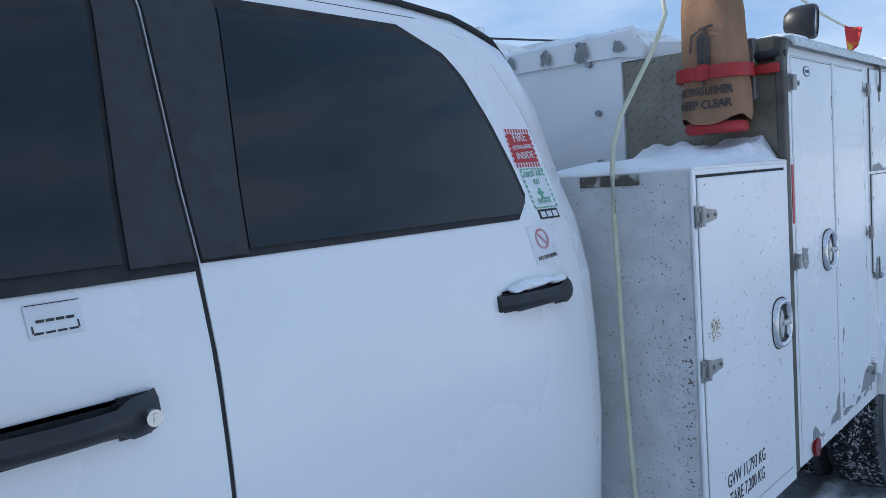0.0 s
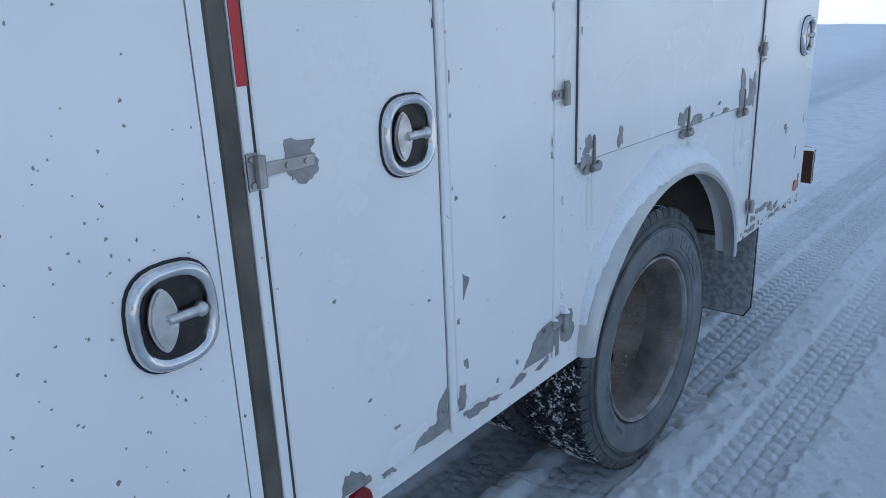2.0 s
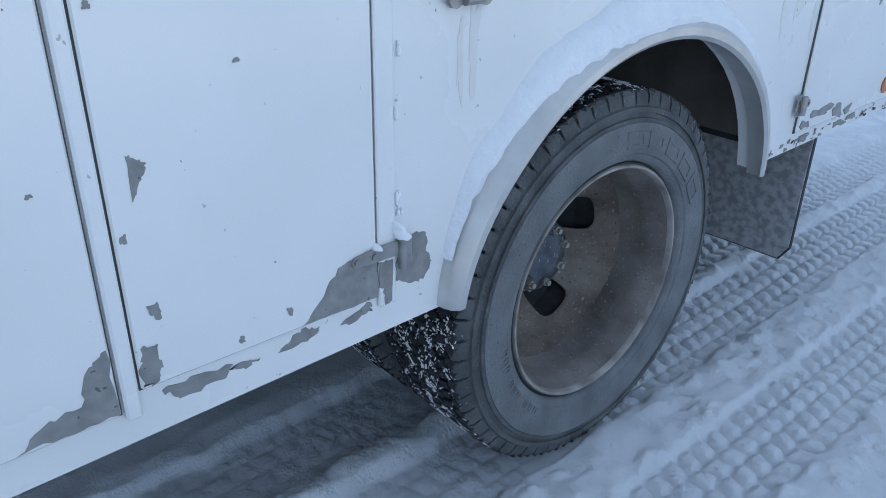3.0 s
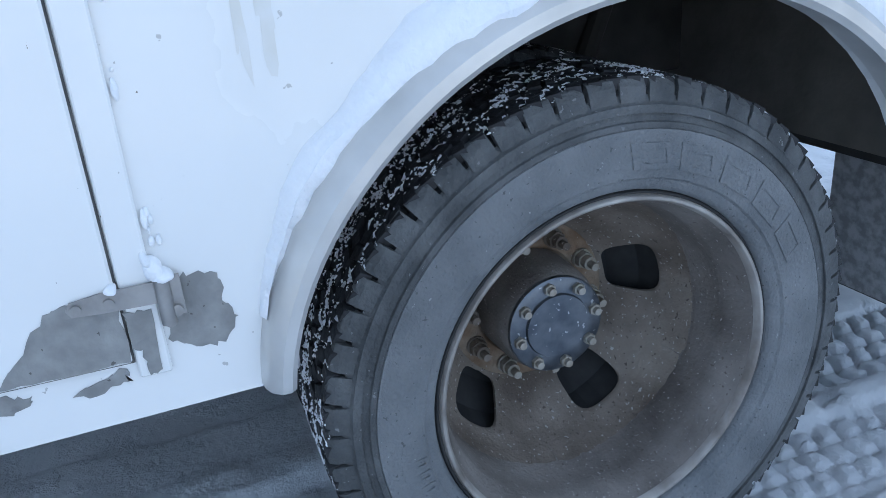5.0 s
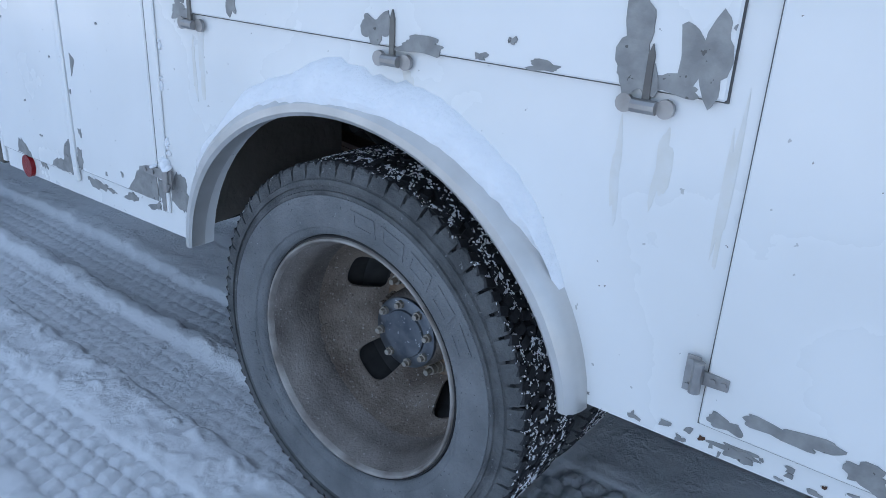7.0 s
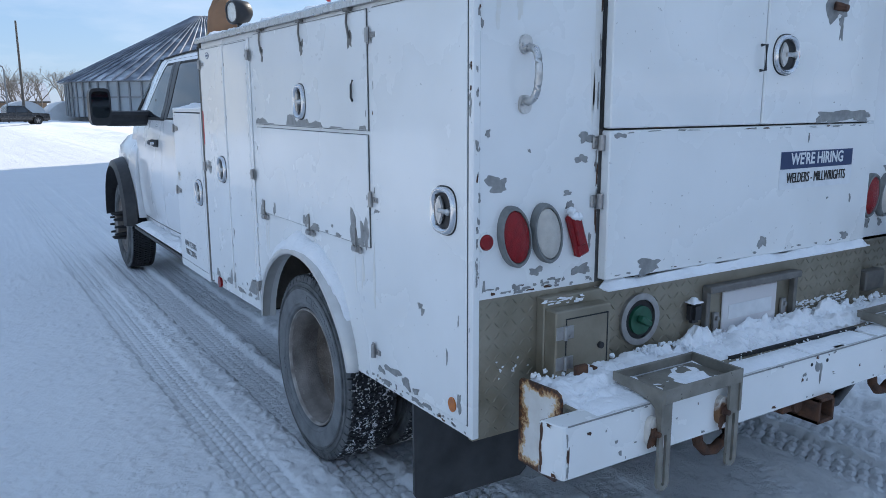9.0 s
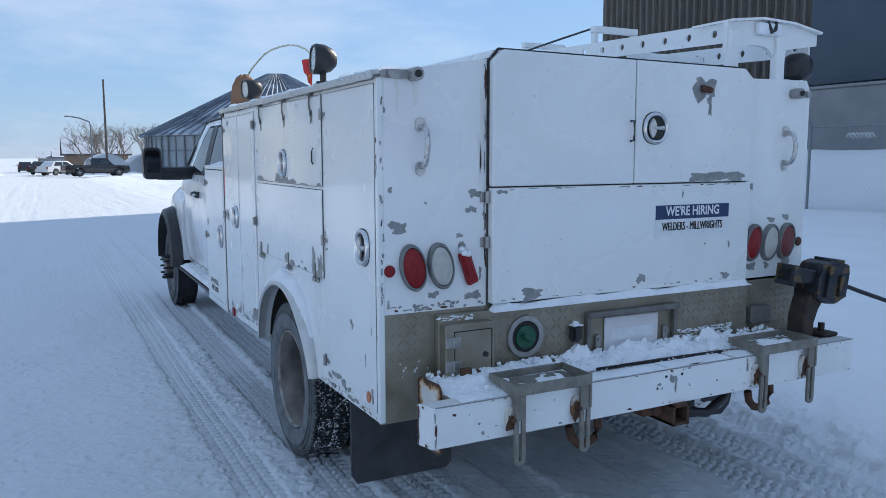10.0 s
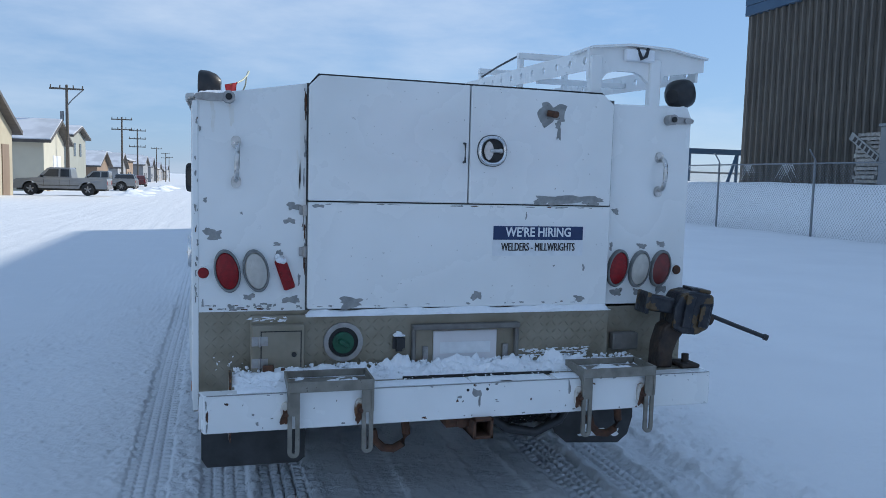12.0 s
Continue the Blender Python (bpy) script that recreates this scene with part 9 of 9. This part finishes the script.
for k in range(14):
    y = 172 + 19 * k
    w, d = rr.uniform(8, 11), rr.uniform(10, 13)
    e = rr.uniform(3.2, 5.8)
    xr = -13.5 - 0.035 * y + rr.uniform(-1, 2)
    house("house", "distant house along the snowy street", xr - w, xr, y, y + d, e, e + rr.uniform(1.6, 2.8), tints[k % 4], rr.choice("xy"), 0.5, (("x+", y + 3, 1.0, 1.6, 1.4, M_DARKWIN), ("x+", y + 7, 1.0, 1.6, 1.4, M_DARKWIN), ("y-", xr - w / 2, 1.0, 1.6, 1.4, M_DARKWIN)))
for k in range(9):
    y = 190 + 26 * k
    w, d = rr.uniform(9, 12), rr.uniform(11, 15)
    e = rr.uniform(2.8, 4.2)
    xl = 10.5 - 0.035 * y + rr.uniform(-1, 2)
    house("house", "distant house along the snowy street", xl, xl + w, y, y + d, e, e + rr.uniform(1.6, 2.6), tints[(k + 1) % 4], rr.choice("xy"), 0.5, (("x-", y + 3, 1.0, 1.6, 1.4, M_DARKWIN), ("x-", y + 8, 1.0, 1.6, 1.4, M_DARKWIN), ("y-", xl + w / 2, 1.0, 1.6, 1.4, M_DARKWIN)))
for k in range(12):
    x = -190 + 36 * k
    if -50 < x < 60:
        continue
    house("house", "distant house on the horizon", x, x + 14, 430, 442, 4, 7, tints[k % 4], "x", 0.5)


def car(name, label, at, turn, paint, pickup=False, length=5.4):
    """A parked car or pickup built along local +x."""
    c = thing(name, (0, 0, 0), label, name.replace("_", " "), "parked vehicles")
    L, H = length / 2, 1.72 if pickup else 1.50
    f = frame3((0, 0, 0), (1, 0, 0), (0, 0, 1), (0, -1, 0))
    axles = (-L * 0.58, L * 0.64)
    if pickup:
        foot, belt, R = 0.42, 1.08, 0.47
        top = [(L - 0.02, 0.62), (L - 0.03, 0.90), (L * 0.93, 1.0), (L * 0.50, belt), (-L + 0.03, belt), (-L, 1.02), (-L, 0.62)]
        cabp = [(-L * 0.24, belt - 0.01), (-L * 0.21, H - 0.07), (-L * 0.17, H), (L * 0.22, H), (L * 0.28, H - 0.05), (L * 0.50, belt - 0.01)]
        panes = [[(-L * 0.19, belt + 0.07), (-L * 0.175, H - 0.11), (L * 0.005, H - 0.11), (L * 0.005, belt + 0.07)], [(L * 0.045, belt + 0.07), (L * 0.045, H - 0.11), (L * 0.24, H - 0.11), (L * 0.385, belt + 0.07)]]
        shield = [(L * 0.47, belt + 0.03), (L * 0.275, H - 0.07), (L * 0.295, H - 0.06), (L * 0.49, belt + 0.05)]
    else:
        foot, belt, R = 0.36, 0.94, 0.41
        top = [(L - 0.02, 0.56), (L - 0.05, 0.72), (L * 0.90, 0.82), (L * 0.45, belt), (-L * 0.74, belt + 0.02), (-L + 0.05, belt - 0.05), (-L, 0.60)]
        cabp = [(-L * 0.78, belt - 0.01), (-L * 0.58, H - 0.07), (-L * 0.48, H), (L * 0.06, H), (L * 0.14, H - 0.05), (L * 0.46, belt - 0.01)]
        panes = [[(-L * 0.66, belt + 0.06), (-L * 0.52, H - 0.10), (-L * 0.19, H - 0.10), (-L * 0.19, belt + 0.06)], [(-L * 0.15, belt + 0.06), (-L * 0.15, H - 0.10), (L * 0.07, H - 0.10), (L * 0.33, belt + 0.06)]]
        shield = [(L * 0.43, belt + 0.02), (L * 0.13, H - 0.06), (L * 0.15, H - 0.05), (L * 0.45, belt + 0.04)]
    low = [(-L, foot)]
    for x in axles:
        low += [(x + R * math.cos(t), foot + R * 0.92 * math.sin(t)) for t in [math.pi - math.pi * k / 9 for k in range(10)]]
    low += [(L - 0.02, foot)]
    bm = bmesh.new()
    prism(bm, low + top, -0.94, 0.94, f)
    bmesh.ops.recalc_face_normals(bm, faces=bm.faces)
    for v in bm.verts:
        if v.co.z > 0.8:
            v.co.y *= 0.965
    body = part("body", bm, paint, c)
    bm = bmesh.new()
    prism(bm, cabp, -0.88, 0.88, f)
    for v in bm.verts:
        if v.co.z > belt + 0.2:
            v.co.y *= 0.84
    bmesh.ops.recalc_face_normals(bm, faces=bm.faces)
    cabin = part("cabin", bm, paint, c)
    for pane in panes:
        for sd in (-1, 1):
            bm = bmesh.new()
            prism(bm, pane, sd * 0.868, sd * 0.890, f)
            for v in bm.verts:
                v.co.y *= 1 - 0.16 * max(0.0, (v.co.z - belt) / (H - belt))
            bmesh.ops.recalc_face_normals(bm, faces=bm.faces)
            part("side_window", bm, M_DARKWIN, cabin)
    bm = bmesh.new()
    prism(bm, shield, -0.70, 0.70, f)
    bmesh.ops.recalc_face_normals(bm, faces=bm.faces)
    part("windscreen", bm, M_DARKWIN, cabin)
    for u in (panes[0][2][0] + L * 0.02, panes[0][0][0] - 0.03, panes[1][3][0] - L * 0.03):
        bm = bmesh.new()
        box(bm, u - 0.012, u + 0.012, -0.944, 0.944, foot + 0.12, belt - 0.12)
        part("door_gap", bm, M_SEAM, body)
    bm = bmesh.new()
    box(bm, axles[0] + R + 0.02, axles[1] - R - 0.02, -0.948, 0.948, foot + 0.16, foot + 0.22, 0.008)
    part("trim_strip", bm, M_SEAM, body)
    bm = bmesh.new()
    box(bm, -L + 0.15, L - 0.15, -0.72, 0.72, foot - 0.12, foot + 0.3)
    part("underbody", bm, M_UNDER, c)
    for x, w in ((-L - 0.06, 0.12), (L - 0.07, 0.12)):
        bm = bmesh.new()
        box(bm, x, x + w, -0.93, 0.93, foot - 0.02, foot + 0.20, 0.04, None, 2)
        part("bumper", bm, M_STEEL if pickup else paint, c)
    for sd in (-0.80, 0.80):
        bm = bmesh.new()
        box(bm, -L - 0.015, -L + 0.06, sd - 0.09, sd + 0.09, 0.68, 0.92, 0.02)
        part("tail_light", bm, M_RED, c)
        bm = bmesh.new()
        box(bm, L - 0.12, L - 0.01, sd - 0.12, sd + 0.12, 0.66, 0.84, 0.03)
        part("headlight", bm, M_LAMPGLASS, c)
    for sd in (-1, 1):
        bm = bmesh.new()
        box(bm, L * 0.37, L * 0.37 + 0.12, sd * 0.90, sd * 1.06, belt + 0.02, belt + 0.17, 0.02)
        part("wing_mirror", bm, M_BLACK, c)
    for x in axles:
        for sd in (-1, 1):
            rw = R * 0.80
            bm = bmesh.new()
            revolve(bm, [(rw * 0.58, 0.0), (rw * 0.94, 0.0), (rw, 0.03), (rw, 0.19), (rw * 0.94, 0.22), (rw * 0.58, 0.22)], 28, frame3((x, sd * 0.93, rw), (0, sd, 0), (1, 0, 0), (0, 0, 1)), True)
            bmesh.ops.recalc_face_normals(bm, faces=bm.faces)
            wh = part("wheel", bm, M_TREAD, c, "", True)
            bm = bmesh.new()
            cyl(bm, rw * 0.58, (x, sd * 0.85, rw), (x, sd * 0.90, rw), 20)
            rim = part("rim", bm, M_BLACK, wh)
            for k in range(5):
                t = math.tau * k / 5 + 0.3
                bm = bmesh.new()
                tube(bm, [(x, sd * 0.905, rw), (x + rw * 0.56 * math.cos(t), sd * 0.905, rw + rw * 0.56 * math.sin(t))], 0.045, 6)
                part("spoke", bm, M_STEEL, wh)
    c.matrix_basis = pose(*at, 0, 0, turn)
    return c


car("pickup_truck", "silver pickup parked across the street", (-10.6, 50.5, 0.1), 178, M_CARSILVER, True, 5.35)
car("pickup_truck", "grey pickup parked by the houses", (-11.2, 72, 0.1), 178, M_CARSILVER, True, 5.6)
car("car", "dark car parked along the street", (-9.6, 74, 0.1), 94, M_CARDARK, False, 4.6)
car("car", "dark car parked along the street", (-11.2, 92, 0.1), 92, M_CARDARK, False, 4.6)
car("car", "maroon car parked along the street", (-11.8, 110, 0.1), 92, M_CARRED, False, 4.6)
car("pickup_truck", "black pickup parked on the snowy verge", (2.5, 79, 0.1), 12, M_CARDARK, True, 5.8)
car("car", "white car parked on the snowy verge", (-0.3, 90, 0.1), 40, M_CARWHITE, False, 4.8)
car("car", "dark car parked on the snowy verge", (-1.6, 96, 0.1), 60, M_CARDARK, False, 4.6)
car("car", "dark car standing far down the street", (-4.2, 127, 0.1), 92, M_CARDARK, False, 4.6)


for k, (x, y, w, d, h) in enumerate(((-7.2, 56, 3.0, 5.0, 0.45), (-7.6, 66, 2.6, 6.0, 0.6), (-7.4, 80, 3.0, 9.0, 0.7), (-7.8, 100, 3.2, 12.0, 0.8))):
    bm = bmesh.new()
    nx, ny = 22, 34
    rows = []
    for i in range(nx + 1):
        row = []
        for j in range(ny + 1):
            u, v = 2 * i / nx - 1, 2 * j / ny - 1
            px, py = x + u * w / 2, y + v * d / 2
            dome = max(0.0, 1 - u * u) * max(0.0, 1 - v * v)
            lump = 0.75 + 0.7 * noise.noise((px * 0.9, py * 0.5, k)) + 0.35 * noise.noise((px * 2.6, py * 1.8, k))
            row.append(bm.verts.new((px, py, 0.6 * h * dome * max(0.1, lump) - 0.02)))
        rows.append(row)
    for p0, p1 in zip(rows, rows[1:]):
        for q in range(ny):
            bm.faces.new((p0[q], p1[q], p1[q + 1], p0[q + 1]))
    bmesh.ops.recalc_face_normals(bm, faces=bm.faces)
    snow("ploughed snow heaped along the street side", bm)


def utility_pole(x, y, h, arms=1, lamp=False):
    p = thing("utility_pole", (x, y, 0), "grey wooden utility pole with crossarms beside the street", "utility pole", "poles along the street")
    bm = bmesh.new()
    cyl(bm, 0.16, (x, y, 0), (x, y, h), 10, 0.10)
    part("pole", bm, M_POLE, p)
    for k in range(arms):
        z = h - 0.4 - 1.3 * k
        bm = bmesh.new()
        box(bm, x - 1.3, x + 1.3, y - 0.06, y + 0.06, z, z + 0.14)
        for u in (-1.2, -0.5, 0.5, 1.2):
            cyl(bm, 0.05, (x + u, y, z + 0.14), (x + u, y, z + 0.36), 6)
        part("crossarm", bm, M_POLE, p)
    return p


tall = utility_pole(-13.2, 67, 8.7, 1)
bm = bmesh.new()
cyl(bm, 0.15, (-13.58, 67, 5.75), (-13.58, 67, 6.55), 12)
tube(bm, [(-12.0, 67, 8.3), (-12.8, 67, 7.5), (-13.1, 67, 7.1)], 0.05, 6)
part("transformer", bm, M_GALV, tall, "grey transformer can")
utility_pole(-13.7, 108, 9.2, 2)
utility_pole(-14.2, 133, 9.2, 3)
utility_pole(-17.3, 213, 9.2, 1)
utility_pole(-17.7, 254, 9.2, 2)
utility_pole(-19.5, 300, 9.2, 1)
utility_pole(4.8, 97, 11.0, 0)
sl = thing("street_lamp", (3.2, 97, 0), "grey street lamp with a curved arm on the verge", "street lamp")
bm = bmesh.new()
tube(bm, [(3.2, 97, 0), (3.2, 97, 5.8), (3.1, 97, 6.1), (2.1, 97, 6.5), (1.1, 97, 6.7)], 0.08, 8)
part("pole", bm, M_GALV, sl)
bm = bmesh.new()
box(bm, 0.5, 1.2, 96.85, 97.15, 6.6, 6.75, 0.04)
part("lamp_head", bm, M_GALV, sl)


def bare_tree(x, y, h, seed, spread=0.5):
    t = thing("bare_tree", (x, y, 0), "leafless grey-brown tree on the snowy verge", "tree", "bare trees")
    r = random.Random(seed)
    trunk, twigs = bmesh.new(), bmesh.new()

    def grow(p, d, L, rad, depth):
        q = p + d * L
        midp = (p + q) / 2 + Vector((r.uniform(-1, 1), r.uniform(-1, 1), 0)) * L * 0.06
        tube(trunk if depth < 2 else twigs, [p, midp, q], rad, 6 if depth < 2 else 3, rad * 0.65)
        if depth < 5:
            for _ in range(3 if depth < 4 else 4):
                nd = (d + Vector((r.uniform(-1, 1), r.uniform(-1, 1), r.uniform(-0.2, 0.6))) * spread * 1.5).normalized()
                grow(p + d * L * r.uniform(0.55, 1.0), nd, L * r.uniform(0.55, 0.8), rad * 0.55, depth + 1)
    for _ in range(3):
        grow(Vector((x + r.uniform(-0.4, 0.4), y, 0)), Vector((r.uniform(-0.5, 0.5), r.uniform(-0.4, 0.4), 1)).normalized(), h * 0.28, 0.14, 0)
    part("trunk", trunk, M_BARK, t)
    part("crown", twigs, M_BARK, t)


bare_tree(5.0, 128, 11.0, 3)
bare_tree(7.0, 133, 10.5, 15)
bare_tree(9.0, 131, 11.5, 5)
bare_tree(11.5, 126, 11.0, 8)
house("house", "low brown house behind bare trees", 1.5, 11, 138, 148, 3.0, 5.6, M_BROWNSID, "x", 0.5, (("y-", 6, 1.0, 2.0, 1.4, M_DARKWIN),))
# white storage tents beside the black pickup
for x, w in ((5.6, 5.0), (11.0, 5.5)):
    bm = bmesh.new()
    pts = [(x - w / 2, 0)] + [(x - w / 2 * math.cos(math.pi * i / 12), 0.6 + 2.0 * math.sin(math.pi * i / 12)) for i in range(13)] + [(x + w / 2, 0)]
    prism(bm, pts, -118, -108, frame3((0, 0, 0), (1, 0, 0), (0, 0, 1), (0, -1, 0)))
    solo("storage_tent", bm, mat("white_tarpaulin", (0.66, 0.68, 0.70), None, 0.6, scale=1), "white tarpaulin storage tent on the snowy lot", "tent", "storage tents", smooth=True)

# round hall with a ribbed conical roof and sheeted walls
HX, HY, HR, HE, HA, NS = 27.0, 103.5, 17.0, 4.0, 12.4, 24
hall2 = thing("round_hall", (HX, HY, 0), "round hall with ribbed snowy cone roof and sheeted walls", "building")
bm = bmesh.new()
rim = [(HX + HR * math.cos(2 * math.pi * k / NS), HY + HR * math.sin(2 * math.pi * k / NS)) for k in range(NS)]
prism(bm, rim, 0, HE)
part("wall", bm, M_POLYWALL, hall2, "pale translucent sheet wall")
for k in range(NS * 3):
    a = 2 * math.pi * k / (NS * 3)
    bm = bmesh.new()
    x, y = HX + HR * 1.003 * math.cos(a), HY + HR * 1.003 * math.sin(a)
    cyl(bm, 0.13, (x, y, 0), (x, y, HE), 6)
    part("wall_post", bm, M_GALV, hall2)
for z in (2.1, 3.85):
    bm = bmesh.new()
    ring(bm, [(HX + (u - HX) * 1.008, HY + (v - HY) * 1.008) for u, v in rim], [(HX + (u - HX) * 0.99, HY + (v - HY) * 0.99) for u, v in rim], z, z + 0.2)
    bmesh.ops.recalc_face_normals(bm, faces=bm.faces)
    part("wall_girt", bm, M_GALV, hall2)
bm = bmesh.new()
base = [bm.verts.new((HX + (u - HX) * 1.05, HY + (v - HY) * 1.05, HE)) for u, v in rim]
crown = [bm.verts.new((HX + (u - HX) * 0.08, HY + (v - HY) * 0.08, HA)) for u, v in rim]
for k in range(NS):
    bm.faces.new((base[k], base[(k + 1) % NS], crown[(k + 1) % NS], crown[k]))
bm.faces.new(crown)
bm.faces.new(base[::-1])
part("roof", bm, M_METALROOF, hall2, "ribbed metal cone roof streaked with snow")
for k in range(NS * 3):
    a = 2 * math.pi * k / (NS * 3)
    bm = bmesh.new()
    tube(bm, [(HX + HR * 1.05 * math.cos(a), HY + HR * 1.05 * math.sin(a), HE + 0.08), (HX + HR * 0.08 * math.cos(a), HY + HR * 0.08 * math.sin(a), HA + 0.08)], 0.09, 4)
    part("roof_rib", bm, M_RIB, hall2)

# red shed and rail behind the truck
SX0, SX1, SY0, SY1, SRIDGE = 6.3, 17.0, -43.55, -36.3, -40.25
shed = thing("shed", (11.6, -40, 0), "red ribbed shed with orange trim and a snowy roof", "shed")
SHED = frame3((0, 0, 0), (0, 1, 0), (0, 0, 1), (1, 0, 0))
bm = bmesh.new()
prism(bm, [(SY0, 0.8), (SY0, 5.05), (SRIDGE, 6.22), (SY1, 5.05), (SY1, 0.8)], SX0, SX1, SHED)
part("wall", bm, M_BARN, shed)
bm = bmesh.new()
xx = SX0 + 0.20
while xx < SX1:
    box(bm, xx, xx + 0.09, SY1 - 0.01, SY1 + 0.05, 1.3, 5.0)
    xx += 0.34
part("cladding_rib", bm, M_BARN, shed)
bm = bmesh.new()
prism(bm, [(SY0 - 0.06, 5.03), (SRIDGE, 6.22), (SY1 + 0.12, 5.01), (SY1 + 0.12, 5.09), (SRIDGE, 6.30), (SY0 - 0.06, 5.11)], SX0 - 0.05, SX1, SHED)
part("roof", bm, M_SNOWCAP, shed, "snow-covered roof")
for pts in ([(SY0 - 0.04, 4.90), (SRIDGE, 6.08), (SRIDGE, 6.27), (SY0 - 0.04, 5.08)], [(SRIDGE, 6.04), (SY1 + 0.10, 4.80), (SY1 + 0.10, 5.07), (SRIDGE, 6.27)]):
    bm = bmesh.new()
    prism(bm, pts, SX0 - 0.08, SX0 - 0.004, SHED)
    part("verge_board", bm, M_BARNTRIM if pts[0][0] == SRIDGE else M_BARN, shed)
bm = bmesh.new()
box(bm, SX0 - 0.06, SX0 + 0.10, SY1 - 0.30, SY1 + 0.08, 1.2, 4.95)
part("corner_trim", bm, M_BARNTRIM, shed, "orange corner trim")
bm = bmesh.new()
box(bm, SX0 + 0.10, SX1, SY1 - 0.02, SY1 + 0.10, 4.82, 5.0)
part("eaves_board", bm, M_BARNTRIM, shed, "orange eaves board")
for ya, yb, zt in ((-39.44, -38.30, 4.05), (-41.5, -40.05, 3.38)):
    bm = bmesh.new()
    box(bm, SX0 - 0.05, SX0 + 0.03, ya, yb, 1.2, zt)
    leaf = part("door", bm, M_BARNTRIM, shed, "orange-brown door")
    for yy in (ya - 0.06, yb + 0.06):
        bm = bmesh.new()
        box(bm, SX0 - 0.08, SX0 + 0.02, yy - 0.06, yy + 0.06, 1.2, zt)
        part("door_frame", bm, M_CREAM, leaf, "pale door frame")
bm = bmesh.new()
cyl(bm, 0.16, (SX0 - 0.06, SRIDGE, 5.45), (SX0 + 0.02, SRIDGE, 5.45), 12)
part("vent", bm, M_DARKWIN, shed, "small dark gable vent")

# everything standing down the street follows its fall
for ob in list(scene.objects):
    p = ob.matrix_basis.translation
    if ob.parent is None and p.y > 25 and ob.type in ("EMPTY", "MESH"):
        ob.matrix_basis = Matrix.Translation((0, 0, street_drop(p.x, p.y))) @ ob.matrix_basis
rail = thing("rail_fence", (0, -62, 0), "low dark rail fence in the snow", "fence")
for k in range(20):
    bm = bmesh.new()
    box(bm, -40 + 2.4 * k - 0.06, -40 + 2.4 * k + 0.06, -46.06, -45.94, 1.5, 2.75)
    part("post", bm, M_POLE, rail)
for z in (0.5, 1.1):
    bm = bmesh.new()
    box(bm, -40, 7, -46.05, -45.95, z + 1.5, z + 1.6)
    part("rail", bm, M_POLE, rail)
